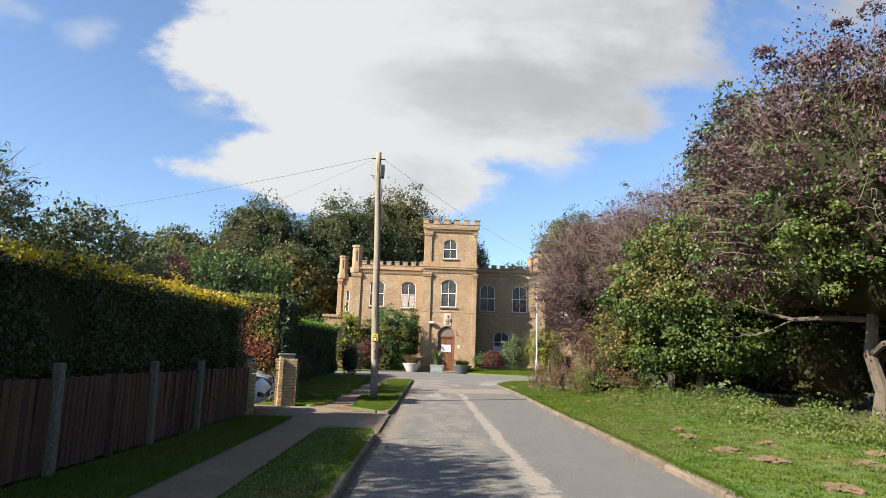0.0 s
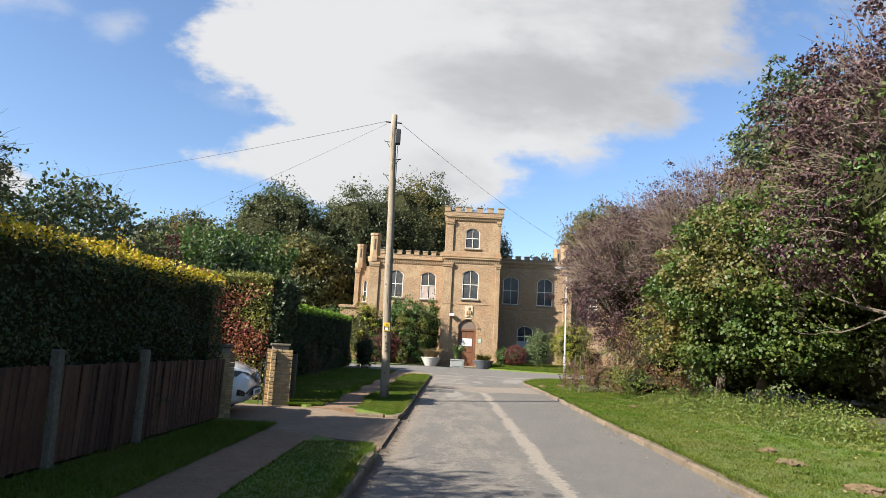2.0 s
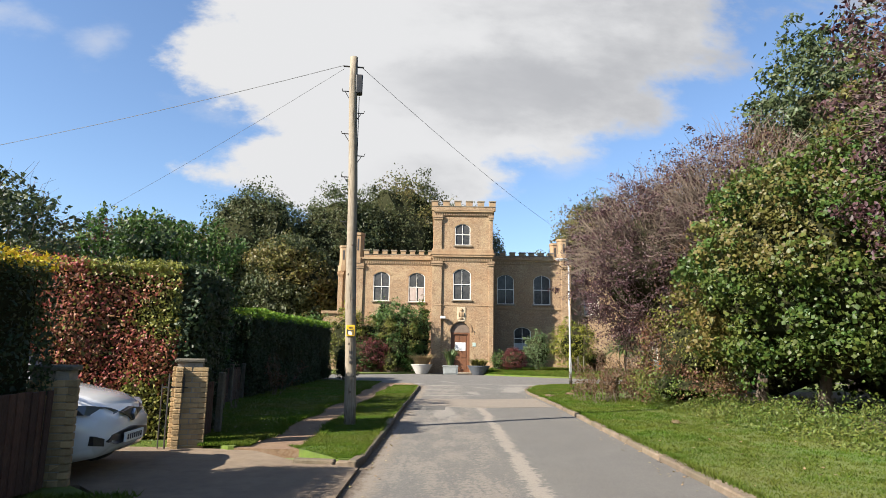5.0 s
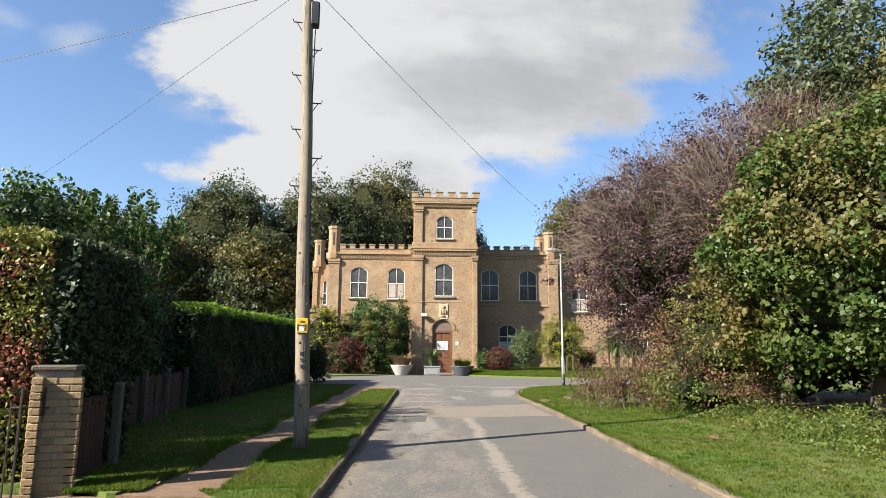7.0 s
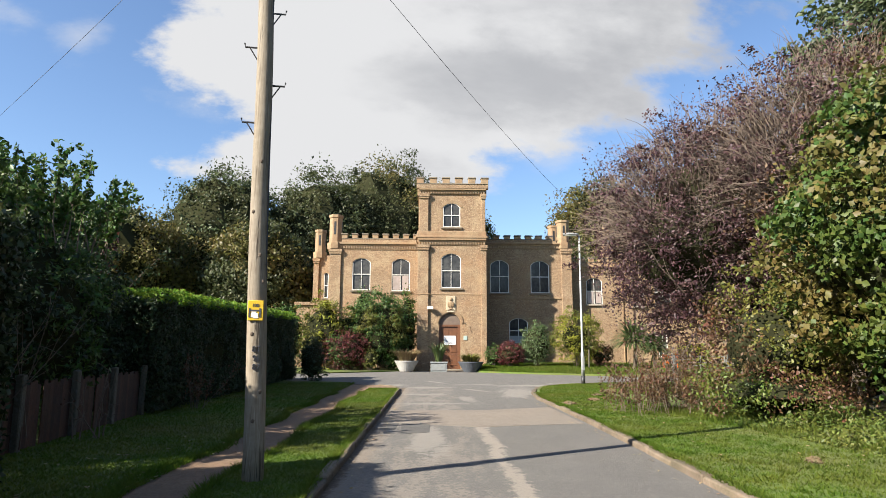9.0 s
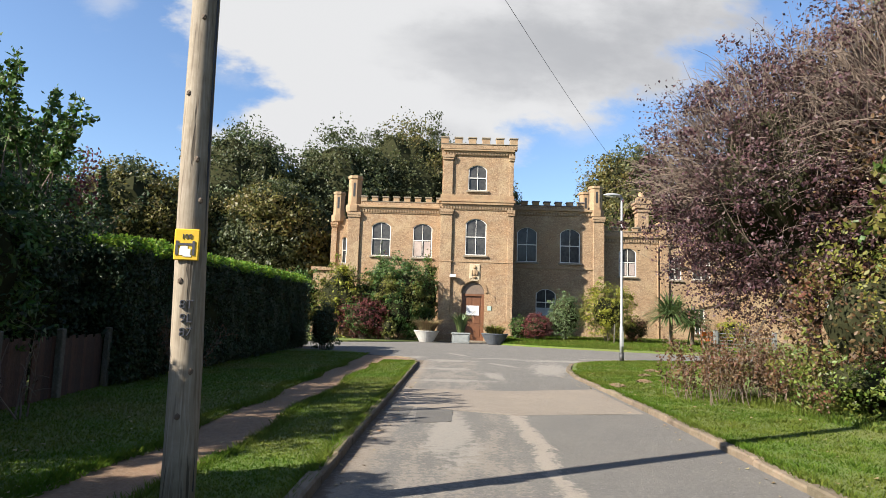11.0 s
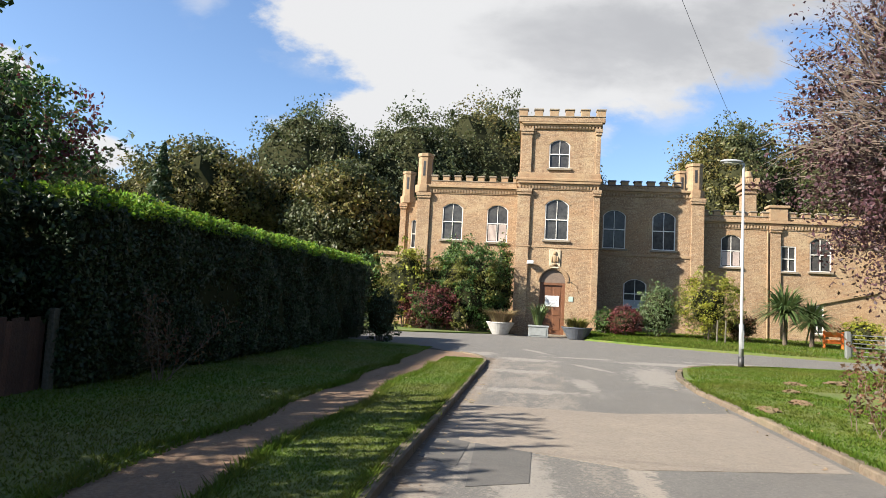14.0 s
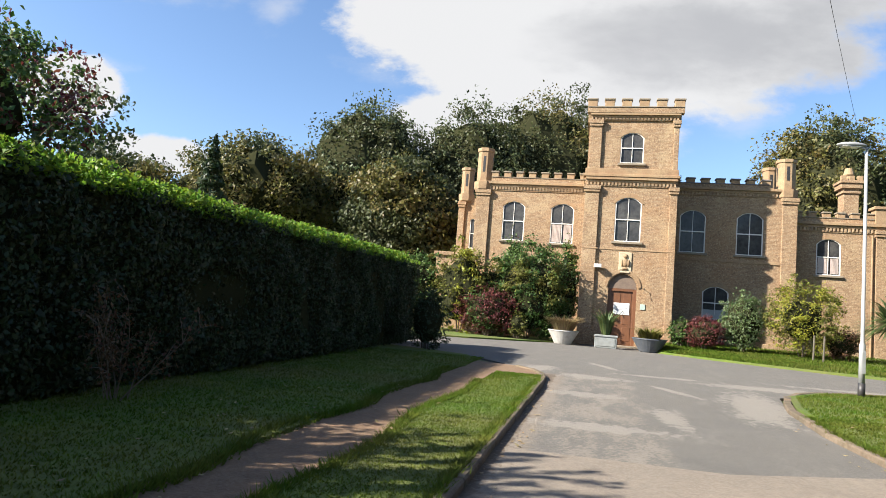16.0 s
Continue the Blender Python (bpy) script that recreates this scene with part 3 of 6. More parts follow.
def stem(bm, rng, p, d, length, r, depth, tips):
    """A limb that bends and forks."""
    pts, rad = [p.copy()], [r]
    for k in range(4):
        d = (d + Vector(rng.normal(size=3)) * 0.16 + Vector((0, 0, 0.05))).normalized()
        p = p + d * length / 4
        pts.append(p.copy())
        rad.append(r * (1 - 0.14 * (k + 1)))
    tube(bm, pts, rad, 6 if depth > 1 else 4, cap=False)
    tips.append((p.copy(), d.copy()))
    if depth > 0:
        for _ in range(3 if depth > 1 else 2):
            nd = (d + Vector(rng.normal(size=3)) * 0.6).normalized()
            stem(bm, rng, pts[-1 - int(rng.integers(0, 2))], nd, length * rng.uniform(0.55, 0.8), rad[-1] * 0.75, depth - 1, tips)


def tree(name, at, height, radii, crown_z, material, label, n=14000, leaf=0.16, clumps=90, clump_r=0.9, trunk_r=0.2, seed=1, shell=0.72,
         low=-0.75, second=None, share=0.3, depth=3, narrow=0.6, category="tree", group="", twigs=0, core=0.0, rough=0.25):
    ob = thing(name, at, label, category, group)
    rng = np.random.default_rng(seed)
    x, y, z = at
    bm = bmesh.new()
    tips = []
    top = Vector((x, y, z + crown_z))
    k = 5
    pts = [Vector((x, y, z - 0.1)).lerp(top, i / k) + Vector((rng.normal() * 0.08, rng.normal() * 0.08, 0)) * (i > 0) for i in range(k + 1)]
    tube(bm, pts, [trunk_r * (1.25 if i == 0 else 1 - 0.1 * i) for i in range(k + 1)], 9)
    reach = min(radii[0], radii[2]) * 0.62
    for i in range(7):
        ang = i * 2.4 + rng.uniform(0, 1)
        dd = Vector((math.cos(ang), math.sin(ang), rng.uniform(0.15, 1.3))).normalized()
        stem(bm, rng, pts[2 + i % 4], dd, reach * rng.uniform(0.8, 1.15), trunk_r * 0.45, depth - 1, tips)
    part("trunk", bm, "bark", ob)
    c = (x, y, z + crown_z + (height - crown_z - radii[2]) * 1.0)
    p, o, cl = blob(c, radii, n, clumps, clump_r, shell, low, rough, seed)
    keep = p[:, 2] > z + 0.05
    p, o = p[keep], o[keep]
    if second:
        low_d = noise_pick(p, 0.45, seed) < share
        leaves("crown", p[~low_d], leaf, material, ob, o[~low_d], narrow=narrow, base=at)
        leaves("crown", p[low_d], leaf, second, ob, o[low_d], narrow=narrow, base=at)
    else:
        leaves("crown", p, leaf, material, ob, o, narrow=narrow, base=at)
    if twigs:
        bm = bmesh.new()
        for i in range(twigs):
            d = Vector(rng.normal(size=3))
            d.z = abs(d.z) * 0.9 - 0.25
            d.normalize()
            s = Vector(c) + Vector([d[j] * radii[j] * rng.uniform(0.55, 0.95) for j in range(3)])
            if s.z < z + 0.3:
                continue
            q = [s]
            dd = (d + Vector((0, 0, rng.uniform(0.0, 0.9)))).normalized()
            for j in range(3):
                dd = (dd + Vector(rng.normal(size=3)) * 0.25 + Vector((0, 0, -0.1 * j))).normalized()
                q.append(q[-1] + dd * rng.uniform(0.25, 0.5))
            tube(bm, q, [0.012, 0.009, 0.006, 0.003], 3, cap=False)
        part("twig_spray", bm, "twig", ob)["kind"] = "stuff"
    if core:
        # solid dark lump in the crown, coloured as the shade between branches
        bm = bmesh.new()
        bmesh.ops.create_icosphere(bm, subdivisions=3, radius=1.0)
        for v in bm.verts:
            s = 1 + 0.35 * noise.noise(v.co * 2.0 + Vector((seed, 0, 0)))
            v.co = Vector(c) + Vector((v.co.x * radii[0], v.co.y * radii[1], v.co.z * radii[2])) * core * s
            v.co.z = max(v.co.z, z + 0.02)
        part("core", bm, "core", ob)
    return ob


def noise_pick(p, scale, seed):
    """A smooth random number from 0 to 1 at each place."""
    r = np.random.default_rng(seed + 99)
    v = np.zeros(len(p))
    for k in range(5):
        w = r.normal(size=3) * scale * (1 + k)
        v += np.sin(p @ w + r.uniform(0, 6)) / (1 + k)
    v = (v - v.min()) / (np.ptp(v) + 1e-9)
    return np.clip((v - 0.2) / 0.6 + r.normal(size=len(p)) * 0.08, 0, 1)


def hedge(name, ends, width, height, material, tip, label, n=30000, leaf=0.06, seed=3, z0=0.05, tips=6000, rag=0.07, tip_leaf=None, sparse_low=0.0, second=None, share=0.5, height2=None, pick=None, crest=0.07):
    """A clipped hedge between two ends: a solid core coloured as inner shade, and leaves all over its faces. ends lie
    on its middle line.
    """
    (xa, ya), (xb, yb) = ends
    a, b = Vector((xa, ya, 0)), Vector((xb, yb, 0))
    L = (b - a).length
    t = (b - a) / L
    s = Vector((t.y, -t.x, 0))
    ob = thing(name, (*((a + b) / 2).xy, z0), label, "hedge")
    rng = np.random.default_rng(seed)
    h2 = height2 or height
    bm = bmesh.new()
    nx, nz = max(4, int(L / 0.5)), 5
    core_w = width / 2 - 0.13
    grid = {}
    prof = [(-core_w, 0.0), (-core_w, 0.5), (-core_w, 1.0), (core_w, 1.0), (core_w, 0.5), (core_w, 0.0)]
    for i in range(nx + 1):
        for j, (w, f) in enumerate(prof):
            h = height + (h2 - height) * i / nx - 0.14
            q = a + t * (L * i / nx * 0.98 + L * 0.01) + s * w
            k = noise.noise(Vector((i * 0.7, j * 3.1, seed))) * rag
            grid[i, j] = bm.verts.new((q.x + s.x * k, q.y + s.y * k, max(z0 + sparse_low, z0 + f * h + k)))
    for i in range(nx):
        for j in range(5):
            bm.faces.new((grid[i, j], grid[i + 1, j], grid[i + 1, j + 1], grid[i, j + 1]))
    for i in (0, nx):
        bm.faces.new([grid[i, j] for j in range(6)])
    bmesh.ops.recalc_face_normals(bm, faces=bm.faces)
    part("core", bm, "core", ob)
    areas = np.array([L * height, L * height * 0.15, L * width * 1.3, width * height * 1.3, width * height * 1.3])
    face = rng.choice(5, n, p=areas / areas.sum())
    u, v = rng.uniform(0, 1, n), rng.uniform(0, 1, n)
    hh = height + (h2 - height) * u
    wob = np.array([noise.noise(Vector((float(p) * L * 1.1, float(q) * 3.0, seed + float(f)))) for p, q, f in zip(u, v, face)]) * rag * 1.6 + rng.normal(size=n) * 0.045 - 0.02
    al, ac, up = u * L, np.zeros(n), v * hh
    on = np.zeros((n, 3))
    for k, sgn in ((0, 1), (1, -1)):
        q = face == k
        ac[q] = sgn * (width / 2 + wob[q])
        on[q] = np.array(s) * sgn
    q = face == 2
    ac[q], up[q] = (v[q] - 0.5) * width, hh[q] + wob[q]
    on[q] = (0, 0, 1)
    for k, sgn in ((3, -1), (4, 1)):
        q = face == k
        ac[q] = (u[q] - 0.5) * width
        al[q] = np.where(sgn > 0, L + wob[q], -wob[q])
        hq = height if sgn < 0 else h2
        up[q] = v[q] * hq
        on[q] = np.array(t) * sgn
    ok = up > sparse_low * (0.6 + 0.8 * rng.uniform(size=n))
    P = np.array(a)[None] + al[:, None] * np.array(t) + ac[:, None] * np.array(s) + (up + z0)[:, None] * np.array((0, 0, 1))
    P, on = P[ok], on[ok]
    base = tuple(ob.location)
    if second:
        w = pick(P) if pick else noise_pick(P, 1.3, seed) < share
        leaves("leaves", P[~w], leaf, material, ob, on[~w], base=base)
        leaves("leaves", P[w], leaf, second, ob, on[w], base=base)
    else:
        leaves("leaves", P, leaf, material, ob, on, base=base)
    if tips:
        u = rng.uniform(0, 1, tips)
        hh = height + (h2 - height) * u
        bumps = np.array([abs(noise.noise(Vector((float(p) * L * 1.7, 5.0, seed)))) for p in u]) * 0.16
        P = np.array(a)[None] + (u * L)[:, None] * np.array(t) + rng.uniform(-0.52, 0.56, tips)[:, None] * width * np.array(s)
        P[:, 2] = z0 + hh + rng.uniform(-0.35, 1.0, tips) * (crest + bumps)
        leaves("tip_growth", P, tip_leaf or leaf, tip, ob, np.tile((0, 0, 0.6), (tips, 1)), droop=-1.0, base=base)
    return ob


def bush(name, at, radii, material, label, n=3000, leaf=0.09, seed=1, clumps=40, clump_r=0.35, second=None, share=0.3, core=0.72, stems=5, narrow=0.6, category="shrub", low=-0.9):
    """A shrub: stems, a solid core coloured as inner shade, and clumps of leaves down to the ground."""
    ob = thing(name, at, label, category)
    rng = np.random.default_rng(seed)
    x, y, z = at
    bm = bmesh.new()
    for i in range(stems):
        a = i * 2.4
        e = Vector((x + math.cos(a) * radii[0] * 0.5, y + math.sin(a) * radii[1] * 0.5, z + radii[2] * rng.uniform(1.0, 1.6)))
        s = Vector((x + math.cos(a) * 0.08, y + math.sin(a) * 0.08, z - 0.05))
        tube(bm, [s, s.lerp(e, 0.5) + Vector((rng.normal() * 0.06, rng.normal() * 0.06, 0.05)), e], [0.03, 0.022, 0.01], 5)
    part("stem_cluster", bm, "bark", ob)["kind"] = "stuff"
    c = (x, y, z + radii[2] * 0.95)
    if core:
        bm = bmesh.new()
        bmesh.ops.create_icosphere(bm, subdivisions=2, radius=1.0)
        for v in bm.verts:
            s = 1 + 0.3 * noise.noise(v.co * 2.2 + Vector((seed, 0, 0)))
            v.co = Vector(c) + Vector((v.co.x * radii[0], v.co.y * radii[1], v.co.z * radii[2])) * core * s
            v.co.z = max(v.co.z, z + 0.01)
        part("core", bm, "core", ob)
    p, o, _ = blob(c, radii, n, clumps, clump_r, 0.8, low, 0.25, seed)
    k = p[:, 2] > z + 0.02
    p, o = p[k], o[k]
    if second:
        w = noise_pick(p, 1.2, seed) < share
        leaves("leaves", p[~w], leaf, material, ob, o[~w], narrow=narrow, base=at)
        leaves("leaves", p[w], leaf, second, ob, o[w], narrow=narrow, base=at)
    else:
        leaves("leaves", p, leaf, material, ob, o, narrow=narrow, base=at)
    return ob


def blades(name, spots, z, label, height=0.055, material="blade", kind="stuff", lean=0.6, wide=1.0):
    n = len(spots)
    a = RNG.uniform(0, 2 * np.pi, n)
    h = height * RNG.uniform(0.4, 1.3, n)
    w = (0.006 + 0.004 * RNG.uniform(size=n)) * wide
    P = np.column_stack([spots, np.zeros(n) + z])
    side = np.column_stack([np.cos(a), np.sin(a), np.zeros(n)]) * w[:, None]
    tip = P + np.column_stack([np.sin(a * 3) * lean * h, np.cos(a * 5) * lean * h, h])
    v = np.stack([P - side, P + side, tip], 1).reshape(-1, 3)
    f = np.arange(n * 3).reshape(-1, 3)
    return tagged(new(name, mesh_from(name, v, f, material)), label, "grass", "", kind)


HOUSE = pose(-7.597, 2.247, 0, 0, 0, -8.352)


def hp(x, y):
    p = HOUSE @ Vector((x, y, 0))
    return p.x, p.y


# ---- ground ----
def kl(y):
    return -1.99 + 0.151 * y


KR = [(2.0, 0.2), (2.58, 4.0), (3.21, 7.6), (3.99, 12.3), (4.55, 15.6), (5.1, 18.7), (5.72, 22.4), (6.15, 25.2), (6.6, 28.4), (7.2, 31.0)]


def kr(y):
    p = sorted((b, a) for a, b in KR)
    p = [(-30, -2.6)] + p + [(60, 12)]
    for (y0, x0), (y1, x1) in zip(p, p[1:]):
        if y0 <= y <= y1:
            return x0 + (x1 - x0) * (y - y0) / (y1 - y0)


slab("ground", [(-2000, -2000), (2000, -2000), (2000, 2500), (-2000, 2500)], -0.6, -0.06, "field", "rough green grassland all around", "ground")
slab("road", [(kl(-25), -25), (kr(-25), -25)] + [(kr(y) + 0.02, y) for y in range(-5, 31, 3)] + [(7.4, 31.4), (8.2, 33.6), (9.6, 35.2), (12.0, 36.2), (18, 37.6), (60, 42), (60, 46.5), (24, 44.5), (18.4, 45), (14, 50), (11.0, 54.2), (3, 54.2), (0.5, 50.6), (-6, 49.2), (-40, 45), (-40, 38.5), (-3, 39.5), (1.4, 37.8), (2.65, 35.4), (2.98, 33.4)] + [(kl(y) - 0.02, y) for y in range(31, -20, -5)],
     -0.2, 0.0, "asphalt", "worn grey asphalt road with pale patched streaks", "road")
slab("road_patch", [(kl(22.9) + 0.35, 22.9), (3.4, 22.0), (kr(22.3) - 0.1, 22.3), (kr(25.8) - 0.1, 25.9), (4.2, 25.3), (kl(25.5) + 0.1, 25.5)], -0.02, 0.005, "patch", "pale brown resurfaced band across the road", "road patch")
slab("road_patch", [(1.41, 22.12), (1.75, 21.81), (1.96, 22.98), (1.52, 22.94)], -0.02, 0.004, "patch_dark", "small dark asphalt repair beside the kerb", "road patch")
slab("road_patch", [(1.8, 21.17), (2.33, 21.36), (2.61, 23.0), (2.0, 22.92)], -0.02, 0.004, "patch_dark", "dark rectangular asphalt repair in the road", "road patch")

VERGE_Z = 0.085
DRIVE = [(kl(9.3) - 0.02, 9.3), (kl(12.6) - 0.02, 12.6), (-1.0, 13.3), (-1.55, 14.1), (-2.5, 14.45), (-9, 15.4), (-9.5, 11.0), (-3.0, 11.75), (-2.2, 10.6), (-1.5, 10.0), (kl(9.6) - 0.35, 9.75)]
slab("driveway", DRIVE, -0.1, 0.035, "drive", "grey tarmac driveway crossing the verge", "driveway")


def left(y):
    return -3.75 + 0.14 * y


def right(y):
    return -2.95 + 0.145 * y


slab("footpath", [(left(-20), -20), (right(-20), -20), (right(9.9), 9.9), (left(10.6), 10.6)], -0.1, 0.06, "path", "narrow brown tarmac footpath between grass strips", "path")
PATH_EDGE_L = [(left(y) + 0.12 * math.sin(y * 1.7), y) for y in (14.2, 16, 18, 20, 22, 24, 26, 28, 30, 32, 34)]
PATH_EDGE_R = [(right(y) + 0.08 * math.sin(y * 1.3 + 1), y) for y in (31, 29, 27, 25, 23, 21, 19, 17, 15, 14.0)]
slab("footpath", PATH_EDGE_L + [(1.3, 36.0), (2.55, 35.3), (2.88, 33.8), (2.45, 32.5)] + PATH_EDGE_R, -0.1, 0.06, "path", "narrow brown tarmac footpath with ragged grassy edges", "path")
VERGES = [
    ([(right(-20), -20), (kl(-20) - 0.13, -20), (kl(8.5) - 0.13, 8.5), (kl(9.0) - 0.35, 9.05), (right(9.9), 9.85)], "strip of mown grass between footpath and kerb"),
    ([(-9, -20), (left(-20), -20), (left(10.4), 10.4), (-2.6, 11.0), (-3.1, 11.6), (-9, 11.3)], "shaded grass along the foot of the fence"),
    ([(right(14.0), 13.9), (-0.35, 13.0), (kl(13.0) - 0.14, 13.0), (kl(32.4) - 0.14, 32.4), (2.70, 32.8), (2.40, 32.45)] + PATH_EDGE_R[:-1], "mown grass strip between footpath and kerb"),
    ([(-9, 15.3), (-2.5, 14.75), (-1.95, 14.2)] + PATH_EDGE_L + [(1.25, 36.0), (1.0, 37.6), (-2, 39.3), (-9, 39.3)], "shaded lawn between the hedge and the footpath"),
]
for o, lb in VERGES:
    slab("verge", o, -0.1, VERGE_Z, "turf", lb, "lawn")
RIGHT_LAWN = [(kr(-20) + 0.13, -20)] + [(kr(y) + 0.13, y) for y in range(-5, 31, 3)] + [(7.5, 31.2), (8.3, 33.4), (9.7, 35.0), (12.1, 36.0), (18, 37.4), (60, 41.8), (60, -20)]
slab("lawn", RIGHT_LAWN, -0.1, VERGE_Z, "turf", "sunlit mown lawn beside the road with molehill scrapes", "lawn")
FRONT = [(9.6, 50.9), (11.1, 48.9), (13.0, 46.9), (15.0, 45.2), (18.4, 43.0), (24, 42.4), (60, 45)]
BACK = [hp(11.1, 53.8), hp(11.2, 56.4), hp(13.5, 56.4), hp(16, 56.4), hp(19, 57.2), hp(26, 57.2), hp(60, 57.2)]
bm = bmesh.new()
rows_ = []
for f in (-0.02, 0.03, 0.35, 0.7, 1.0):
    zz = {-0.02: -0.1, 0.03: 0.09}.get(f, 0.09 + 0.42 * f)
    rows_.append([bm.verts.new((a[0] + (b[0] - a[0]) * f, a[1] + (b[1] - a[1]) * f, zz)) for a, b in zip(FRONT, BACK)])
for ra, rb in zip(rows_, rows_[1:]):
    for i in range(len(ra) - 1):
        bm.faces.new((ra[i], ra[i + 1], rb[i + 1], rb[i]))
bmesh.ops.recalc_face_normals(bm, faces=bm.faces)
tagged(part("lawn", bm, "turf"), "grass bank rising to the front of the old house", "lawn", "", "structure")
slab("lawn", [(-40, 44.2), (-6, 48.2), (0.5, 49.6), (3.5, 51.6), hp(6.0, 53.2), hp(6.0, 60), (-40, 90)], -0.1, 0.07, "turf", "planted ground beside the old house", "lawn")
for k, (cx, cy, r) in enumerate([(4.55, 6.9, 0.45), (4.6, 5.95, 0.55), (4.85, 8.5, 0.4), (4.05, 4.1, 0.5), (5.8, 7.65, 0.4), (5.9, 5.7, 0.5), (5.3, 9.6, 0.25), (6.9, 6.6, 0.35), (9.6, 30.3, 0.5), (11.0, 31.0, 0.6), (8.6, 28.6, 0.4), (10.2, 28.2, 0.45), (7.77, 26.9, 0.45), (6.65, 25.8, 0.4), (6.6, 17.2, 0.25)]):
    bm = bmesh.new()
    r *= 0.36
    bmesh.ops.create_icosphere(bm, subdivisions=4, radius=1.0)
    for v in bm.verts:
        s = 1 + 0.7 * noise.noise(v.co * 1.8 + Vector((k * 3.7, 0, 0))) + 0.5 * noise.noise(v.co * 4.5 + Vector((0, k * 2.1, 0)))
        v.co = Vector((cx + v.co.x * r * s, cy + v.co.y * r * 1.25 * s, VERGE_Z - 0.004 + max(v.co.z, -0.2) * 0.07 + 0.03 * noise.noise(v.co * 5 + Vector((k, 0, 0)))))
    tagged(part("molehill", bm, "soil"), "low patch of bare crumbled brown soil in the lawn", "molehill", "soil patches")


def kerb_run(name, pts, label, drop=0.0, wide=0.13, high=0.095):
    """Kerb stones laid end to end along a line; each one a piece of its own."""
    ob = thing(name, (*pts[0], 0), label, "kerb", "", "structure")
    meshes = {}
    rg = random.Random(len(pts))
    for (xa, ya), (xb, yb) in zip(pts, pts[1:]):
        L = math.hypot(xb - xa, yb - ya)
        n = max(1, round(L / 0.9))
        ang = math.atan2(yb - ya, xb - xa)
        for i in range(n):
            key = round(L / n, 2)
            if key not in meshes:
                bm = boxes((0.008, L / n - 0.008, 0, wide, -0.1, high), bevel=0.018)
                me = bpy.data.meshes.new("kerb_stone")
                bm.to_mesh(me)
                bm.free()
                me.materials.append(M["kerb"])
                meshes[key] = me
            o = new("kerb_stone", meshes[key])
            o.parent = ob
            f = i / n
            o.matrix_local = pose(xa + (xb - xa) * f - pts[0][0], ya + (yb - ya) * f - pts[0][1], rg.uniform(-0.018, 0.008) - drop, rg.uniform(-3, 3), rg.uniform(-0.7, 0.7), math.degrees(ang) + rg.uniform(-0.8, 0.8))
    return ob


kerb_run("kerb", [(kl(y), y) for y in (-12, -6, 0, 5, 8.35)] + [(kl(8.9) - 0.10, 8.85), (kl(9.2) - 0.42, 9.15)], "weathered stone kerb along the grass strip")
kerb_run("kerb", [(-0.95, 13.0), (-0.4, 12.85), (kl(12.75) - 0.06, 12.75), (kl(13.2), 13.2)] + [(kl(y), y) for y in (18, 23, 28, 31.7)] + [(2.95, 32.8), (2.98, 33.6), (2.80, 34.6), (2.45, 35.3)], "weathered stone kerb along the grass strip and round its end")
kerb_run("kerb", [(19, 37.5), (12.1, 36.1), (10.6, 35.75), (9.6, 35.15), (8.85, 34.4), (8.2, 33.4), (7.6, 32.0), (7.2, 30.9)] + [(kr(y) + 0.0, y) for y in (28.4, 25.2, 22.4, 18.7, 15.6, 12.3, 7.6, 4.0, 0.2, -6, -12)], "pale stone kerb sweeping round into the junction", wide=0.15, high=0.085)


# ---- the old house ----
HX, HY = 8.5, 55.0
house = thing("castle_house", (HX, HY, 0), "buff brick castellated house with a central entrance tower", "house")
FIRST = len(scene.objects)
WY, TY, AY, SY = 56.5, 53.5, 57.31, 59.31


def arch_pts(x0, x1, spring, rise, n=10):
    """Points of a segmental arch from x0 to x1."""
    c, h = (x0 + x1) / 2, (x1 - x0) / 2
    r = (h * h + rise * rise) / (2 * rise)
    a = math.asin(min(1, h / r))
    return [(c + r * math.sin(-a + 2 * a * i / n), spring + rise - r + r * math.cos(-a + 2 * a * i / n)) for i in range(n + 1)]


def wall_band(bm, x0, x1, y0, y1, z0, z1, holes):
    """One band of a wall; holes: (x0, x1, sill, spring, rise), side by side."""
    x = x0
    for a, b, s, sp, rise in sorted(holes):
        box(bm, x, a, y0, y1, z0, z1)
        if s > z0:
            box(bm, a, b, y0, y1, z0, s)
        ps = arch_pts(a, b, sp, rise) if rise else [(a, sp), (b, sp)]
        fr = [[bm.verts.new((px, y, pz)) for px, pz in ps] + [bm.verts.new((b, y, z1)), bm.verts.new((a, y, z1))] for y in (y0, y1)]
        bm.faces.new(fr[0][::-1]), bm.faces.new(fr[1])
        k = len(fr[0])
        for i in range(k):
            bm.faces.new((fr[0][i], fr[0][(i + 1) % k], fr[1][(i + 1) % k], fr[1][i]))
        x = b
    box(bm, x, x1, y0, y1, z0, z1)


def voussoir(q, y0, y1, parent):
    """One wedge-shaped brick of an arch."""
    bm = bmesh.new()
    c = (sum(p[0] for p in q) / 4, sum(p[1] for p in q) / 4)
    q = [(c[0] + (px - c[0]) * 0.93, c[1] + (pz - c[1]) * 0.99) for px, pz in q]
    f0, f1 = [[bm.verts.new((px, yy, pz)) for px, pz in q] for yy in (y0, y1)]
    bm.faces.new(f0)
    for k in range(4):
        bm.faces.new((f0[k], f1[k], f1[(k + 1) % 4], f0[(k + 1) % 4]))
    bmesh.ops.recalc_face_normals(bm, faces=bm.faces)
    part("voussoir", bm, "stone", parent)


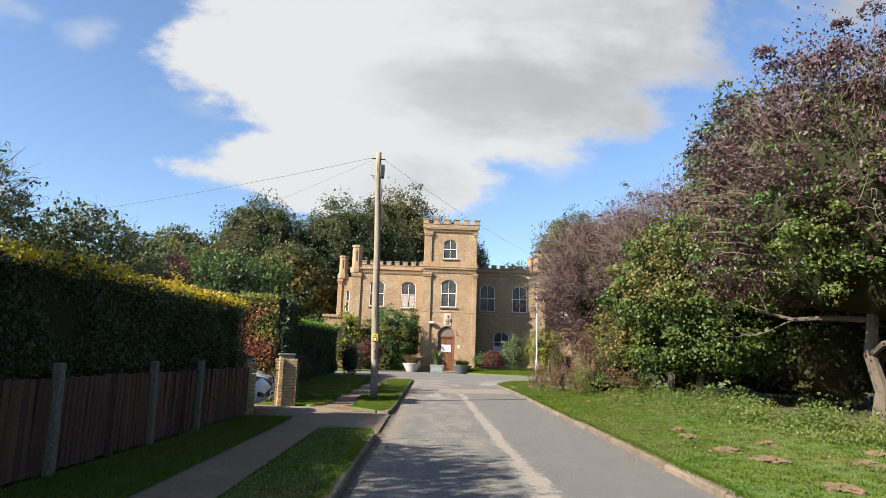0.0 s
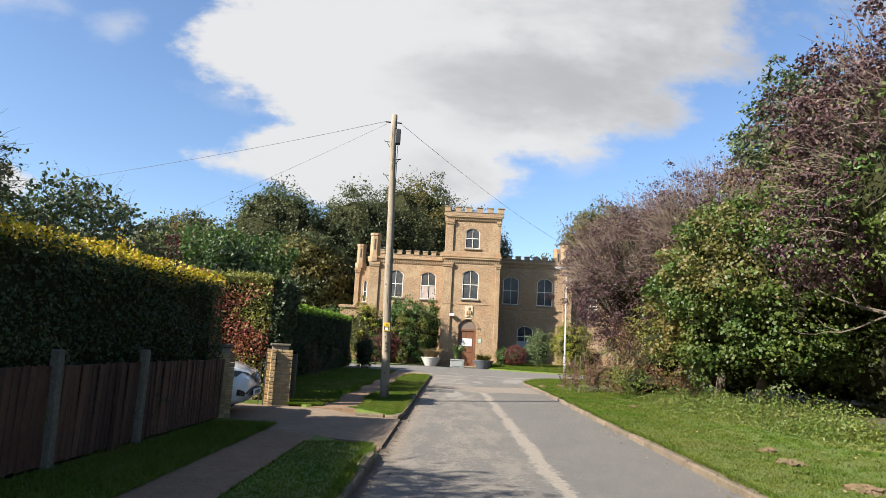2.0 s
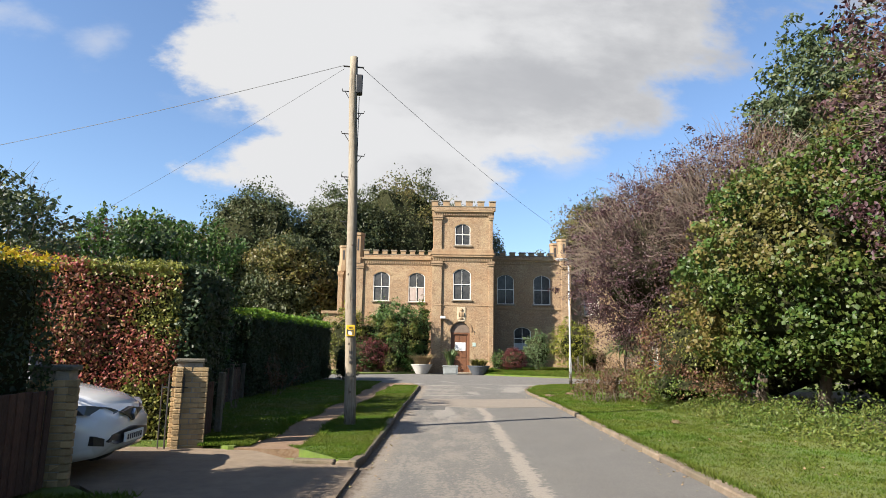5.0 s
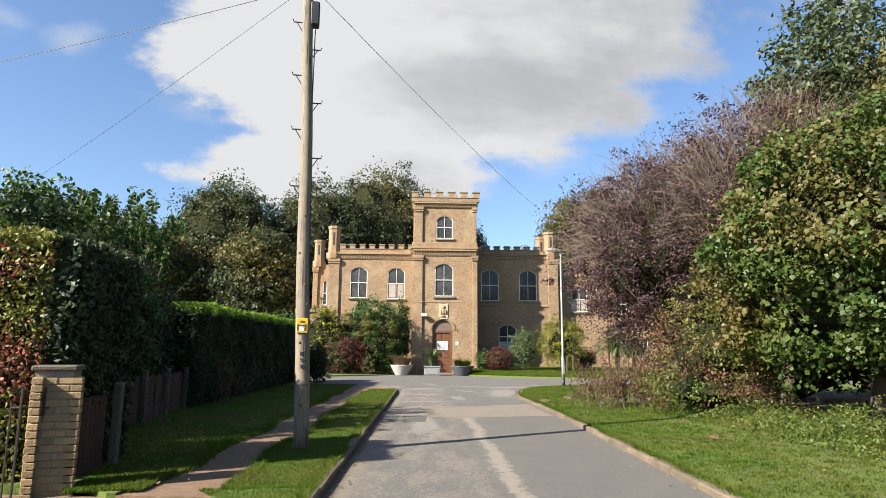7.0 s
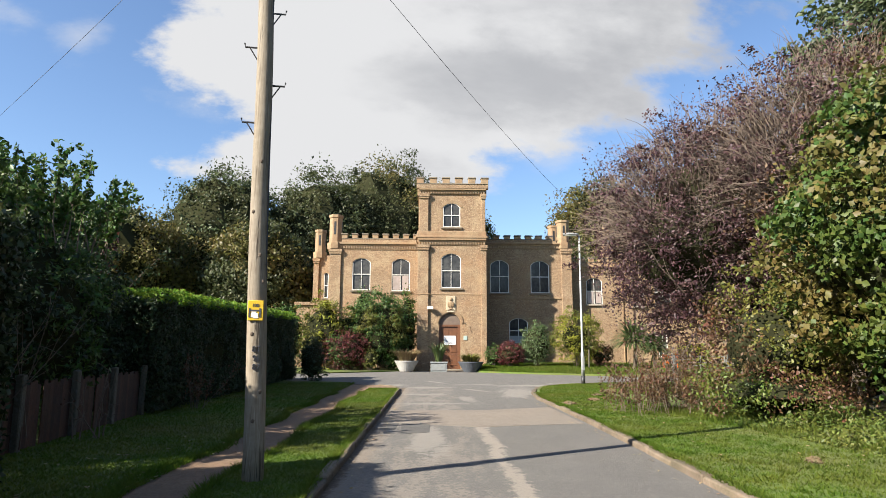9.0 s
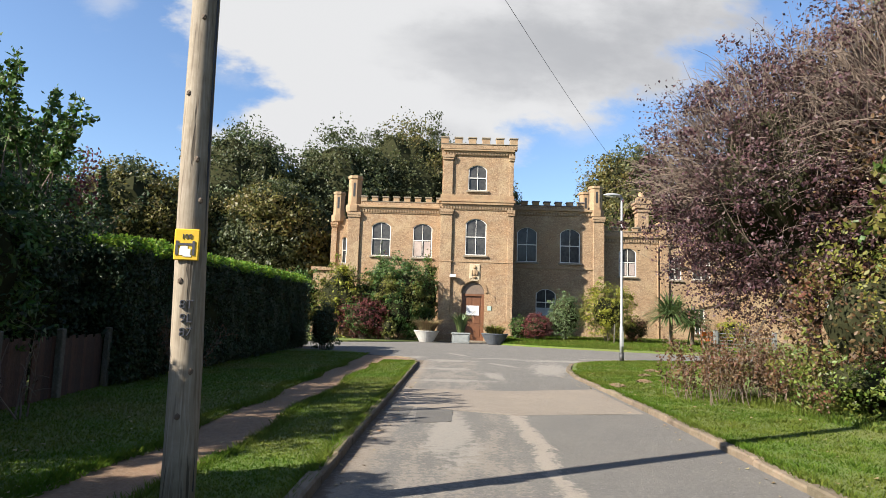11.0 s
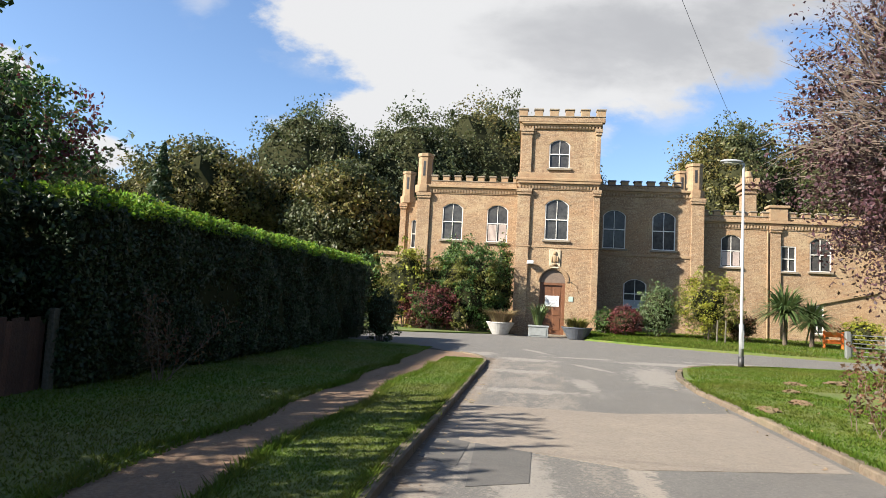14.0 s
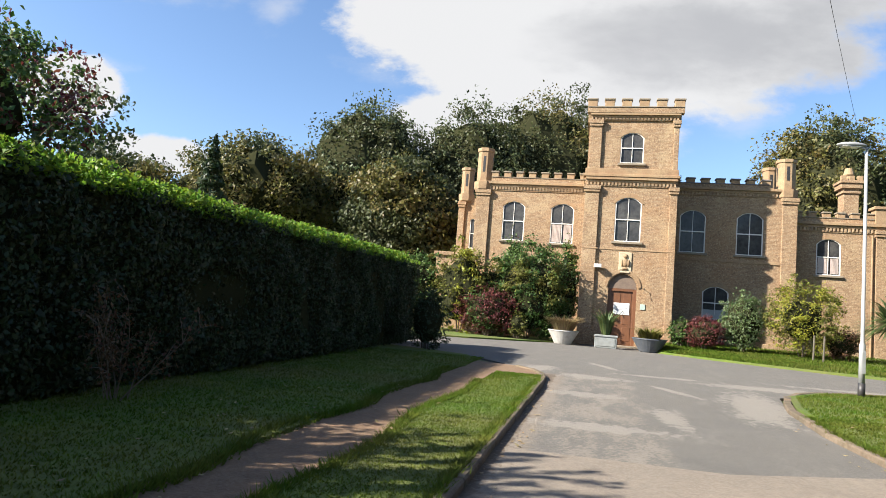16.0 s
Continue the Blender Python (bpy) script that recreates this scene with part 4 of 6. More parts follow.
def window(a, b, sill, spring, rise, y, parent, name="window", curtain=False, grid=(2, 2), low_panel=0.0, hood=True):
    """An arched sash window set into its opening: frame, bars, panes, sill and a brick arch over it."""
    bm = bmesh.new()
    w, d0, d1 = 0.055, y + 0.015, y + 0.10
    out = [(a, sill), *arch_pts(a, b, spring, rise), (b, sill)] if rise else [(a, sill), (a, spring), (b, spring), (b, sill)]
    inn = [(a + w, sill + w), *arch_pts(a + w, b - w, spring, rise - w * 0.4 if rise else 0.01), (b - w, sill + w)] if rise else [(a + w, sill + w), (a + w, spring - w), (b - w, spring - w), (b - w, sill + w)]
    rings = [[bm.verts.new((px, yy, pz)) for px, pz in ps] for yy in (d0, d1) for ps in (out, inn)]
    k = len(out)
    for i in range(k):
        j = (i + 1) % k
        for p, q in ((0, 1), (3, 2), (2, 0), (1, 3)):
            bm.faces.new((rings[p][i], rings[p][j], rings[q][j], rings[q][i]))
    bmesh.ops.recalc_face_normals(bm, faces=bm.faces)
    win = part(name, bm, "sash", parent, "white painted sash window")
    cx, top = (a + b) / 2, spring + rise
    bars = []
    for i in range(1, grid[0]):
        px = a + (b - a) * i / grid[0]
        bars.append((px - 0.017, px + 0.017, d0 + 0.02, d1 - 0.01, sill + w, top - 0.06))
    part("glazing_bar", boxes(*bars), "sash", win) if bars else None
    mid = sill + (top - sill) * 0.5
    part("meeting_rail", boxes((a + w, b - w, d0 + 0.01, d1, mid - 0.028, mid + 0.028)), "sash", win)
    for lo, hi in ((sill + w * 0.5, mid), (mid, None)):
        bm = bmesh.new()
        if hi is None:
            ps = [(a + w * 0.5, lo), *[(px, pz - 0.02) for px, pz in arch_pts(a + w * 0.5, b - w * 0.5, spring, max(rise, 0.02))], (b - w * 0.5, lo)]
        else:
            ps = [(a + w * 0.5, lo), (a + w * 0.5, hi), (b - w * 0.5, hi), (b - w * 0.5, lo)]
        dy = 0.005 if hi is None else 0.025
        fs = [[bm.verts.new((px, yy, pz)) for px, pz in ps] for yy in (d1 - 0.035 + dy, d1 - 0.027 + dy)]
        bm.faces.new(fs[0]), bm.faces.new(fs[1][::-1])
        for i in range(len(ps)):
            j = (i + 1) % len(ps)
            bm.faces.new((fs[0][i], fs[0][j], fs[1][j], fs[1][i]))
        bmesh.ops.recalc_face_normals(bm, faces=bm.faces)
        part("pane", bm, "pane", win)
    if curtain:
        bm = bmesh.new()
        for px0, px1, bot in ((a + 0.1, cx - 0.05, sill + 0.1), (cx + 0.12, b - 0.1, sill + 0.1)):
            nfold = 14
            for i in range(nfold):
                u0, u1 = px0 + (px1 - px0) * i / nfold, px0 + (px1 - px0) * (i + 1) / nfold
                yy = d0 + 0.035 + 0.012 * (i % 2)
                box(bm, u0, u1, yy, yy + 0.01, bot, mid - 0.06)
        part("curtain", bm, "curtain", win, "pale pinkish curtains drawn behind the lower sash")
    if low_panel:
        part("panel", boxes((a + w, b - w, d0 + 0.02, d1 - 0.03, sill + w, sill + low_panel)), "galv", win, "grey boarded lower half")
    part("sill", boxes((a - 0.12, b + 0.12, y - 0.12, y + 0.12, sill - 0.13, sill), bevel=0.015), "cap", win, "weathered stone sill")
    if rise and hood:
        n = 15
        lo, hi = arch_pts(a - 0.03, b + 0.03, spring, rise, n), arch_pts(a - 0.17, b + 0.17, spring + 0.05, rise + 0.2, n)
        for i in range(n):
            voussoir([lo[i], lo[i + 1], hi[i + 1], hi[i]], y - 0.022, y + 0.05, win)
    return win


WIN = dict(A=(1.12, 2.49, 5.86, 7.98, 0.32), B=(4.10, 5.48, 5.82, 7.95, 0.32), C=(7.82, 9.22, 5.78, 7.90, 0.35), U=(7.92, 9.17, 10.2, 11.64, 0.31),
           D1=(11.60, 13.02, 5.73, 7.87, 0.35), D2=(14.68, 16.10, 5.73, 7.84, 0.35), E=(13.0, 14.41, 1.95, 3.50, 0.32), F=(19.10, 20.36, 4.95, 6.71, 0.30),
           G=(22.75, 23.62, 4.80, 6.41, 0.0), H=(24.54, 25.25, 1.0, 2.76, 0.0), K=(24.43, 25.7, 4.87, 6.62, 0.38), door=(7.68, 9.19, 0.1, 3.22, 0.78),
           side=(-1.48, -1.12, 5.47, 7.25, 0.24))
TH = 0.4
bm = bmesh.new()
wall_band(bm, -0.6, 6.15, WY, WY + TH, 0, 9.53, [WIN["A"], WIN["B"]])
box(bm, -0.6, -0.2, WY + TH, 72, 0, 9.0)
box(bm, -0.6, 17.8, 72, 72.4, 0, 9.0)
part("wall", bm, "brick", house, "weathered buff brick wall of the house")
bm = bmesh.new()
wall_band(bm, 11.0, 17.8, WY, WY + TH, 0, 4.5, [WIN["E"]])
wall_band(bm, 11.0, 17.8, WY, WY + TH, 4.5, 9.6, [WIN["D1"], WIN["D2"]])
box(bm, 17.4, 17.8, WY + TH, 72, 0, 9.2)
part("wall", bm, "brick", house, "weathered buff brick wall of the house")
bm = bmesh.new()
wall_band(bm, 6.15, 11.0, TY, TY + TH, 0, 4.9, [WIN["door"]])
tower = part("tower", bm, "brick", house, "square buff brick entrance tower")
for x0, x1, dy, z0, z1, k in ((6.15, 11.0, 0, 4.9, 9.2, "C"), (6.25, 10.95, 0.06, 9.2, 13.0, "U")):
    bm = bmesh.new()
    wall_band(bm, x0, x1, TY + dy, TY + dy + TH, z0, z1, [WIN[k]])
    part("tower_storey", bm, "brick", tower)
for xa in (6.15, 10.6):
    part("tower_side", boxes((xa, xa + 0.4, TY + TH, 59.0, 0, 12.7)), "brick", tower)
part("tower_back", boxes((6.55, 10.6, 58.6, 59.0, 0, 12.7)), "brick", tower)
bm = bmesh.new()
wall_band(bm, 17.8, 34.0, AY, AY + TH, 0, 4.2, [WIN["H"]])
wall_band(bm, 17.8, 34.0, AY, AY + TH, 4.2, 7.98, [WIN["F"], WIN["G"], WIN["K"]])
box(bm, 33.6, 34.0, AY + TH, 68, 0, 7.7)
part("wall", bm, "brick", house, "brick wall of the lower service wing")
bm = bmesh.new()
wall_band(bm, -2.3, -0.6, SY, SY + TH, 0, 8.9, [WIN["side"]])
box(bm, -2.3, -1.9, SY + TH, 72, 0, 8.9)
part("wall", bm, "brick", house, "narrow brick bay set back at the side")
part("bay", boxes((-3.3, -1.2, 58.0, 61.0, 0, 4.8), (-3.45, -1.05, 57.85, 61.1, 4.8, 5.05), bevel=0.02), "brick", house, "low brick bay with a stone coping")
part("roof", boxes((-0.2, 17.4, WY + TH, 72, 8.55, 8.7), (6.5, 10.6, TY + TH, 58.6, 12.45, 12.6), (18, 33.6, AY + TH, 68, 7.5, 7.65)), "lintel", house, "flat lead roof behind the parapets")
for k in ("A", "B", "C", "U", "D1", "D2", "E", "F", "G", "H", "K", "side"):
    yy = {"A": WY, "B": WY, "D1": WY, "D2": WY, "E": WY, "C": TY, "U": TY + 0.06, "side": SY}.get(k, AY)
    window(*WIN[k], yy, house, curtain=k in "BF", low_panel=0.55 if k == "E" else 0, grid=(1, 2) if k == "side" else (2, 2))


def cornice(x0, x1, y, z0, z1, parent, ends=True, side_right=None):
    """A moulded band with a row of dentils under it."""
    h = z1 - z0
    part("cornice", boxes((x0, x1, y - 0.10, y + 0.2, z0 + h * 0.45, z0 + h * 0.7), (x0 - 0.03, x1 + 0.03, y - 0.2, y + 0.2, z0 + h * 0.7, z1), (x0, x1, y - 0.05, y + 0.2, z0, z0 + h * 0.12), bevel=0.015), "stone", parent, "moulded buff stone cornice")
    bm = bmesh.new()
    n = int((x1 - x0) / 0.19)
    for i in range(n):
        xa = x0 + (x1 - x0) * i / n
        box(bm, xa + 0.03, xa + 0.125, y - 0.09, y + 0.05, z0 + h * 0.14, z0 + h * 0.44)
    ob = part("dentil_row", bm, "dentil", parent, "row of small brick dentils")
    ob["kind"] = "stuff"


def battlement(x0, x1, y, z0, z1, n, parent, depth=0.35, cap="cap", gap=0.45):
    """A parapet with merlons; every merlon is a piece with its coping."""
    h = z1 - z0
    low = 0.38
    base = part("parapet", boxes((x0, x1, y - 0.06, y + depth, z0, z0 + h * low), bevel=0.01), "brick", parent, "brick parapet wall")
    part("coping", boxes((x0, x1, y - 0.10, y + depth + 0.04, z0 + h * low + 0.002, z0 + h * low + 0.05), bevel=0.012), cap, base, "weathered stone coping")
    step = (x1 - x0 + gap * (x1 - x0) / n) / n
    wd = step * (1 - gap)
    wd = (x1 - x0) / (n + (n - 1) * gap / (1 - gap))
    step = wd / (1 - gap)
    for i in range(n):
        xa = x0 + i * step
        mer = part("merlon", boxes((xa, xa + wd, y - 0.06, y + depth, z0 + h * low + 0.05, z1 - 0.09), bevel=0.012), "stone", parent)
        part("coping", boxes((xa - 0.04, xa + wd + 0.04, y - 0.11, y + depth + 0.05, z1 - 0.088, z1), bevel=0.014), cap, mer, "dark weathered coping stone")


cornice(-0.6, 6.15, WY, 8.95, 9.53, house)
battlement(0.25, 6.15, WY, 9.53, 10.2, 8, house)
cornice(11.0, 17.05, WY, 9.1, 9.6, house)
# copings of this wing take a darker colour for the tower's shade on them
battlement(11.05, 16.4, WY, 9.6, 10.16, 7, house, cap="lintel")
cornice(6.15, 11.0, TY, 8.84, 9.36, house)
part("band", boxes((6.0, 11.12, TY - 0.24, TY + 0.3, 9.36, 9.52), (6.07, 11.05, TY - 0.12, TY + 0.3, 9.52, 9.86), (5.98, 6.0, TY - 0.2, 59, 9.36, 9.6), bevel=0.02), "stone", house, "deep moulded stone band round the tower")
cornice(6.2, 11.0, TY + 0.02, 12.62, 13.02, house)
battlement(6.0, 11.2, TY - 0.14, 13.02, 13.84, 6, house)
for xa in (6.05, 10.75):
    bm = bmesh.new()
    for i in range(5):
        ya = TY + 0.9 + i * 0.95
        box(bm, xa, xa + 0.35, ya, ya + 0.5, 13.34, 13.84)
    box(bm, xa, xa + 0.35, TY + 0.3, 59.0, 12.6, 13.34)
    part("parapet", bm, "stone", house, "side parapet of the tower")
bm = bmesh.new()
for i in range(24):
    box(bm, 11.0, 11.09, TY + 0.15 + i * 0.19, TY + 0.25 + i * 0.19, 12.62, 12.76)
part("dentil_row", bm, "dentil", house)["kind"] = "stuff"
for xa, xb, zt, y in ((6.12, 6.9, 8.84, TY), (10.66, 11.04, 8.84, TY), (6.22, 6.86, 12.62, TY + 0.06), (10.72, 10.98, 12.62, TY + 0.06), (-0.62, 0.24, 8.95, WY), (17.05, 17.82, 9.1, WY), (22.08, 22.68, 7.6, AY), (-2.32, -1.9, 8.6, SY)):
    part("pilaster", boxes((xa, xb, y - 0.13, y + 0.1, 0 if zt != 12.62 else 9.86, zt), (xa - 0.05, xb + 0.05, y - 0.2, y + 0.1, zt - 0.35, zt - 0.2), (xa - 0.08, xb + 0.08, y - 0.24, y + 0.1, zt - 0.2, zt + 0.02), bevel=0.012), "brick", house, "brick corner pilaster with a moulded capital")


def turret(cx, cy, r, z0, z1, name="turret"):
    """A small eight-sided turret with black strips for the shade in its slits, and a cap."""
    bm = bmesh.new()

    def ring(z, rr):
        return [bm.verts.new((cx + rr * math.cos(math.pi / 8 + i * math.pi / 4), cy + rr * math.sin(math.pi / 8 + i * math.pi / 4), z)) for i in range(8)]

    h = z1 - z0
    rs = [ring(z, q) for z, q in ((z0 - 0.5, r * 1.25), (z0 - 0.2, r * 1.3), (z0 - 0.02, r * 1.3), (z0, r), (z0 + h * 0.88, r), (z0 + h * 0.9, r * 1.12), (z1, r * 1.12))]
    for a, b in zip(rs, rs[1:]):
        for i in range(8):
            bm.faces.new((a[i], a[(i + 1) % 8], b[(i + 1) % 8], b[i]))
    bm.faces.new(rs[0][::-1]), bm.faces.new(rs[-1])
    t = part(name, bm, "stone", house, "octagonal buff stone turret")
    for k in range(8):
        ang = k * 45 + 45 / 2 + 67.5
        if k % 2:
            continue
        m = pose(cx, cy, 0, 0, 0, k * 45 + 0)
        # no hole is cut; the strip's black colour is the shade inside a slit
        part("slit", boxes((r * 0.90, r * 0.945, -0.075, 0.075, z0 + h * 0.28, z0 + h * 0.75), m=m), "black", t, "black strip standing for the shade in a narrow slit")
    return t


turret(-0.26, WY + 0.3, 0.50, 9.5, 11.65)
turret(-1.9, SY + 0.3, 0.44, 9.2, 11.0)
turret(17.28, WY + 0.35, 0.50, 9.65, 11.38)
turret(16.9, WY + 2.3, 0.42, 9.6, 11.35)
cornice(17.8, 34.0, AY, 7.4, 7.98, house)
battlement(17.9, 22.0, AY, 7.98, 8.58, 6, house)
battlement(23.15, 34.0, AY, 7.98, 8.58, 13, house)
part("parapet_block", boxes((22.0, 23.09, AY - 0.18, AY + 0.5, 7.98, 8.8), (21.9, 23.19, AY - 0.26, AY + 0.58, 8.8, 8.97), bevel=0.02), "stone", house, "raised stone block on the parapet")
CY = AY + 1.5
chimney = part("chimney", boxes((20.93, 21.75, CY, CY + 0.9, 7.0, 10.3), (20.84, 21.84, CY - 0.08, CY + 1.0, 10.0, 10.14), (20.78, 21.9, CY - 0.13, CY + 1.05, 10.3, 10.6), (20.7, 21.95, CY - 0.2, CY + 1.1, 10.6, 10.78), bevel=0.02), "brick", house, "brick chimney stack with a corbelled top")
bm = tube(bmesh.new(), [(21.33, CY + 0.45, 10.78), (21.33, CY + 0.45, 11.1), (21.33, CY + 0.45, 11.2), (21.33, CY + 0.45, 11.6)], [0.24, 0.22, 0.3, 0.2], 12)
part("chimney_pot", bm, "stone", chimney, "squat clay chimney pot")
for i in range(3):
    part("merlon", boxes((20.74 + i * 0.44, 21.02 + i * 0.44, CY - 0.16, CY + 0.1, 10.78, 11.05), bevel=0.015), "stone", chimney)
part("string_course", boxes((6.10, 7.0, TY - 0.15, TY + 0.02, 5.30, 5.37), (7.0, 10.6, TY - 0.03, TY + 0.02, 5.30, 5.37), (10.6, 11.06, TY - 0.15, TY, 5.30, 5.37), (11.1, 17.05, WY - 0.05, WY, 5.26, 5.42), bevel=0.01), "stone", house, "thin weathered string course")
for bx in ((6.0, 7.5, TY - 0.19, TY - 0.002, 0, 0.55), (9.25, 11.1, TY - 0.19, TY - 0.002, 0, 0.55), (11.1, 17.85, WY - 0.12, WY - 0.002, 0, 0.8), (-0.7, 6.0, WY - 0.18, WY - 0.002, 0, 0.6)):
    part("plinth", boxes(bx, bevel=0.02), "brick", house, "projecting brick plinth")
# lean-to roof line on the service wing
bm = bmesh.new()
box(bm, -2.4, 2.4, -0.12, 0.0, 0.0, 0.16, m=pose(26.0, AY, 3.1, 0, -14, 0))
part("drip_mould", bm, "stone", house, "sloping stone drip mould")
part("downpipe", tube(bmesh.new(), [(11.25, WY - 0.1, 0.1), (11.25, WY - 0.1, 8.8)], [0.05, 0.05], 8), "iron", house, "dark iron downpipe")
part("downpipe", tube(bmesh.new(), [(21.9, AY - 0.1, 0.1), (21.9, AY - 0.1, 7.3)], [0.05, 0.05], 8), "stone", house, "painted downpipe")
part("aerial", tube(tube(bmesh.new(), [(8.9, 56.5, 12.6), (8.9, 56.5, 14.3)], [0.02, 0.02], 5), [(8.4, 56.2, 14.25), (9.9, 56.9, 14.1)], [0.015, 0.015], 5), "iron", house, "thin roof aerial")
# entrance
door = part("door", boxes((7.85, 9.02, TY + 0.2, TY + 0.26, 0.12, 3.1)), "door_wood", house, "varnished oak panelled front door")
for xa, xb in ((7.93, 8.37), (8.50, 8.94)):
    for za, zb in ((0.35, 1.1), (1.25, 1.9), (2.05, 2.95)):
        part("door_panel", boxes((xa, xb, TY + 0.185, TY + 0.21, za, zb), bevel=0.012), "door_wood", door)
part("door_frame", boxes((7.68, 7.85, TY + 0.12, TY + 0.3, 0.1, 3.2), (9.02, 9.19, TY + 0.12, TY + 0.3, 0.1, 3.2), (7.85, 9.02, TY + 0.12, TY + 0.3, 3.05, 3.2), bevel=0.01), "door_wood", house, "oak door frame")
bm = bmesh.new()
ps = [(7.69, 3.2), *arch_pts(7.69, 9.18, 3.22, 0.77), (9.18, 3.2)]
fs = [[bm.verts.new((px, yy, pz)) for px, pz in ps] for yy in (TY + 0.12, TY + 0.22)]
bm.faces.new(fs[0]), bm.faces.new(fs[1][::-1])
for i in range(len(ps)):
    j = (i + 1) % len(ps)
    bm.faces.new((fs[0][i], fs[0][j], fs[1][j], fs[1][i]))
bmesh.ops.recalc_face_normals(bm, faces=bm.faces)
part("tympanum", bm, "arch_panel", house, "plain brownish panel in the door arch")
lo, hi = arch_pts(7.62, 9.25, 3.22, 0.83, 17), arch_pts(7.47, 9.40, 3.27, 0.99, 17)
for i in range(17):
    voussoir([lo[i], lo[i + 1], hi[i + 1], hi[i]], TY - 0.05, TY + 0.05, house)
part("doorstep", boxes((7.3, 9.4, TY - 0.5, TY + 0.1, 0, 0.12), bevel=0.02), "cap", house, "worn stone doorstep")
notice = tagged(part("notice", boxes((8.02, 8.86, TY + 0.165, TY + 0.18, 1.78, 2.42), bevel=0.003), "notice"), "white paper notice fixed to the front door", "sign")
bm = bmesh.new()
for i, (w, zz) in enumerate(((0.5, 2.32), (0.66, 2.22), (0.6, 2.14), (0.64, 2.06), (0.4, 1.98), (0.55, 1.88))):
    box(bm, 8.44 - w / 2, 8.44 + w / 2, TY + 0.158, TY + 0.1605, zz - 0.02, zz + 0.02)
part("text_lines", bm, "print", notice)
tagged(part("wall_sign", boxes((9.40, 9.66, TY - 0.035, TY - 0.001, 2.12, 2.42), bevel=0.006), "green_sign"), "small pale green sign on the tower wall", "sign")
flood = tagged(part("floodlight", boxes((6.85, 7.25, TY - 0.42, TY - 0.13, 4.25, 4.45), (7.0, 7.1, TY - 0.14, TY, 4.3, 4.4), bevel=0.02), "white"), "white security floodlight on the tower wall", "lamp")
# carved coat of arms, kept as plain relief shapes
crest = tagged(part("stone_crest", boxes((8.16, 8.84, TY - 0.05, TY - 0.001, 4.12, 5.2), (8.24, 8.76, TY - 0.09, TY - 0.045, 4.06, 4.14), bevel=0.02), "plaque"), "pale carved stone crest above the entrance", "carving")
for cx, cz, rx, rz in ((8.5, 4.98, 0.12, 0.13), (8.5, 4.62, 0.17, 0.24), (8.33, 4.60, 0.07, 0.2), (8.67, 4.60, 0.07, 0.2), (8.5, 4.30, 0.16, 0.06)):
    bm = bmesh.new()
    for v in bmesh.ops.create_icosphere(bm, subdivisions=2, radius=1.0)["verts"]:
        v.co = Vector((cx + v.co.x * rx, TY - 0.06 + v.co.y * 0.08, cz + v.co.z * rz))
    part("relief", bm, "stone", crest, "weathered brown relief")
for xa in (7.2, 9.55):
    tagged(part("wall_hook", tube(bmesh.new(), [(xa, TY, 3.25), (xa, TY - 0.2, 3.3), (xa, TY - 0.25, 3.0)], [0.025, 0.025, 0.02], 6), "iron"), "dark iron hook beside the door", "bracket")


# ---- planters and shrubs at the house ----
def round_planter(x, y, r, h, material, label, plant, n=260):
    ob = thing("planter", (x, y, 0.0), label, "planter", "planters at the entrance")
    bm = bmesh.new()
    prof = [(0.0, 0.0), (r * 0.52, 0.0), (r * 0.56, 0.03), (r * 0.97, h - 0.06), (r, h - 0.05), (r, h), (r * 0.93, h), (r * 0.88, h - 0.1), (0, h - 0.1)]
    seg = 28
    rings = [[bm.verts.new((x + q * math.cos(6.2832 * i / seg), y + q * math.sin(6.2832 * i / seg), z)) for i in range(seg)] for q, z in prof]
    for a, b in zip(rings, rings[1:]):
        for i in range(seg):
            bm.faces.new((a[i], a[(i + 1) % seg], b[(i + 1) % seg], b[i]))
    bmesh.ops.remove_doubles(bm, verts=bm.verts, dist=1e-5)
    part("bowl", bm, material, ob)
    grass_tuft(ob, (x, y, h - 0.1), r * 0.95, 0.95 if plant == "dry" else 0.7, plant, n, lean=0.85)


def grass_tuft(ob, at, r, high, material, n, wide=0.02, lean=0.45, name="plant"):
    a, q = RNG.uniform(0, 6.283, n), r * RNG.uniform(0, 1, n) ** 0.7 * 0.6
    h = high * RNG.uniform(0.55, 1.1, n)
    d = np.column_stack([np.cos(a), np.sin(a), np.zeros(n)])
    s = np.column_stack([-np.sin(a), np.cos(a), np.zeros(n)]) * wide
    p = np.array(at) + d * q[:, None]
    mid = p + d * (h * lean * 0.4)[:, None] + np.column_stack([np.zeros(n), np.zeros(n), h * 0.6])
    tip = p + d * (h * lean * RNG.uniform(0.7, 1.6, n))[:, None] + np.column_stack([np.zeros(n), np.zeros(n), h * RNG.uniform(0.6, 1.0, n)])
    v = np.stack([p - s * 0.6, p + s * 0.6, mid + s, mid - s, tip], 1).reshape(-1, 3) - np.array(ob.location)
    i = np.arange(n)[:, None] * 5
    o = new(name, mesh_from(name, v, np.concatenate([i + [0, 1, 2], i + [0, 2, 3], i + [3, 2, 4]]), material))
    o.parent = ob


round_planter(5.5, 51.4, 0.80, 0.72, "pot_white", "white tapered planter with dry grasses", "dry", 700)
round_planter(9.75, 50.9, 0.85, 0.68, "pot_dark", "dark slate tapered planter with straggly herbs", "hazel", 480)
sq = thing("planter", (7.65, 51.3, 0), "pale lead-grey rectangular planter with a spiky plant", "planter", "planters at the entrance")
bm = boxes((7.1, 8.2, 50.9, 51.7, 0, 0.62), (7.06, 8.24, 50.86, 51.74, 0.56, 0.66), bevel=0.02)
part("trough", bm, "pot_grey", sq)
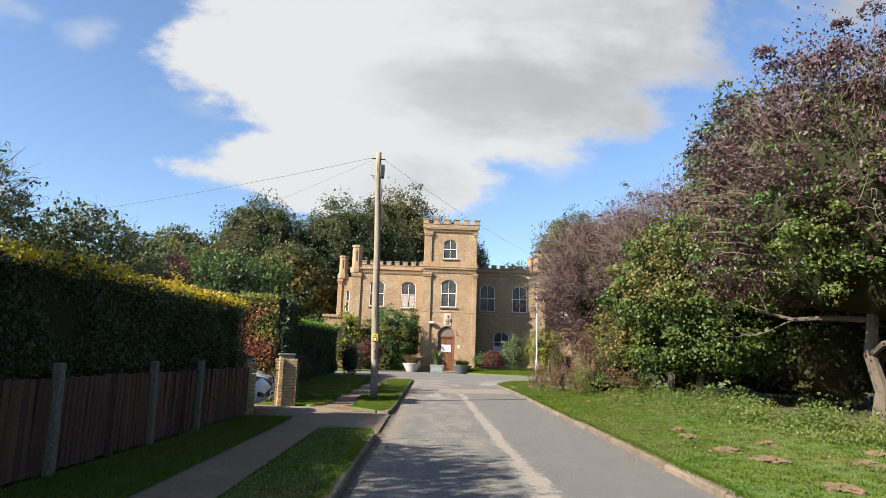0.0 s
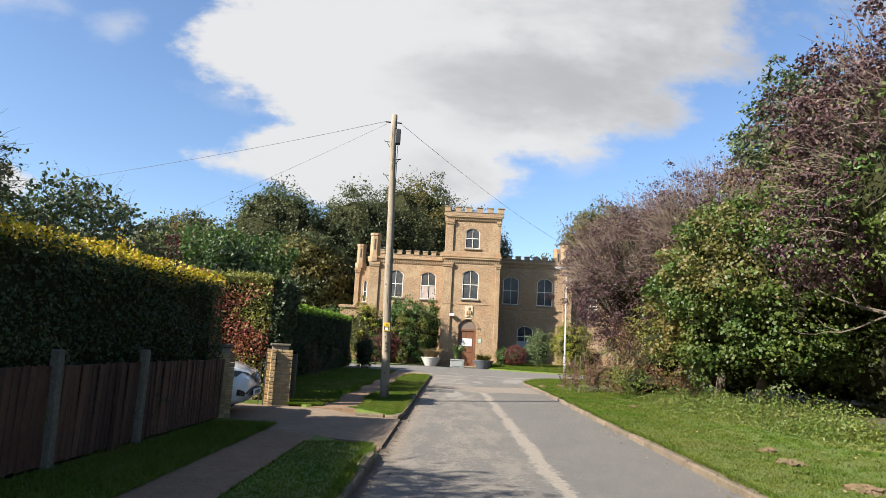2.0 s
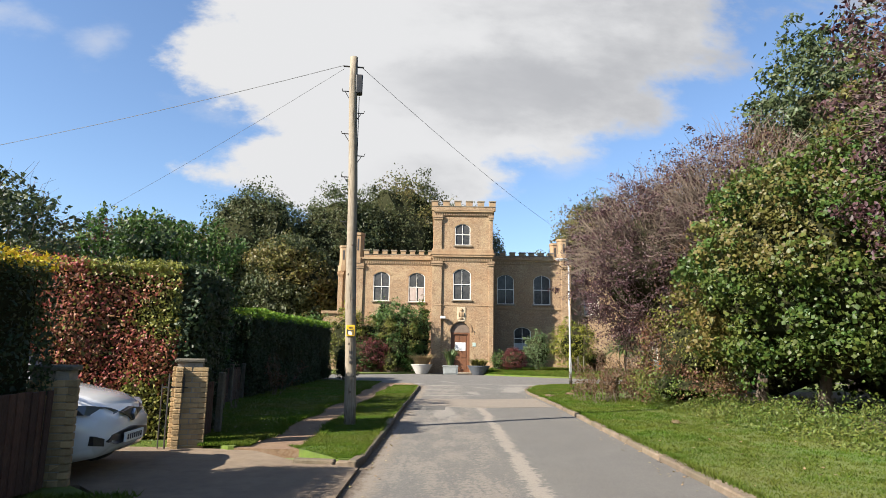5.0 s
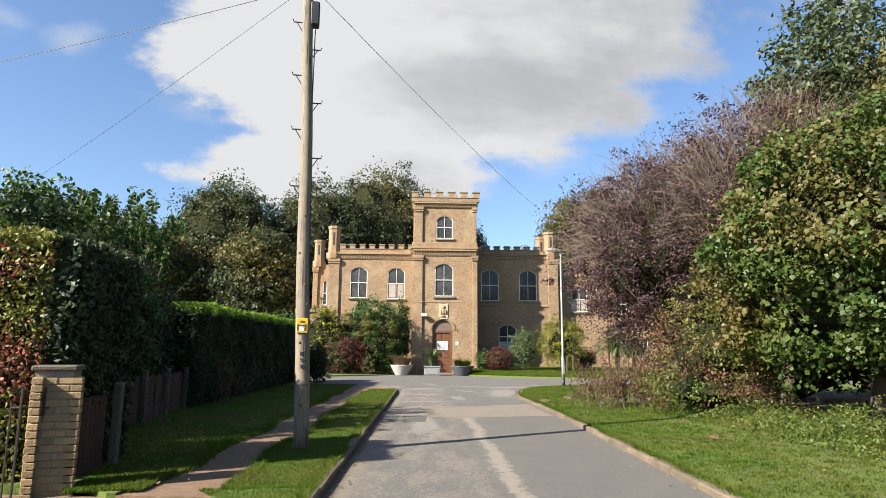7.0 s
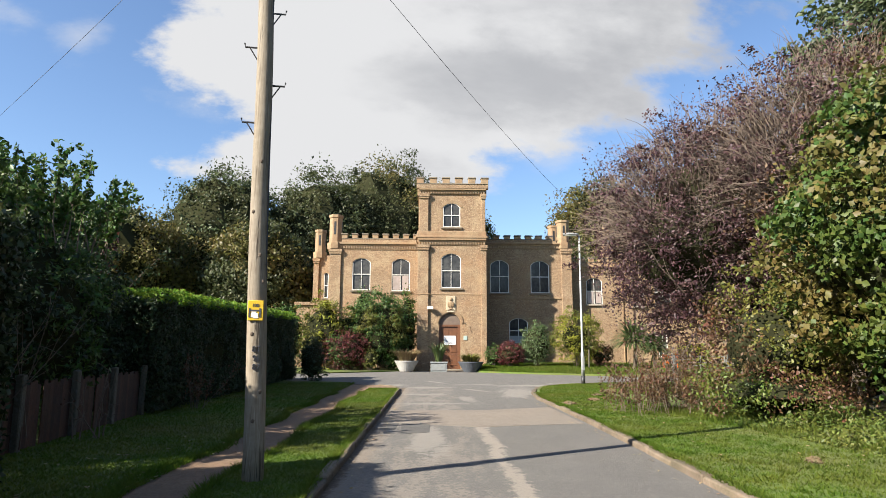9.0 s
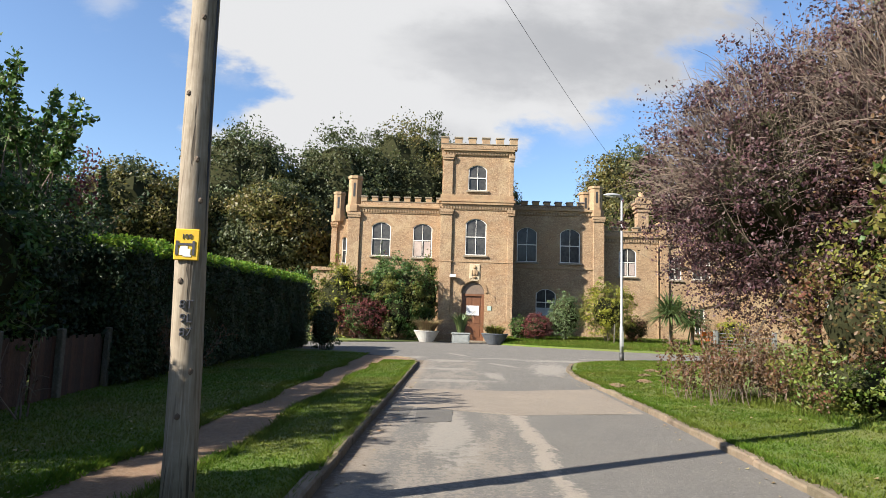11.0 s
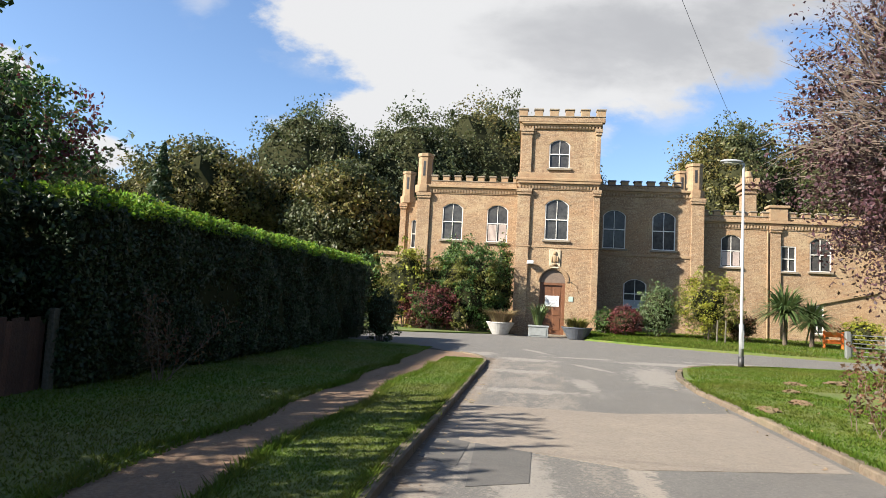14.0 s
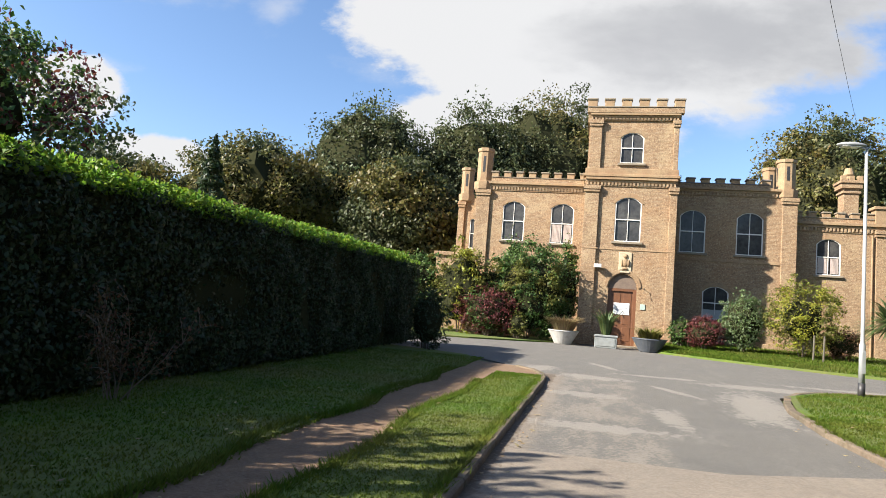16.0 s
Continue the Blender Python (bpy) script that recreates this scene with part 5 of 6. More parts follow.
part("panel", boxes((7.2, 8.1, 50.875, 50.895, 0.1, 0.5), bevel=0.006), "pot_grey", sq)
grass_tuft(sq, (7.65, 51.3, 0.6), 0.35, 1.5, "palm", 120, 0.042, 0.42)

bush("shrub", (3.45, 52.8, 0.05), (2.3, 1.4, 2.7), "laurel", "tall glossy green shrub beside the tower", 18000, 0.14, 11, 70, 0.5, "hazel", 0.25)
bush("shrub", (5.35, 54.6, 0.05), (0.8, 0.6, 3.0), "hazel", "climbing shrub against the tower wall", 3600, 0.14, 12, 40, 0.35, "laurel", 0.4)
bush("shrub", (1.4, 51.7, 0.05), (1.7, 1.1, 1.4), "red_shrub", "dark red shrub in the border", 6500, 0.12, 13, 45, 0.35, "laurel", 0.15)
bush("shrub", (-0.3, 52.4, 0.05), (1.7, 1.2, 2.55), "hazel", "yellow-green shrub in the border", 5500, 0.15, 14, 50, 0.45, "yellow_shrub", 0.3)
bush("shrub", (2.1, 55.3, 0.05), (0.8, 0.6, 3.25), "red_shrub", "tall red-leaved shrub below a window", 2200, 0.14, 15, 30, 0.3, "laurel", 0.4)
bush("shrub", (3.1, 51.2, 0.05), (0.5, 0.45, 0.75), "hazel", "small pale shrub at the border's edge", 900, 0.1, 16, 20, 0.2)
bush("shrub", (1.6, 53.4, 0.05), (1.7, 1.1, 2.1), "laurel", "leafy green shrub in the border", 6500, 0.15, 24, 50, 0.45, "hazel", 0.45)
bush("shrub", (-3.4, 53.5, 0.05), (2.2, 1.5, 2.3), "laurel", "green shrub beyond the hedge's end", 5500, 0.17, 17, 50, 0.6, "oak_gold", 0.35)
bush("shrub", (11.5, 53.2, 0.35), (0.65, 0.6, 0.75), "laurel", "low clipped green shrub by the tower", 1900, 0.1, 18, 25, 0.2)
bush("shrub", (12.55, 52.4, 0.4), (0.95, 0.85, 0.85), "red_shrub", "rounded dark red barberry shrub", 4200, 0.085, 19, 45, 0.25)
bush("shrub", (14.4, 52.8, 0.4), (1.1, 0.95, 1.55), "rose", "shrub dotted with white flowers", 6500, 0.10, 20, 45, 0.35)
bush("shrub", (17.0, 52.2, 0.38), (1.85, 1.3, 1.95), "hazel", "loose yellow-green small tree on the lawn", 12000, 0.10, 21, 70, 0.4, "yellow_shrub", 0.3, core=0.5)
bush("shrub", (18.9, 52.6, 0.38), (0.9, 0.8, 0.8), "rust", "low rusty shrub on the lawn", 1800, 0.11, 22, 25, 0.3)
bush("shrub", (24.7, 51.6, 0.35), (1.1, 0.8, 0.85), "yellow_shrub", "bright yellow-green shrub by the gate", 2600, 0.12, 23, 30, 0.25)
for k, (px, py) in enumerate(((17.1, 50.8), (17.5, 50.7))):
    tagged(part("stake", tube(bmesh.new(), [(px, py, 0.2), (px + 0.03, py, 1.5)], [0.045, 0.04], 7), "concrete"), "pale stake beside the young tree", "stake", "stakes")


def cordyline(x, y, z, h, label, n=170, seed=1):
    ob = thing("palm", (x, y, z), label, "palm")
    part("trunk", tube(bmesh.new(), [(x, y, z - 0.05), (x + 0.05, y, z + h * 0.35), (x, y, z + h * 0.5)], [0.13, 0.11, 0.1], 8), "bark", ob)
    r = np.random.default_rng(seed)
    d = r.normal(size=(n, 3))
    d[:, 2] = np.abs(d[:, 2]) * 0.9 - 0.25
    d /= np.linalg.norm(d, axis=1)[:, None]
    L = h * 0.62 * r.uniform(0.7, 1.1, n)
    c = np.array((x, y, z + h * 0.5))
    s = np.cross(d, (0, 0, 1))
    s /= np.linalg.norm(s, axis=1)[:, None] + 1e-9
    s *= 0.045
    p0, p1 = np.tile(c, (n, 1)), c + d * (L * 0.6)[:, None]
    p2 = c + d * L[:, None] - np.column_stack([np.zeros(n), np.zeros(n), L * 0.22])
    v = np.stack([p0 - s * 0.6, p0 + s * 0.6, p1 + s, p1 - s, p2], 1).reshape(-1, 3) - np.array((x, y, z))
    i = np.arange(n)[:, None] * 5
    o = new("leaves", mesh_from("leaves", v, np.concatenate([i + [0, 1, 2], i + [0, 2, 3], i + [3, 2, 4]]), "palm"))
    o.parent = ob


cordyline(20.9, 51.8, 0.35, 3.5, "spiky green cordyline palm on the lawn", 420, 1)
cordyline(22.1, 51.4, 0.35, 2.6, "smaller drooping cordyline palm on the lawn", 360, 2)
# gate and roadworks barrier
gate = thing("metal_gate", (21.1, 45.2, 0), "galvanised tubular field gate between posts", "gate")
for xa in (21.0, 24.1):
    part("post", boxes((xa - 0.09, xa + 0.09, 45.1, 45.28, -0.1, 1.3), bevel=0.01), "gate", gate)
for k in range(6):
    part("rail", tube(bmesh.new(), [(21.1, 45.2, 0.25 + k * 0.18), (24.0, 45.2, 0.25 + k * 0.18)], [0.022, 0.022], 7), "gate", gate)
for xa in (21.15, 22.55, 23.95):
    part("stile", tube(bmesh.new(), [(xa, 45.16, 0.2), (xa, 45.16, 1.2)], [0.025, 0.025], 7), "gate", gate)
bar = thing("barrier", (22.9, 51.0, 0.3), "orange plastic roadworks barrier", "barrier")
part("panel", boxes((22.5, 23.5, 50.98, 51.03, 0.95, 1.2), (22.5, 23.5, 50.98, 51.03, 0.6, 0.8), bevel=0.01), "orange", bar)
for xa in (22.52, 23.42):
    part("leg", boxes((xa, xa + 0.06, 50.9, 51.12, 0.2, 1.25), bevel=0.01), "orange", bar)

# turn the house and all that stands at it to face down the road
for o in list(scene.objects)[FIRST - 1:]:
    if o.parent is None:
        o.matrix_basis = HOUSE @ o.matrix_basis


# ---- street furniture ----
def utility_pole(x, y, h):
    ob = thing("utility_pole", (x, y, 0), "weathered grey timber telegraph pole in the grass strip", "pole")
    bm = bmesh.new()
    k = 14
    tube(bm, [(x - 0.0145 * i + 0.01 * math.sin(i * 0.9), y + 0.025 * i + 0.008 * math.sin(i * 1.3), -0.1 + (h + 0.1) * i / k) for i in range(k + 1)], [0.114 - 0.030 * i / k for i in range(k + 1)], 20)
    part("pole_shaft", bm, "pole", ob, smooth=True)

    def ax(z):
        i = (z + 0.1) / (h + 0.1) * k
        return x - 0.0145 * i + 0.01 * math.sin(i * 0.9), y + 0.025 * i + 0.008 * math.sin(i * 1.3), 0.114 - 0.030 * i / k

    px, py, pr = ax(1.9)
    f0, f1 = py - pr - 0.0245, py - pr - 0.021
    plate = part("warning_plate", boxes((px - 0.084, px + 0.084, py - pr - 0.02, py - pr + 0.01, 1.765, 1.985), bevel=0.006), "yellow", ob, "worn yellow warning plate")
    part("symbol", boxes((px - 0.072, px - 0.054, f0, f1, 1.80, 1.90), (px + 0.040, px + 0.058, f0, f1, 1.80, 1.90), (px - 0.054, px + 0.040, f0, f1, 1.868, 1.884)), "ink", plate, "black pictogram bars")
    part("label_scraps", boxes((px - 0.045, px + 0.03, f0 + 0.001, f1, 1.80, 1.845), (px - 0.04, px + 0.01, f0 + 0.001, f1, 1.845, 1.863), (px - 0.02, px + 0.035, f0 + 0.001, f1, 1.79, 1.80)), "notice", plate, "torn white label scraps")
    for s, z, size in (("100", 1.915, 0.05), ("8T", 1.43, 0.085), ("9L", 1.335, 0.085), ("87", 1.24, 0.085)):
        cu = bpy.data.curves.new("digits", "FONT")
        cu.body, cu.size, cu.extrude, cu.align_x = s, size, 0.002 if size < 0.06 else 0.009, "CENTER"
        o = new("digits", cu)
        px, py, pr = ax(z)
        me = bpy.data.meshes.new_from_object(o)
        bpy.data.objects.remove(o)
        me.materials.append(M["ink"])
        o = new("digits", me)
        o.parent = ob
        o.matrix_local = pose(px + 0.01 - x, py - pr - 0.001 - y, z, 90, 0, 4) if size > 0.06 else pose(px - x, py - pr - 0.023 - y, z, 90, 0, 0)
    for i, (z, a) in enumerate([(1.0, -60), (1.62, -110), (2.5, -70), (3.0, -120), (0.7, -95), (3.6, -80), (2.2, -50)]):
        qx, qy, qr = ax(z)
        bm = bmesh.new()
        bmesh.ops.create_icosphere(bm, subdivisions=1, radius=0.022)
        for v in bm.verts:
            v.co = Vector((qx + (qr + 0.0) * math.cos(radians(a)) + v.co.x, qy + qr * math.sin(radians(a)) + v.co.y * 0.6, z + v.co.z * 1.2))
        part("knot", bm, "knot", ob)
    for i in range(7):
        z = 4.1 + i * 0.48
        qx, qy, qr = ax(z)
        sgn = 1 if i % 2 else -1
        bm = tube(bmesh.new(), [(qx, qy, z), (qx + sgn * (qr + 0.14), qy, z), (qx + sgn * (qr + 0.15), qy, z + 0.05)], [0.011, 0.011, 0.011], 6)
        tube(bm, [(qx + sgn * qr * 0.9, qy, z - 0.16), (qx + sgn * (qr + 0.09), qy, z)], [0.008, 0.008], 5)
        part("step_iron", bm, "iron", ob)
    qx, qy, qr = ax(h - 0.55)
    part("junction_box", boxes((qx + 0.05, qx + 0.20, qy - 0.09, qy + 0.09, h - 0.85, h - 0.42), bevel=0.02), "black", ob, "black cable junction box")
    qx, qy, qr = ax(h - 0.2)
    part("bracket", tube(bmesh.new(), [(qx - 0.22, qy, h - 0.22), (qx + 0.22, qy, h - 0.22)], [0.018, 0.018], 6), "iron", ob)
    part("cable", tube(bmesh.new(), [(qx + 0.14, qy - 0.02, h - 0.9)] + [(ax(z)[0] + 0.9 * ax(z)[2], ax(z)[1] - 0.3 * ax(z)[2], z) for z in (5.5, 4.2, 2.2, 0.2)], [0.009] * 5, 5), "wire", ob)
    return ax(h - 0.22)


PX, PY, PH = -0.190, 17.05, 7.78
tx, ty, _ = utility_pole(PX, PY, PH)


def wire(a, b, sag, r, label):
    bm = bmesh.new()
    n = 24
    tube(bm, [Vector(a).lerp(Vector(b), i / n) - Vector((0, 0, sag * 4 * (i / n) * (1 - i / n))) for i in range(n + 1)], [r] * (n + 1), 4)
    return tagged(part("overhead_wire", bm, "wire"), label, "cable", "overhead wires")


wire((tx + 0.2, ty, PH - 0.24), tuple(HOUSE @ Vector((22.3, 58.1, 10.2))), 0.9, 0.005, "thin black telephone wire running to the house")
wire((tx - 0.2, ty, PH - 0.2), (-33, 26.5, 4.0), 1.0, 0.006, "thin black telephone wire running over the hedges")
wire((tx - 0.2, ty, PH - 0.28), (-24, 43.0, 4.2), 0.6, 0.004, "thin black telephone wire running behind the hedges")


def street_lamp(x, y, z, h):
    ob = thing("street_lamp", (x, y, z), "tall grey steel street lamp with a flat head, on the lawn", "street lamp")
    bm = bmesh.new()
    tube(bm, [(x, y, z + 0.3), (x, y, z + 1.25), (x, y, z + 1.32), (x, y, z + h)], [0.07, 0.07, 0.044, 0.036], 16)
    part("column", bm, "galv", ob, smooth=True)
    part("foot_band", tube(bmesh.new(), [(x, y, z - 0.05), (x, y, z + 0.32)], [0.082, 0.081], 16), "black", ob, "black painted foot", smooth=True)
    part("access_door", boxes((x - 0.045, x + 0.045, y - 0.084, y - 0.074, z + 0.55, z + 1.1), bevel=0.005), "galv", ob)
    part("arm", tube(bmesh.new(), [(x + 0.02, y, z + h - 0.02), (x - 0.25, y, z + h + 0.03)], [0.04, 0.03], 10), "galv", ob)
    bm = bmesh.new()
    vs = bmesh.ops.create_icosphere(bm, subdivisions=3, radius=1.0)["verts"]
    for v in vs:
        zz = v.co.z * (0.085 if v.co.z > 0 else 0.045)
        v.co = Vector((x - 0.36 + v.co.x * 0.37, y + v.co.y * 0.13, z + h + 0.04 + zz))
    head = part("lamp_head", bm, "galv", ob, smooth=True)
    part("lens", boxes((x - 0.62, x - 0.18, y - 0.1, y + 0.1, z + h - 0.015, z + h - 0.002), bevel=0.005), "lamp_glass", head)


street_lamp(10.75, 35.1, VERGE_Z, 6.2)


# ---- fence, piers, car ----
def fl(y):
    return -5.0 + 0.168 * y


FANG = math.degrees(math.atan2(1, 0.163))
fence = thing("fence", (fl(3), 3.0, VERGE_Z), "dark weathered close-boarded fence between mossy concrete posts", "fence")
bm = boxes((-0.052, 0.052, -0.009, 0.009, 0.04, 0.95), bevel=0.004)
board = bpy.data.meshes.new("board")
bm.to_mesh(board)
bm.free()
board.materials.append(M["fence"])
ALONG = Vector((0.163, 1)).normalized()
rg = random.Random(5)
POSTS = [-7.0, -4.6, -2.2, 0.2, 2.5, 4.75, 6.9, 8.5, 11.1]
s = -60
for i in range(190):
    d = -9.5 + i * 0.0985
    yy = 2.0 + d
    if yy > 11.25:
        break
    o = new("board", board)
    o.parent = fence
    o.matrix_local = pose(fl(yy) - fl(3), yy - 3.0, rg.uniform(-0.012, 0.012), rg.uniform(-0.8, 0.8), 0, FANG + 6 + rg.uniform(-2, 2))
for a, b in zip(POSTS, POSTS[1:]):
    for z in (0.12, 0.90):
        m = pose(fl(a) - 0.05, a, VERGE_Z + z, 0, 0, FANG)
        part("rail", boxes((0, (b - a) * 1.013, -0.03, 0.03, -0.04, 0.04), m=m), "fence", fence)
for i, yy in enumerate(POSTS[:-1]):
    m = pose(fl(yy) + 0.03, yy, VERGE_Z, rg.uniform(-1.5, 1.5), rg.uniform(-2, 2), FANG)
    part("post", boxes((-0.045, 0.045, -0.06, 0.04, -0.05, 1.10), bevel=0.012, m=m), "concrete", fence, "mossy concrete post")
for yy in (5.9, 3.7, 8.0):
    m = pose(fl(yy) + 0.03, yy, VERGE_Z, 0, 0, FANG)
    part("batten", boxes((-0.035, 0.035, -0.03, 0.02, 0.0, 0.96), m=m), "fence", fence)


def pier(x, y, h, ang, label, w=0.45):
    """A brick gate pier laid course by course, with a stone cap."""
    ob = thing("gate_pier", (x, y, 0), label, "pier", "gate piers")
    part("mortar_core", boxes((-w / 2 + 0.006, w / 2 - 0.006, -w / 2 + 0.006, w / 2 - 0.006, -0.05, h - 0.05), m=pose(x, y, 0, 0, 0, ang)), "mortar", ob)
    lay = {}
    for key, L in (("long", 0.215), ("half", 0.1025)):
        bm = boxes((-L / 2, L / 2, -0.05125, 0.05125, -0.0325, 0.0325), bevel=0.006)
        lay[key] = bpy.data.meshes.new("brick")
        bm.to_mesh(lay[key])
        bm.free()
        lay[key].materials.append(M["pier_brick"])
    rr = random.Random(int(y * 10))
    base = pose(0, 0, 0, 0, 0, ang)
    n = int((h - 0.08) / 0.075)
    for c in range(n):
        z = 0.04 + c * 0.075
        for side in range(4):
            a = side * 90
            spots = [(-w / 2 + 0.1075, "long"), (-w / 2 + 0.1075 + 0.2275, "long")] if (c + side) % 2 else [(-w / 2 + 0.05, "half"), (-w / 2 + 0.05 + 0.171, "long"), (-w / 2 + 0.05 + 0.341, "half")]
            for u, key in spots:
                o = new("brick", lay[key])
                o.parent = ob
                o.matrix_local = base @ pose(0, 0, 0, 0, 0, a) @ pose(u, -w / 2 + 0.05 + rr.uniform(-0.003, 0.003), z, 0, rr.uniform(-0.6, 0.6), rr.uniform(-0.6, 0.6))
    part("cap", boxes((-w / 2 - 0.03, w / 2 + 0.03, -w / 2 - 0.03, w / 2 + 0.03, h - 0.055, h), bevel=0.014, m=pose(x, y, 0, 0, 0, ang)), "concrete", ob, "weathered stone cap")
    return ob


pier(-3.28, 11.55, 1.27, 8, "buff brick gate pier at the end of the fence", 0.36)
pier(-2.62, 14.55, 1.32, 8, "buff brick gate pier in front of the beech hedge", 0.36)
gp = thing("gate_ironwork", (-2.75, 14.4, 0), "rusty iron gate hardware beside the pier", "gate")
part("bar", tube(bmesh.new(), [(-2.86, 14.33, 0.0), (-2.86, 14.33, 1.1)], [0.013, 0.013], 6), "iron", gp)
part("bar", tube(bmesh.new(), [(-2.96, 14.36, 0.0), (-2.96, 14.36, 0.95)], [0.01, 0.01], 6), "iron", gp)
part("rail", tube(bmesh.new(), [(-2.96, 14.36, 0.9), (-2.6, 14.34, 0.9)], [0.012, 0.012], 6), "iron", gp)
part("latch", boxes((-2.70, -2.65, 14.33, 14.40, 0.82, 1.1), bevel=0.005), "iron", gp)
sf = thing("fence", (-2.35, 15.5, VERGE_Z), "dark low timber panel beside the pier, with a concrete post", "fence")
for i in range(8):
    o = new("board", board)
    o.parent = sf
    yy = 15.0 + i * 0.1
    o.matrix_local = pose(-2.58 + 0.01 * i + 2.35, yy - 15.5, -0.1, 0, 0, FANG + 6)
part("post", boxes((-0.05, 0.05, -0.05, 0.05, -0.1, 1.0), bevel=0.012, m=pose(-2.42, 15.9, VERGE_Z, 2, -3, FANG)), "concrete", sf, "leaning mossy concrete post")
lf = thing("fence", (-3.5, 19.3, VERGE_Z), "low dark broken timber fence under the shrubs", "fence")
for i in range(66):
    o = new("board", board)
    o.parent = lf
    yy = 17.6 + i * 0.1
    if i in (9, 10, 17, 24, 43):
        continue
    o.matrix_local = pose(-3.62 + 0.035 * (yy - 17.6) + 3.5, yy - 19.3, -0.06 + 0.03 * math.sin(i * 2.1), 0, 0, FANG + 6)
for yy in (17.5, 19.3, 21.0, 22.6, 24.25):
    part("post", boxes((-0.05, 0.05, -0.05, 0.05, -0.1, 1.02), bevel=0.012, m=pose(-3.57 + 0.035 * (yy - 17.6), yy, VERGE_Z, 2, -3, FANG)), "concrete", lf)


def car(x, y, ang):
    """A small white hatchback; x, y is the middle of its front bumper, ang its heading."""
    ob = thing("car", (x, y, 0.035), "white hatchback car parked in the driveway", "car")
    ob.rotation_euler = (0, 0, radians(ang))
    secs = [  # back from the nose: half width, sill, shoulder, roof line, half roof
        (0.00, 0.52, 0.34, 0.60, 0.66, 0.40), (0.10, 0.70, 0.24, 0.66, 0.78, 0.55), (0.32, 0.82, 0.20, 0.72, 0.88, 0.66), (0.75, 0.865, 0.19, 0.78, 0.97, 0.70),
        (1.05, 0.865, 0.19, 0.82, 1.02, 0.72), (1.75, 0.865, 0.19, 0.90, 1.46, 0.58), (2.5, 0.865, 0.19, 0.92, 1.54, 0.58), (3.3, 0.865, 0.19, 0.93, 1.48, 0.56), (3.85, 0.84, 0.22, 0.92, 1.05, 0.6), (4.08, 0.74, 0.30, 0.75, 0.9, 0.55),
    ]
    bm = bmesh.new()
    rings = []
    for d, w, s, sh, rf, rw in secs:
        half = [(0, s), (w * 0.85, s), (w, s + 0.12), (w, sh * 0.8), (w * 0.97, sh), (rw, rf - 0.04), (rw * 0.7, rf), (0, rf + 0.015)]
        loop = half + [(-a, b) for a, b in half[-2:0:-1]]
        rings.append([bm.verts.new((-d, a, b)) for a, b in loop])
    k = len(rings[0])
    for a, b in zip(rings, rings[1:]):
        for i in range(k):
            bm.faces.new((a[i], a[(i + 1) % k], b[(i + 1) % k], b[i]))
    bm.faces.new(rings[0]), bm.faces.new(rings[-1][::-1])
    bmesh.ops.recalc_face_normals(bm, faces=bm.faces)

    def local(name, bm, material, parent=ob, label="", smooth=False):
        me = bpy.data.meshes.new(name)
        bm.to_mesh(me)
        bm.free()
        if smooth:
            me.polygons.foreach_set("use_smooth", [True] * len(me.polygons))
        me.materials.append(M[material])
        o = new(name, me)
        o.parent = parent
        return tagged(o, label) if label else o

    bmesh.ops.bevel(bm, geom=[e for e in bm.edges if e.calc_face_angle(0) > 0.6], offset=0.03, segments=2, affect="EDGES")
    body = local("body", bm, "car", label="glossy white bodywork", smooth=True)

    def pad(pts, t=0.02):
        b2 = bmesh.new()
        f0 = [b2.verts.new(p) for p in pts]
        f1 = [b2.verts.new((p[0] - t, p[1], p[2])) for p in pts]
        b2.faces.new(f0), b2.faces.new(f1[::-1])
        for i in range(len(pts)):
            j = (i + 1) % len(pts)
            b2.faces.new((f0[i], f1[i], f1[j], f0[j]))
        bmesh.ops.recalc_face_normals(b2, faces=b2.faces)
        return b2

    local("grille", pad([(0.025, -0.40, 0.36), (-0.005, -0.56, 0.40), (0.01, -0.50, 0.47), (0.03, 0.0, 0.52), (0.01, 0.50, 0.47), (-0.005, 0.56, 0.40), (0.025, 0.40, 0.36)], 0.08), "car_black", label="black honeycomb lower grille")
    local("nose_strip", pad([(0.02, -0.12, 0.64), (0.015, -0.3, 0.70), (0.015, 0.0, 0.74), (0.015, 0.3, 0.70), (0.02, 0.12, 0.64), (0.03, 0, 0.58)], 0.12), "car_black", label="black nose panel")
    local("badge", pad([(0.045, 0, 0.72), (0.045, 0.045, 0.66), (0.045, 0, 0.60), (0.045, -0.045, 0.66)], 0.04), "alloy", label="plain chrome badge shape")
    for sgn in (1, -1):
        local("headlight", pad([(-0.06, sgn * 0.50, 0.66), (-0.02, sgn * 0.30, 0.71), (-0.06, sgn * 0.46, 0.76), (-0.20, sgn * 0.72, 0.80), (-0.30, sgn * 0.80, 0.80), (-0.20, sgn * 0.76, 0.70)], 0.1), "headlight", label="dark clear headlight")
        local("fog_lamp", pad([(-0.03, sgn * 0.60, 0.36), (-0.09, sgn * 0.72, 0.38), (-0.10, sgn * 0.72, 0.48), (-0.03, sgn * 0.60, 0.44)], 0.06), "car_black")
        local("mirror", boxes((-1.35, -1.2, sgn * 0.88 if sgn > 0 else -1.05, 1.05 if sgn > 0 else -0.88, 0.95, 1.1), bevel=0.03), "car_black")
        b2 = bmesh.new()
        for a0, a1 in (((-1.45), (-3.4)),):
            vs = [b2.verts.new(p) for p in ((a0, sgn * 0.855, 0.95), (a1, sgn * 0.85, 0.98), (a1 + 0.1, sgn * 0.64, 1.40), (-1.85, sgn * 0.645, 1.40))]
            b2.faces.new(vs)
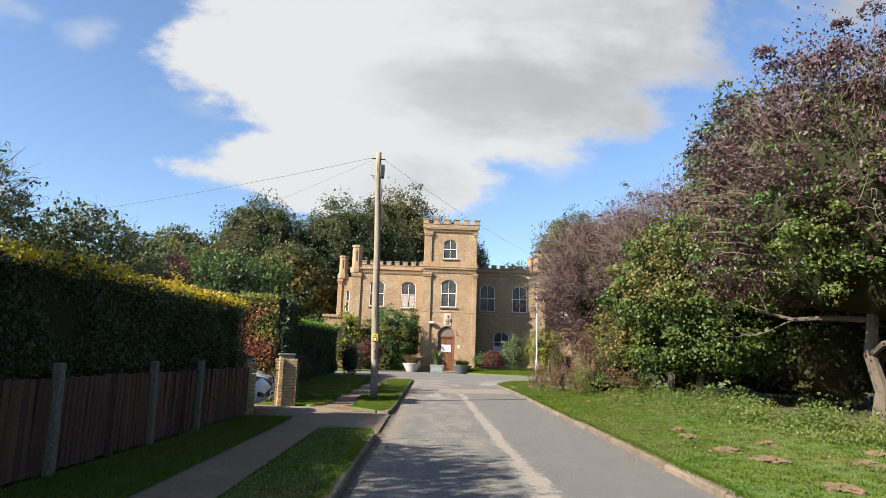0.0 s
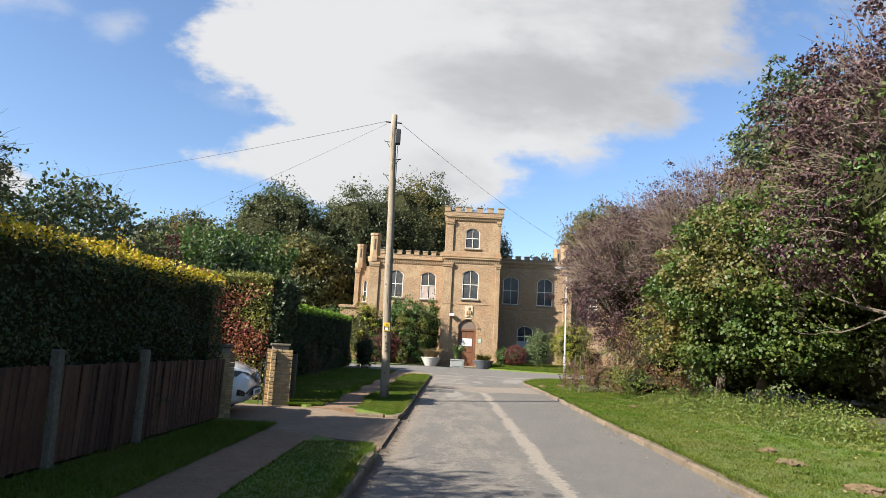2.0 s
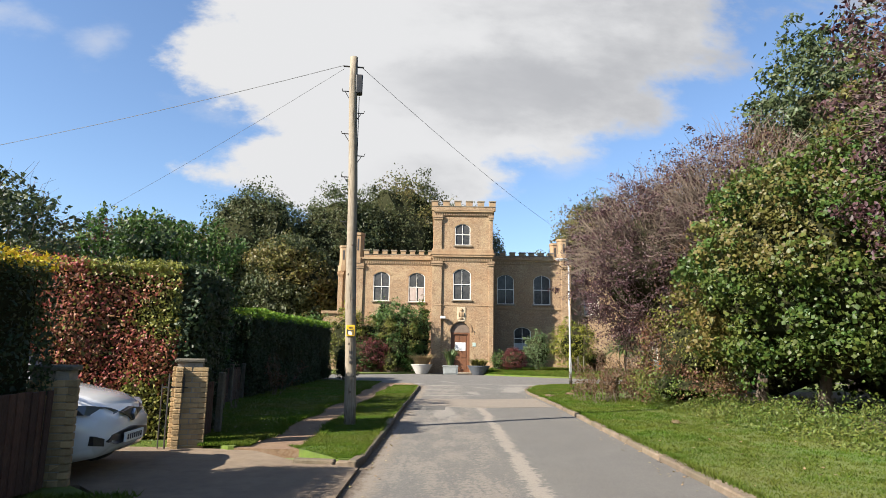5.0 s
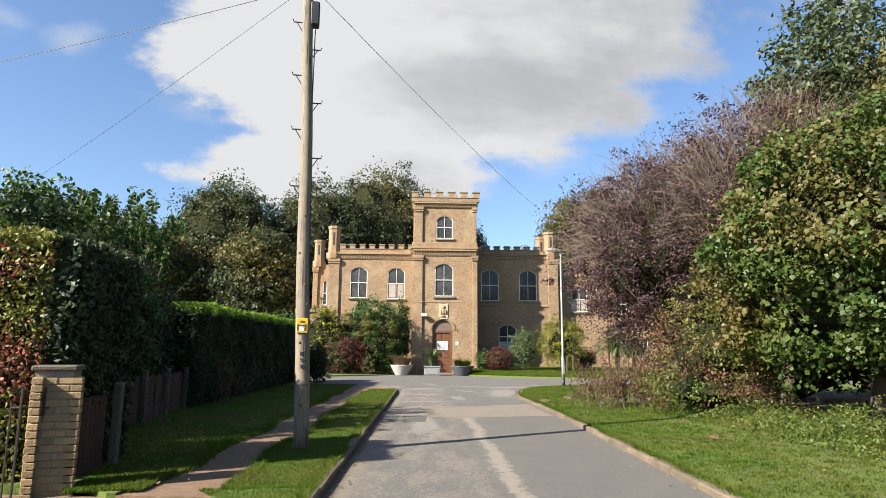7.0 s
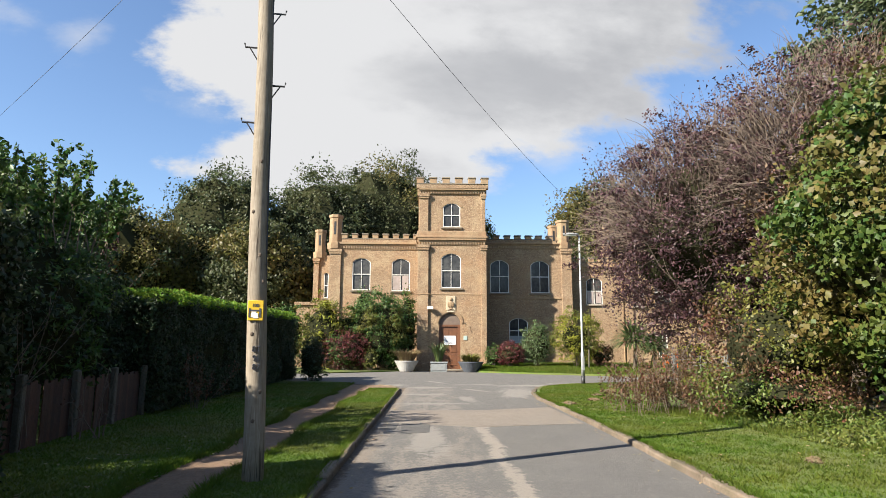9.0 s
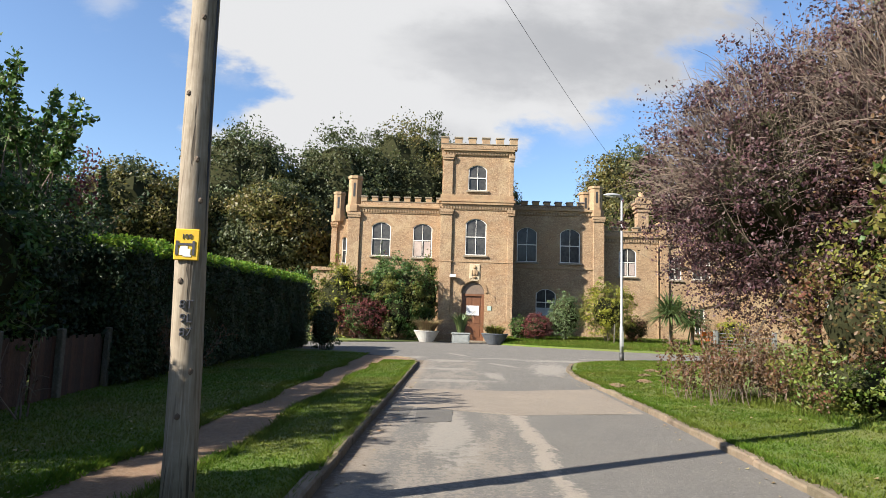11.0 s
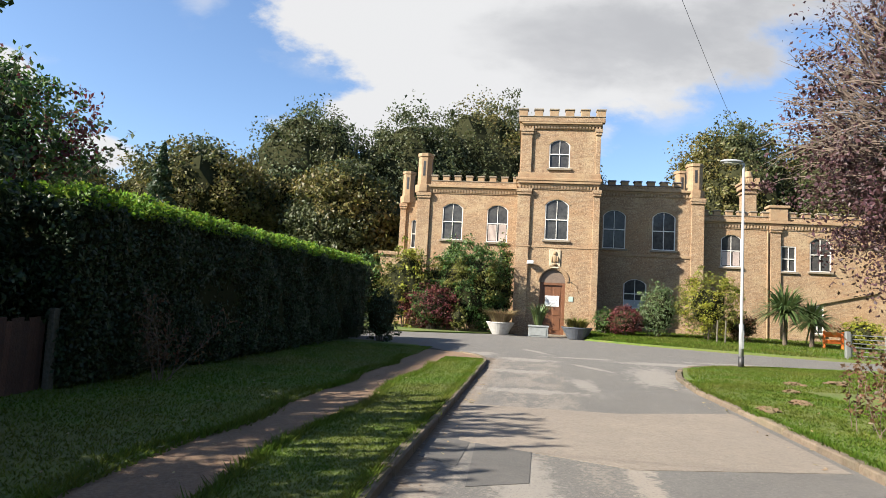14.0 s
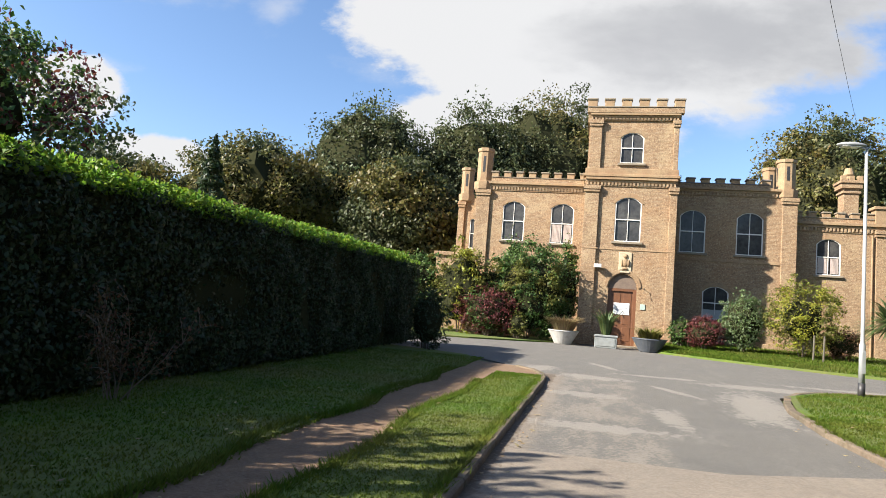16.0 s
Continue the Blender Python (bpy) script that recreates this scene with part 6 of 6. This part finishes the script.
            b2.faces.new([b2.verts.new(v.co + Vector((0, -sgn * 0.02, 0))) for v in vs][::-1])
        local("side_window", b2, "headlight", label="dark side glass")
    b2 = bmesh.new()
    vs = [b2.verts.new(p) for p in ((-1.1, -0.68, 1.045), (-1.1, 0.68, 1.045), (-1.72, 0.54, 1.47), (-1.72, -0.54, 1.47))]
    b2.faces.new(vs)
    b2.faces.new([b2.verts.new(v.co + Vector((0, 0, -0.01))) for v in vs][::-1])
    local("windscreen", b2, "headlight", label="dark windscreen")
    pl = local("number_plate", boxes((0.035, 0.06, -0.26, 0.26, 0.36, 0.47), bevel=0.004), "plate", label="white front number plate")
    local("plate_text", boxes(*[(0.0605, 0.0625, -0.215 + i * 0.062, -0.175 + i * 0.062, 0.385, 0.445) for i in range(7)]), "ink", pl)
    for d in (0.72, 3.25):
        for sgn in (1, -1):
            b2 = bmesh.new()
            tube(b2, [(-d, sgn * 0.70, 0.30), (-d, sgn * 0.72, 0.30), (-d, sgn * 0.86, 0.30), (-d, sgn * 0.88, 0.30)], [0.26, 0.30, 0.30, 0.27], 24)
            wh = local("wheel", b2, "rubber", smooth=False)
            b2 = bmesh.new()
            tube(b2, [(-d, sgn * 0.86, 0.30), (-d, sgn * 0.888, 0.30)], [0.2, 0.18], 16)
            local("rim", b2, "alloy", wh)


car(-2.80, 12.55, -4)

# ---- hedges on the near side ----
hedge("hedge", ((fl(-5) - 0.74, -5.0), (fl(11.4) - 0.74, 11.5)), 1.1, 2.0, "hedge_gold", "gold_tip", "tall clipped hedge with golden sunlit tips, behind the fence", 78000, 0.055, 31, 0.08, 30000, 0.12, 0.05, second="hedge_dark", share=0.7, height2=2.18, crest=0.13)
hedge("hedge", ((-5.9, 15.6), (-2.98, 15.78)), 1.75, 2.7, "beech_red", "beech_green", "clipped beech hedge of copper and green leaves", 46000, 0.06, 32, 0.06, 3000, 0.10, 0.06, second="beech_green", pick=lambda P: ((P[:, 0] + 0.5 * np.sin(P[:, 2] * 4) + 0.12 * RNG.normal(size=len(P)) > -3.15) & (P[:, 2] + 0.15 * RNG.normal(size=len(P)) > 1.55)) | ((P[:, 2] + 0.12 * RNG.normal(size=len(P)) > 2.5) & (P[:, 0] > -4.3)) | ((P[:, 2] + 0.1 * RNG.normal(size=len(P)) < 0.95) & (P[:, 0] > -3.7)) | (RNG.uniform(size=len(P)) < 0.1))
# added dark layer; its colour stands for shade on the beech hedge's end face
hedge("hedge", ((-2.86, 14.95), (-2.78, 16.9)), 0.42, 2.68, "hedge_dark", "hedge_gold", "dark green leaf layer added to darken the shaded end of the beech hedge", 9000, 0.08, 38, 0.06, 500, 0.08, 0.07)
# both cypress hedges get a crest of leaves coloured as if sunlit
hedge("hedge", ((-3.845, 24.3), (-2.0, 39.6)), 1.4, 2.47, "hedge_dark", "hedge_lit_crest", "long clipped dark cypress hedge, its green tips coloured bright as sunlit", 92000, 0.075, 33, 0.06, 36000, 0.2, 0.085, sparse_low=0.08, height2=2.78, crest=0.21)
hedge("hedge", ((-2.4, 40.0), (-1.9, 42.6)), 1.3, 2.9, "hedge_dark", "hedge_lit_crest", "short dark cypress hedge beyond a narrow gap", 9000, 0.08, 34, 0.06, 1500, 0.08, 0.075)
bush("shrub", (-0.35, 38.4, 0.0), (0.62, 0.6, 0.98), "hedge_dark", "rounded dark shrub at the end of the hedge", 4200, 0.075, 35, 30, 0.2)
bush("shrub", (-4.75, 21.5, 0.08), (1.4, 1.9, 1.95), "laurel", "tall dark evergreen shrub above a broken fence", 16000, 0.12, 36, 80, 0.4, "hedge_dark", 0.5, narrow=0.4)
bush("shrub", (-4.55, 23.4, 0.08), (1.05, 1.5, 1.65), "hedge_dark", "dark overgrown cypress at the start of the clipped hedge", 12000, 0.09, 39, 60, 0.3)
bush("shrub", (-4.75, 18.4, 0.08), (1.35, 1.7, 1.95), "hedge_dark", "dark overgrown shrub beside the clipped hedge", 14000, 0.1, 37, 50, 0.35)


def sprigs(name, at, n, high, spread, material, label, leaf=0.05, seed=1, stem_mat="twig", per=26, r0=0.012, kids=3):
    """Thin upright shoots with a few leaves along them."""
    ob = thing(name, at, label, "shrub")
    rng = np.random.default_rng(seed)
    bm = bmesh.new()
    pts = []
    for i in range(n):
        b = Vector(at) + Vector((*np.clip(rng.normal(size=2), -1.3, 1.3) * spread * 0.35, -0.05))
        d = Vector((rng.normal() * 0.22, rng.normal() * 0.22, 1)).normalized()
        h = high * rng.uniform(0.55, 1.05)
        q = [b]
        for j in range(5):
            d = (d + Vector(rng.normal(size=3)) * 0.08).normalized()
            q.append(q[-1] + d * h / 5)
        tube(bm, q, [r0 * (1 - 0.16 * j) for j in range(6)], 4, cap=False)
        for j in range(kids):
            s = q[2 + j % 4]
            e = s + (d + Vector(rng.normal(size=3)) * 0.6).normalized() * h * rng.uniform(0.15, 0.3)
            tube(bm, [s, s.lerp(e, 0.5) + Vector((0, 0, 0.02)), e], [r0 * 0.5, r0 * 0.35, r0 * 0.2], 3, cap=False)
            for f in rng.uniform(0.2, 1, per // 4):
                pts.append(s.lerp(e, float(f)) + Vector(rng.normal(size=3)) * 0.03)
        for f in rng.uniform(1.5, 5, per):
            k = min(4, int(f))
            pts.append(q[k].lerp(q[k + 1], float(f - k)) + Vector(rng.normal(size=3)) * 0.035)
    part("shoot_cluster", bm, stem_mat, ob)["kind"] = "stuff"
    if pts:
        leaves("leaves", np.array([tuple(p) for p in pts]), leaf, material, ob, base=at)
    return ob


sprigs("shoots", (-4.8, 21.4, 3.1), 60, 1.75, 2.5, "laurel", "upright leafy shoots on top of the evergreen shrub", 0.10, 41, per=80)
sprigs("shoots", (-4.1, 18.9, 0.3), 26, 2.4, 1.6, "hedge_dark", "bare upright stems of an overgrown shrub", 0.06, 42, per=10)
sprigs("shoots", (-5.9, 24.6, 2.2), 34, 3.3, 2.6, "hedge_dark", "arching dark-leaved shoots above the hedge", 0.11, 43, per=44, r0=0.008)
sprigs("shoots", (-7.2, 27.6, 3.4), 18, 3.0, 2.4, "red_shrub", "tall arching shoots with sparse red leaves behind the hedge", 0.10, 48, per=36, r0=0.008)
sprigs("shoots", (-4.9, 18.9, 2.9), 40, 1.7, 2.0, "laurel", "upright leafy shoots on top of the overgrown shrub", 0.105, 46, per=60)
sprigs("shoots", (-4.05, 9.6, 2.15), 1, 0.75, 0.05, "gold_tip", "single yellow-leaved shoot standing above the hedge", 0.07, 47, per=40)
sprigs("sapling", (-2.5, 25.6, 0.08), 9, 1.2, 0.3, "rust", "small half-bare sapling in front of the hedge", 0.05, 44, "twig", 34, 0.010, 9)
sprigs("sapling", (-3.1, 20.6, 0.08), 6, 1.1, 0.4, "rust", "small bare shrub beside the broken fence", 0.04, 45, "twig", 5, 0.014, 6)

# ---- trees and shrubs on the right ----
tree("tree", (11.5, 18.8, 0.05), 6.6, (3.15, 3.1, 3.2), 2.8, "maple", "dense green field maple turning yellow at the top", 68000, 0.112, 150, 0.62, 0.16, 51, 0.85, -0.8, "oak_gold", 0.26, core=0.74, narrow=0.85)
tree("tree", (14.4, 17.2, 0.05), 9.6, (3.3, 3.0, 4.2), 4.2, "maple", "tall green field maple with yellowing leaves", 62000, 0.098, 130, 0.65, 0.18, 52, 0.85, -0.6, "oak_gold", 0.28, core=0.7, narrow=0.85)
tree("tree", (12.0, 11.8, 0.05), 10.2, (4.1, 3.7, 4.6), 4.4, "plum", "purple-leaved plum tree with bare twigs", 58000, 0.105, 170, 0.55, 0.2, 53, 0.84, -0.6, "maple", 0.07, twigs=1300, core=0.62)
tree("tree", (11.6, 26.0, 0.05), 8.2, (3.9, 3.5, 3.5), 4.0, "plum", "purple-leaved plum tree leaning over the lawn, many bare twigs", 72000, 0.082, 230, 0.5, 0.2, 54, 0.84, -0.95, "plum", 0.03, twigs=3000, core=0.62)
tree("tree", (12.9, 23.4, 0.05), 9.2, (3.2, 3.0, 4.1), 4.6, "plum", "tall plum tree of brown twigs with few purple leaves", 34000, 0.095, 200, 0.5, 0.18, 50, 0.84, -0.95, "rust", 0.3, twigs=3000, core=0.6)
tree("tree", (12.3, 5.4, 0.05), 7.5, (3.4, 3.4, 3.4), 3.4, "maple", "dense green maple at the wood's edge", 14000, 0.18, 110, 0.7, 0.18, 55, 0.85, -0.9, core=0.72, narrow=0.85)
tree("tree", (15.0, -1.5, 0.05), 9.0, (4.0, 4.0, 4.0), 4.0, "oak", "green tree at the wood's edge", 9000, 0.22, 90, 0.9, 0.2, 56, 0.85, -0.9, core=0.7)
tree("tree", (23.2, 31.2, 0.05), 17.8, (4.3, 4.3, 6.7), 8.2, "ash", "tall grey-green ash tree behind the plums", 24000, 0.26, 170, 1.0, 0.32, 57, 0.75, -0.8, core=0.55)
tree("tree", (20.5, 20.0, 0.05), 14.0, (4.5, 4.5, 5.5), 6.5, "oak", "tall green tree in the wood", 16000, 0.28, 120, 1.1, 0.3, 58, 0.8, -0.8, core=0.65)
tree("tree", (18.5, 9.0, 0.05), 13.0, (4.5, 4.5, 5.5), 6.0, "plum", "tall purple-brown tree in the wood", 14000, 0.22, 120, 1.0, 0.28, 59, 0.8, -0.8, "oak", 0.3, twigs=500, core=0.6)
bush("shrub", (9.6, 22.0, 0.08), (1.5, 1.7, 1.55), "hazel", "loose yellow-green hazel shrub under the plum", 5600, 0.085, 61, 60, 0.4, "rust", 0.35, core=0.5)
bush("shrub", (9.2, 21.4, 0.08), (1.5, 1.9, 0.55), "rust", "low rusty bramble growth under the hazel", 6000, 0.07, 68, 70, 0.3, "bramble", 0.35, core=0.6)
sprigs("shrub", (7.9, 23.6, 0.08), 70, 1.15, 1.9, "rust", "low rusty half-bare shrub on the lawn's edge", 0.06, 66, "twig", 34, 0.007, 4)
sprigs("shrub", (9.0, 24.6, 0.08), 50, 1.5, 2.2, "rust", "low rusty half-bare shrub on the lawn's edge", 0.06, 67, "twig", 34, 0.008, 4)
ur = np.random.default_rng(62)
for mtl, n_, top, lb in (("bramble", 34000, 0.68, "nettles and bramble growing at the wood's edge"), ("weed", 26000, 0.56, "tall pale grass and weeds at the wood's edge")):
    yy = ur.uniform(1.0, 23.5, n_)
    xx = np.interp(yy, [0, 8, 14, 20, 24], [7.2, 7.2, 7.4, 8.0, 8.4]) + 2.6 * ur.uniform(0, 1, n_) ** 1.2
    lump = 0.5 + 0.5 * np.sin(xx * 2.3 + 1.7 * np.sin(yy * 0.9)) * np.cos(yy * 1.9 + np.sin(xx * 3.1)) + 0.25 * np.sin(yy * 5.3 + xx * 4.0)
    rise = np.clip((xx - np.interp(yy, [0, 8, 14, 20, 24], [7.1, 7.1, 7.3, 7.9, 8.3])) / 1.0, 0.06, 1)
    zz = VERGE_Z + top * rise * np.clip(lump, 0.12, 1.2) * ur.uniform(0.05, 1.0, n_) ** 0.7
    tagged(leaves("undergrowth", np.column_stack([xx, yy, zz]), 0.07, mtl, None, np.tile((-0.3, -0.1, 0.5), (n_, 1)), narrow=0.5 if mtl == "bramble" else 0.22, droop=0.2 if mtl == "bramble" else -0.8), lb, "undergrowth", "", "stuff")
for k, (x, y, h) in enumerate([(26, 4, 13), (27, 12, 14), (28, 20, 15), (29, 28, 14), (24, -4, 12), (30, 36, 12), (36, 42, 11)]):
    tree("tree", (x, y, 0.05), h, (4.8, 4.8, h * 0.42), h * 0.5, "oak", "green tree deep in the wood", 5500, 0.4, 110, 1.2, 0.3, 130 + k, 0.8, -0.95, core=0.8, depth=2, group="wood")
slab("woodland_floor", [(9.6, -20), (30, -20), (30, 30), (12, 29), (9.6, 23), (9.2, 12)], 0.0, 0.10, "litter", "dark leaf litter under the trees", "ground")

# ---- trees behind hedges and house ----
tree("tree", (-12.0, 26.0, 0), 7.0, (3.2, 3.2, 2.8), 4.0, "ash", "grey-green garden tree behind the hedges", 9000, 0.2, 90, 0.7, 0.2, 71, 0.7, -0.7, twigs=300)
tree("tree", (-15.0, 20.5, 0), 8.6, (3.2, 3.2, 3.2), 4.4, "ash", "sparse garden tree with bare twig ends", 7500, 0.17, 80, 0.6, 0.2, 73, 0.75, -0.7, twigs=900)
# never in view; added to throw shade over the hedge top and road
tree("tree", (-9.4, 2.7, 0), 6.7, (2.4, 3.3, 2.6), 3.8, "ash", "unseen garden tree added to shade the tall hedge", 15000, 0.16, 110, 0.6, 0.16, 76, 0.75, -0.8, core=0.5)
tree("tree", (-10.5, 33.0, 0), 7.0, (2.6, 2.6, 2.6), 3.4, "hazel", "green garden tree behind the cypress hedge", 7000, 0.16, 80, 0.55, 0.15, 74, 0.75, -0.8, "ash", 0.5)
tree("tree", (-7.4, 27.8, 0), 5.9, (1.9, 2.4, 1.8), 3.2, "laurel", "small tree of green and red leaves behind the cypress hedge", 9000, 0.11, 70, 0.4, 0.1, 75, 0.75, -0.8, "red_shrub", 0.42, core=0.5)
for k, (x, y, h, rx, rz, a, b, sh) in enumerate([
    (-17.5, 66, 13.2, 6.0, 5.2, "oak_gold", "oak", 0.3), (-27, 62, 10.8, 6.0, 4.6, "oak", "oak_gold", 0.4), (-10.5, 74, 19.2, 6.0, 8.5, "oak", "ash", 0.3), (-1.5, 78, 20.5, 6.2, 8.5, "oak", "ash", 0.3),
    (6.2, 82, 23.6, 7.0, 9.5, "oak", "oak_gold", 0.3), (14.0, 84, 20.0, 5.4, 8.0, "oak", "oak_gold", 0.2), (29.5, 76, 20.6, 6.0, 8.5, "oak_gold", "oak", 0.5), (38, 74, 20.0, 6.0, 8.0, "oak", "oak_gold", 0.4), (48, 70, 17, 7, 7, "oak", "oak_gold", 0.3), (22.5, 80, 13.5, 4.0, 5.0, "oak", "oak_gold", 0.3),
    (-6.0, 66, 12.5, 4.5, 5.5, "oak", "oak_gold", 0.3), (-37, 66, 10.5, 7, 4.8, "oak", "oak_gold", 0.3), (-47, 55, 9.5, 7, 4.4, "oak", "ash", 0.3)]):
    tree("tree", (x, y, 0), h, (rx, rx, rz), h * 0.52, a, "large broadleaved tree rising behind the house and gardens", 34000 if -30 < x < 42 else 10000, 0.29, 190, 1.25, 0.4, 80 + k, 0.82, -0.85, b, sh, core=0.8, depth=2, group="trees behind the house", rough=0.1)
bm = bmesh.new()
fir = thing("fir_tree", (-14.5, 52, 0), "dark pointed fir tree in the distance", "tree")
part("trunk", tube(bmesh.new(), [(-14.5, 52, -0.1), (-14.5, 52, 9.6)], [0.2, 0.03], 8), "bark", fir)
rr = np.random.default_rng(5)
hh = 10.0 - 8.0 * rr.uniform(0, 1, 5000) ** 0.6
aa = rr.uniform(0, 6.283, 5000)
ra = (10.0 - hh) * 0.3 * (0.5 + 0.5 * np.abs(np.sin(hh * 4.0))) * rr.uniform(0.3, 1, 5000) ** 0.5
leaves("crown", np.column_stack([-14.5 + ra * np.cos(aa), 52 + ra * np.sin(aa), hh - ra * 0.3]), 0.26, "hedge_dark", fir, base=(-14.5, 52, 0))

for k in range(7):
    bush("shrub", (15.2 + (k % 2) * 1.4, 0.5 + k * 4.2, 0.06), (2.4, 2.6, 1.9), "oak", "dark undergrowth shrub inside the wood", 3600, 0.2, 150 + k, 50, 0.6, core=0.85)

# ---- fallen leaves ----
fr = np.random.default_rng(23)
sp = []
for n_, fx0, fx1, ya, yb, zz in ((260, 0.2, 4.5, 4, 31, VERGE_Z + 0.03), (120, -0.35, -0.02, 4, 30, 0.012)):
    yy = fr.uniform(ya, yb, n_)
    sp.append(np.column_stack([np.array([kr(v) for v in yy]) + fr.uniform(fx0, fx1, n_), yy, np.full(n_, zz)]))
yy = fr.uniform(14.5, 33, 160)
sp.append(np.column_stack([np.array([left(v) for v in yy]) + fr.uniform(-1.5, 1.0, 160), yy, np.full(160, VERGE_Z + 0.03)]))
yy = fr.uniform(3, 33, 160)
sp.append(np.column_stack([np.array([kl(v) for v in yy]) + fr.uniform(0.02, 0.3, 160), yy, np.full(160, 0.012)]))
fallen = leaves("fallen_leaves", np.concatenate(sp), 0.055, "dry", None, np.tile((0, 0, 3.0), (sum(len(q) for q in sp), 1)), droop=0)
tagged(fallen, "scattered dry yellow-brown fallen leaves", "leaves", "", "stuff")

# ---- grass blades, nearest lawns ----
g = np.random.default_rng(17)


def strip(n, fa, fb, y0, y1, power=1.0):
    yy = y0 + (y1 - y0) * g.uniform(0, 1, n) ** power
    f = g.uniform(0, 1, n)
    xa, xb = np.array([fa(v) for v in yy]), np.array([fb(v) for v in yy])
    return np.column_stack([xa + (xb - xa) * f, yy])


blades("grass", strip(26000, lambda y: right(y) - 0.03, lambda y: kl(y) - 0.12, 1.5, 9.3), VERGE_Z - 0.01, "short mown grass blades on the strip", 0.026, wide=1.3, lean=0.9)
blades("grass", strip(70000, lambda y: right(y) + 0.0, lambda y: kl(y) - 0.12, 14.2, 33.2, 1.3), VERGE_Z - 0.01, "short mown grass blades on the strip", 0.026, wide=1.3, lean=0.9)
blades("grass", strip(26000, lambda y: fl(y) + 0.05, lambda y: left(y) + 0.03, 1.5, 11.0), VERGE_Z - 0.01, "longer shaded grass at the foot of the fence", 0.06, lean=0.9)
blades("grass", strip(90000, lambda y: max(-3.9 + 0.11 * (y - 20), -3.6), lambda y: left(y) + 0.1, 15.2, 37.0, 1.3), VERGE_Z - 0.01, "shaded grass before the hedge", 0.034, wide=1.4, lean=0.9)
blades("grass", strip(150000, lambda y: kr(y) + 0.14, lambda y: 9.0, 3.0, 30.0, 1.2), VERGE_Z - 0.01, "sunlit mown grass blades on the lawn", 0.026, wide=1.4, lean=1.0)
cl = strip(1500, lambda y: kr(y) + 0.3, lambda y: 9.0, 3.0, 30.0, 1.1)
blades("grass", np.repeat(cl, 26, 0) + g.normal(size=(39000, 2)) * 0.055, VERGE_Z - 0.01, "longer tufts scattered over the lawn", 0.05, lean=1.2, wide=1.3)
blades("grass", strip(40000, lambda y: kr(y) + 0.14, lambda y: kr(y) + 2.0, 4.0, 22.0, 1.0), VERGE_Z - 0.01, "grass growing over the kerb's edge", 0.03, lean=1.0)
blades("grass", strip(36000, lambda y: np.interp(y, [29, 31.2, 33.4, 35.0, 36.0], [kr(29) + 0.2, 7.6, 8.45, 9.9, 12.3]), lambda y: 15.0, 29.0, 35.9), VERGE_Z - 0.01, "sunlit mown grass blades round the lamp", 0.045, wide=1.7)
fb = g.uniform(0.03, 1, 40000)
ib = g.uniform(0, 5.0, 40000)
fr_, bk_ = np.array(FRONT), np.array([tuple(q)[:2] for q in BACK])
pa = np.column_stack([np.interp(ib, range(7), fr_[:, k]) for k in (0, 1)])
pb = np.column_stack([np.interp(ib, range(7), bk_[:, k]) for k in (0, 1)])
blades("grass", pa + (pb - pa) * fb[:, None], 0.08 + 0.42 * fb, "rough grass on the bank before the house", 0.11, wide=2.6)
blades("grass", strip(5000, lambda y: -0.35 - (y - 13.0) * 0.6, lambda y: kl(y) - 0.15, 13.02, 14.3), VERGE_Z - 0.01, "short mown grass blades on the strip", 0.026, wide=1.3, lean=0.9)
blades("grass", strip(9000, lambda y: -2.4, lambda y: left(y) + 0.1, 14.3, 15.3), VERGE_Z - 0.01, "shaded grass beside the gate pier", 0.045)
blades("grass", strip(20000, lambda y: 7.9, lambda y: 9.6, 4.0, 24.0), VERGE_Z - 0.01, "long rough grass at the wood's edge", 0.13)
ye = g.uniform(14.3, 33.0, 9000)
blades("grass", np.column_stack([np.array([left(v) + 0.12 * math.sin(v * 1.7) for v in ye]) + g.normal(size=9000) * 0.045, ye]), VERGE_Z - 0.02, "ragged grass along the footpath's edge", 0.075, lean=0.9)
ye = g.uniform(14.3, 31.0, 9000)
blades("grass", np.column_stack([np.array([right(v) + 0.08 * math.sin(v * 1.3 + 1) for v in ye]) + g.normal(size=9000) * 0.045, ye]), VERGE_Z - 0.02, "ragged grass along the footpath's edge", 0.075, lean=0.9)
ye = g.uniform(2.0, 32.0, 14000)
blades("grass", np.column_stack([np.array([kl(v) - 0.12 for v in ye]) + g.normal(size=14000) * 0.03, ye])[(ye < 8.8) | (ye > 13.2)], VERGE_Z - 0.02, "ragged grass hanging over the kerb", 0.07, lean=1.0)
ye = g.uniform(3.0, 30.0, 16000)
blades("grass", np.column_stack([np.array([kr(v) + 0.16 for v in ye]) + g.normal(size=16000) * 0.04, ye]), VERGE_Z - 0.02, "ragged grass hanging over the kerb", 0.06, lean=1.0)
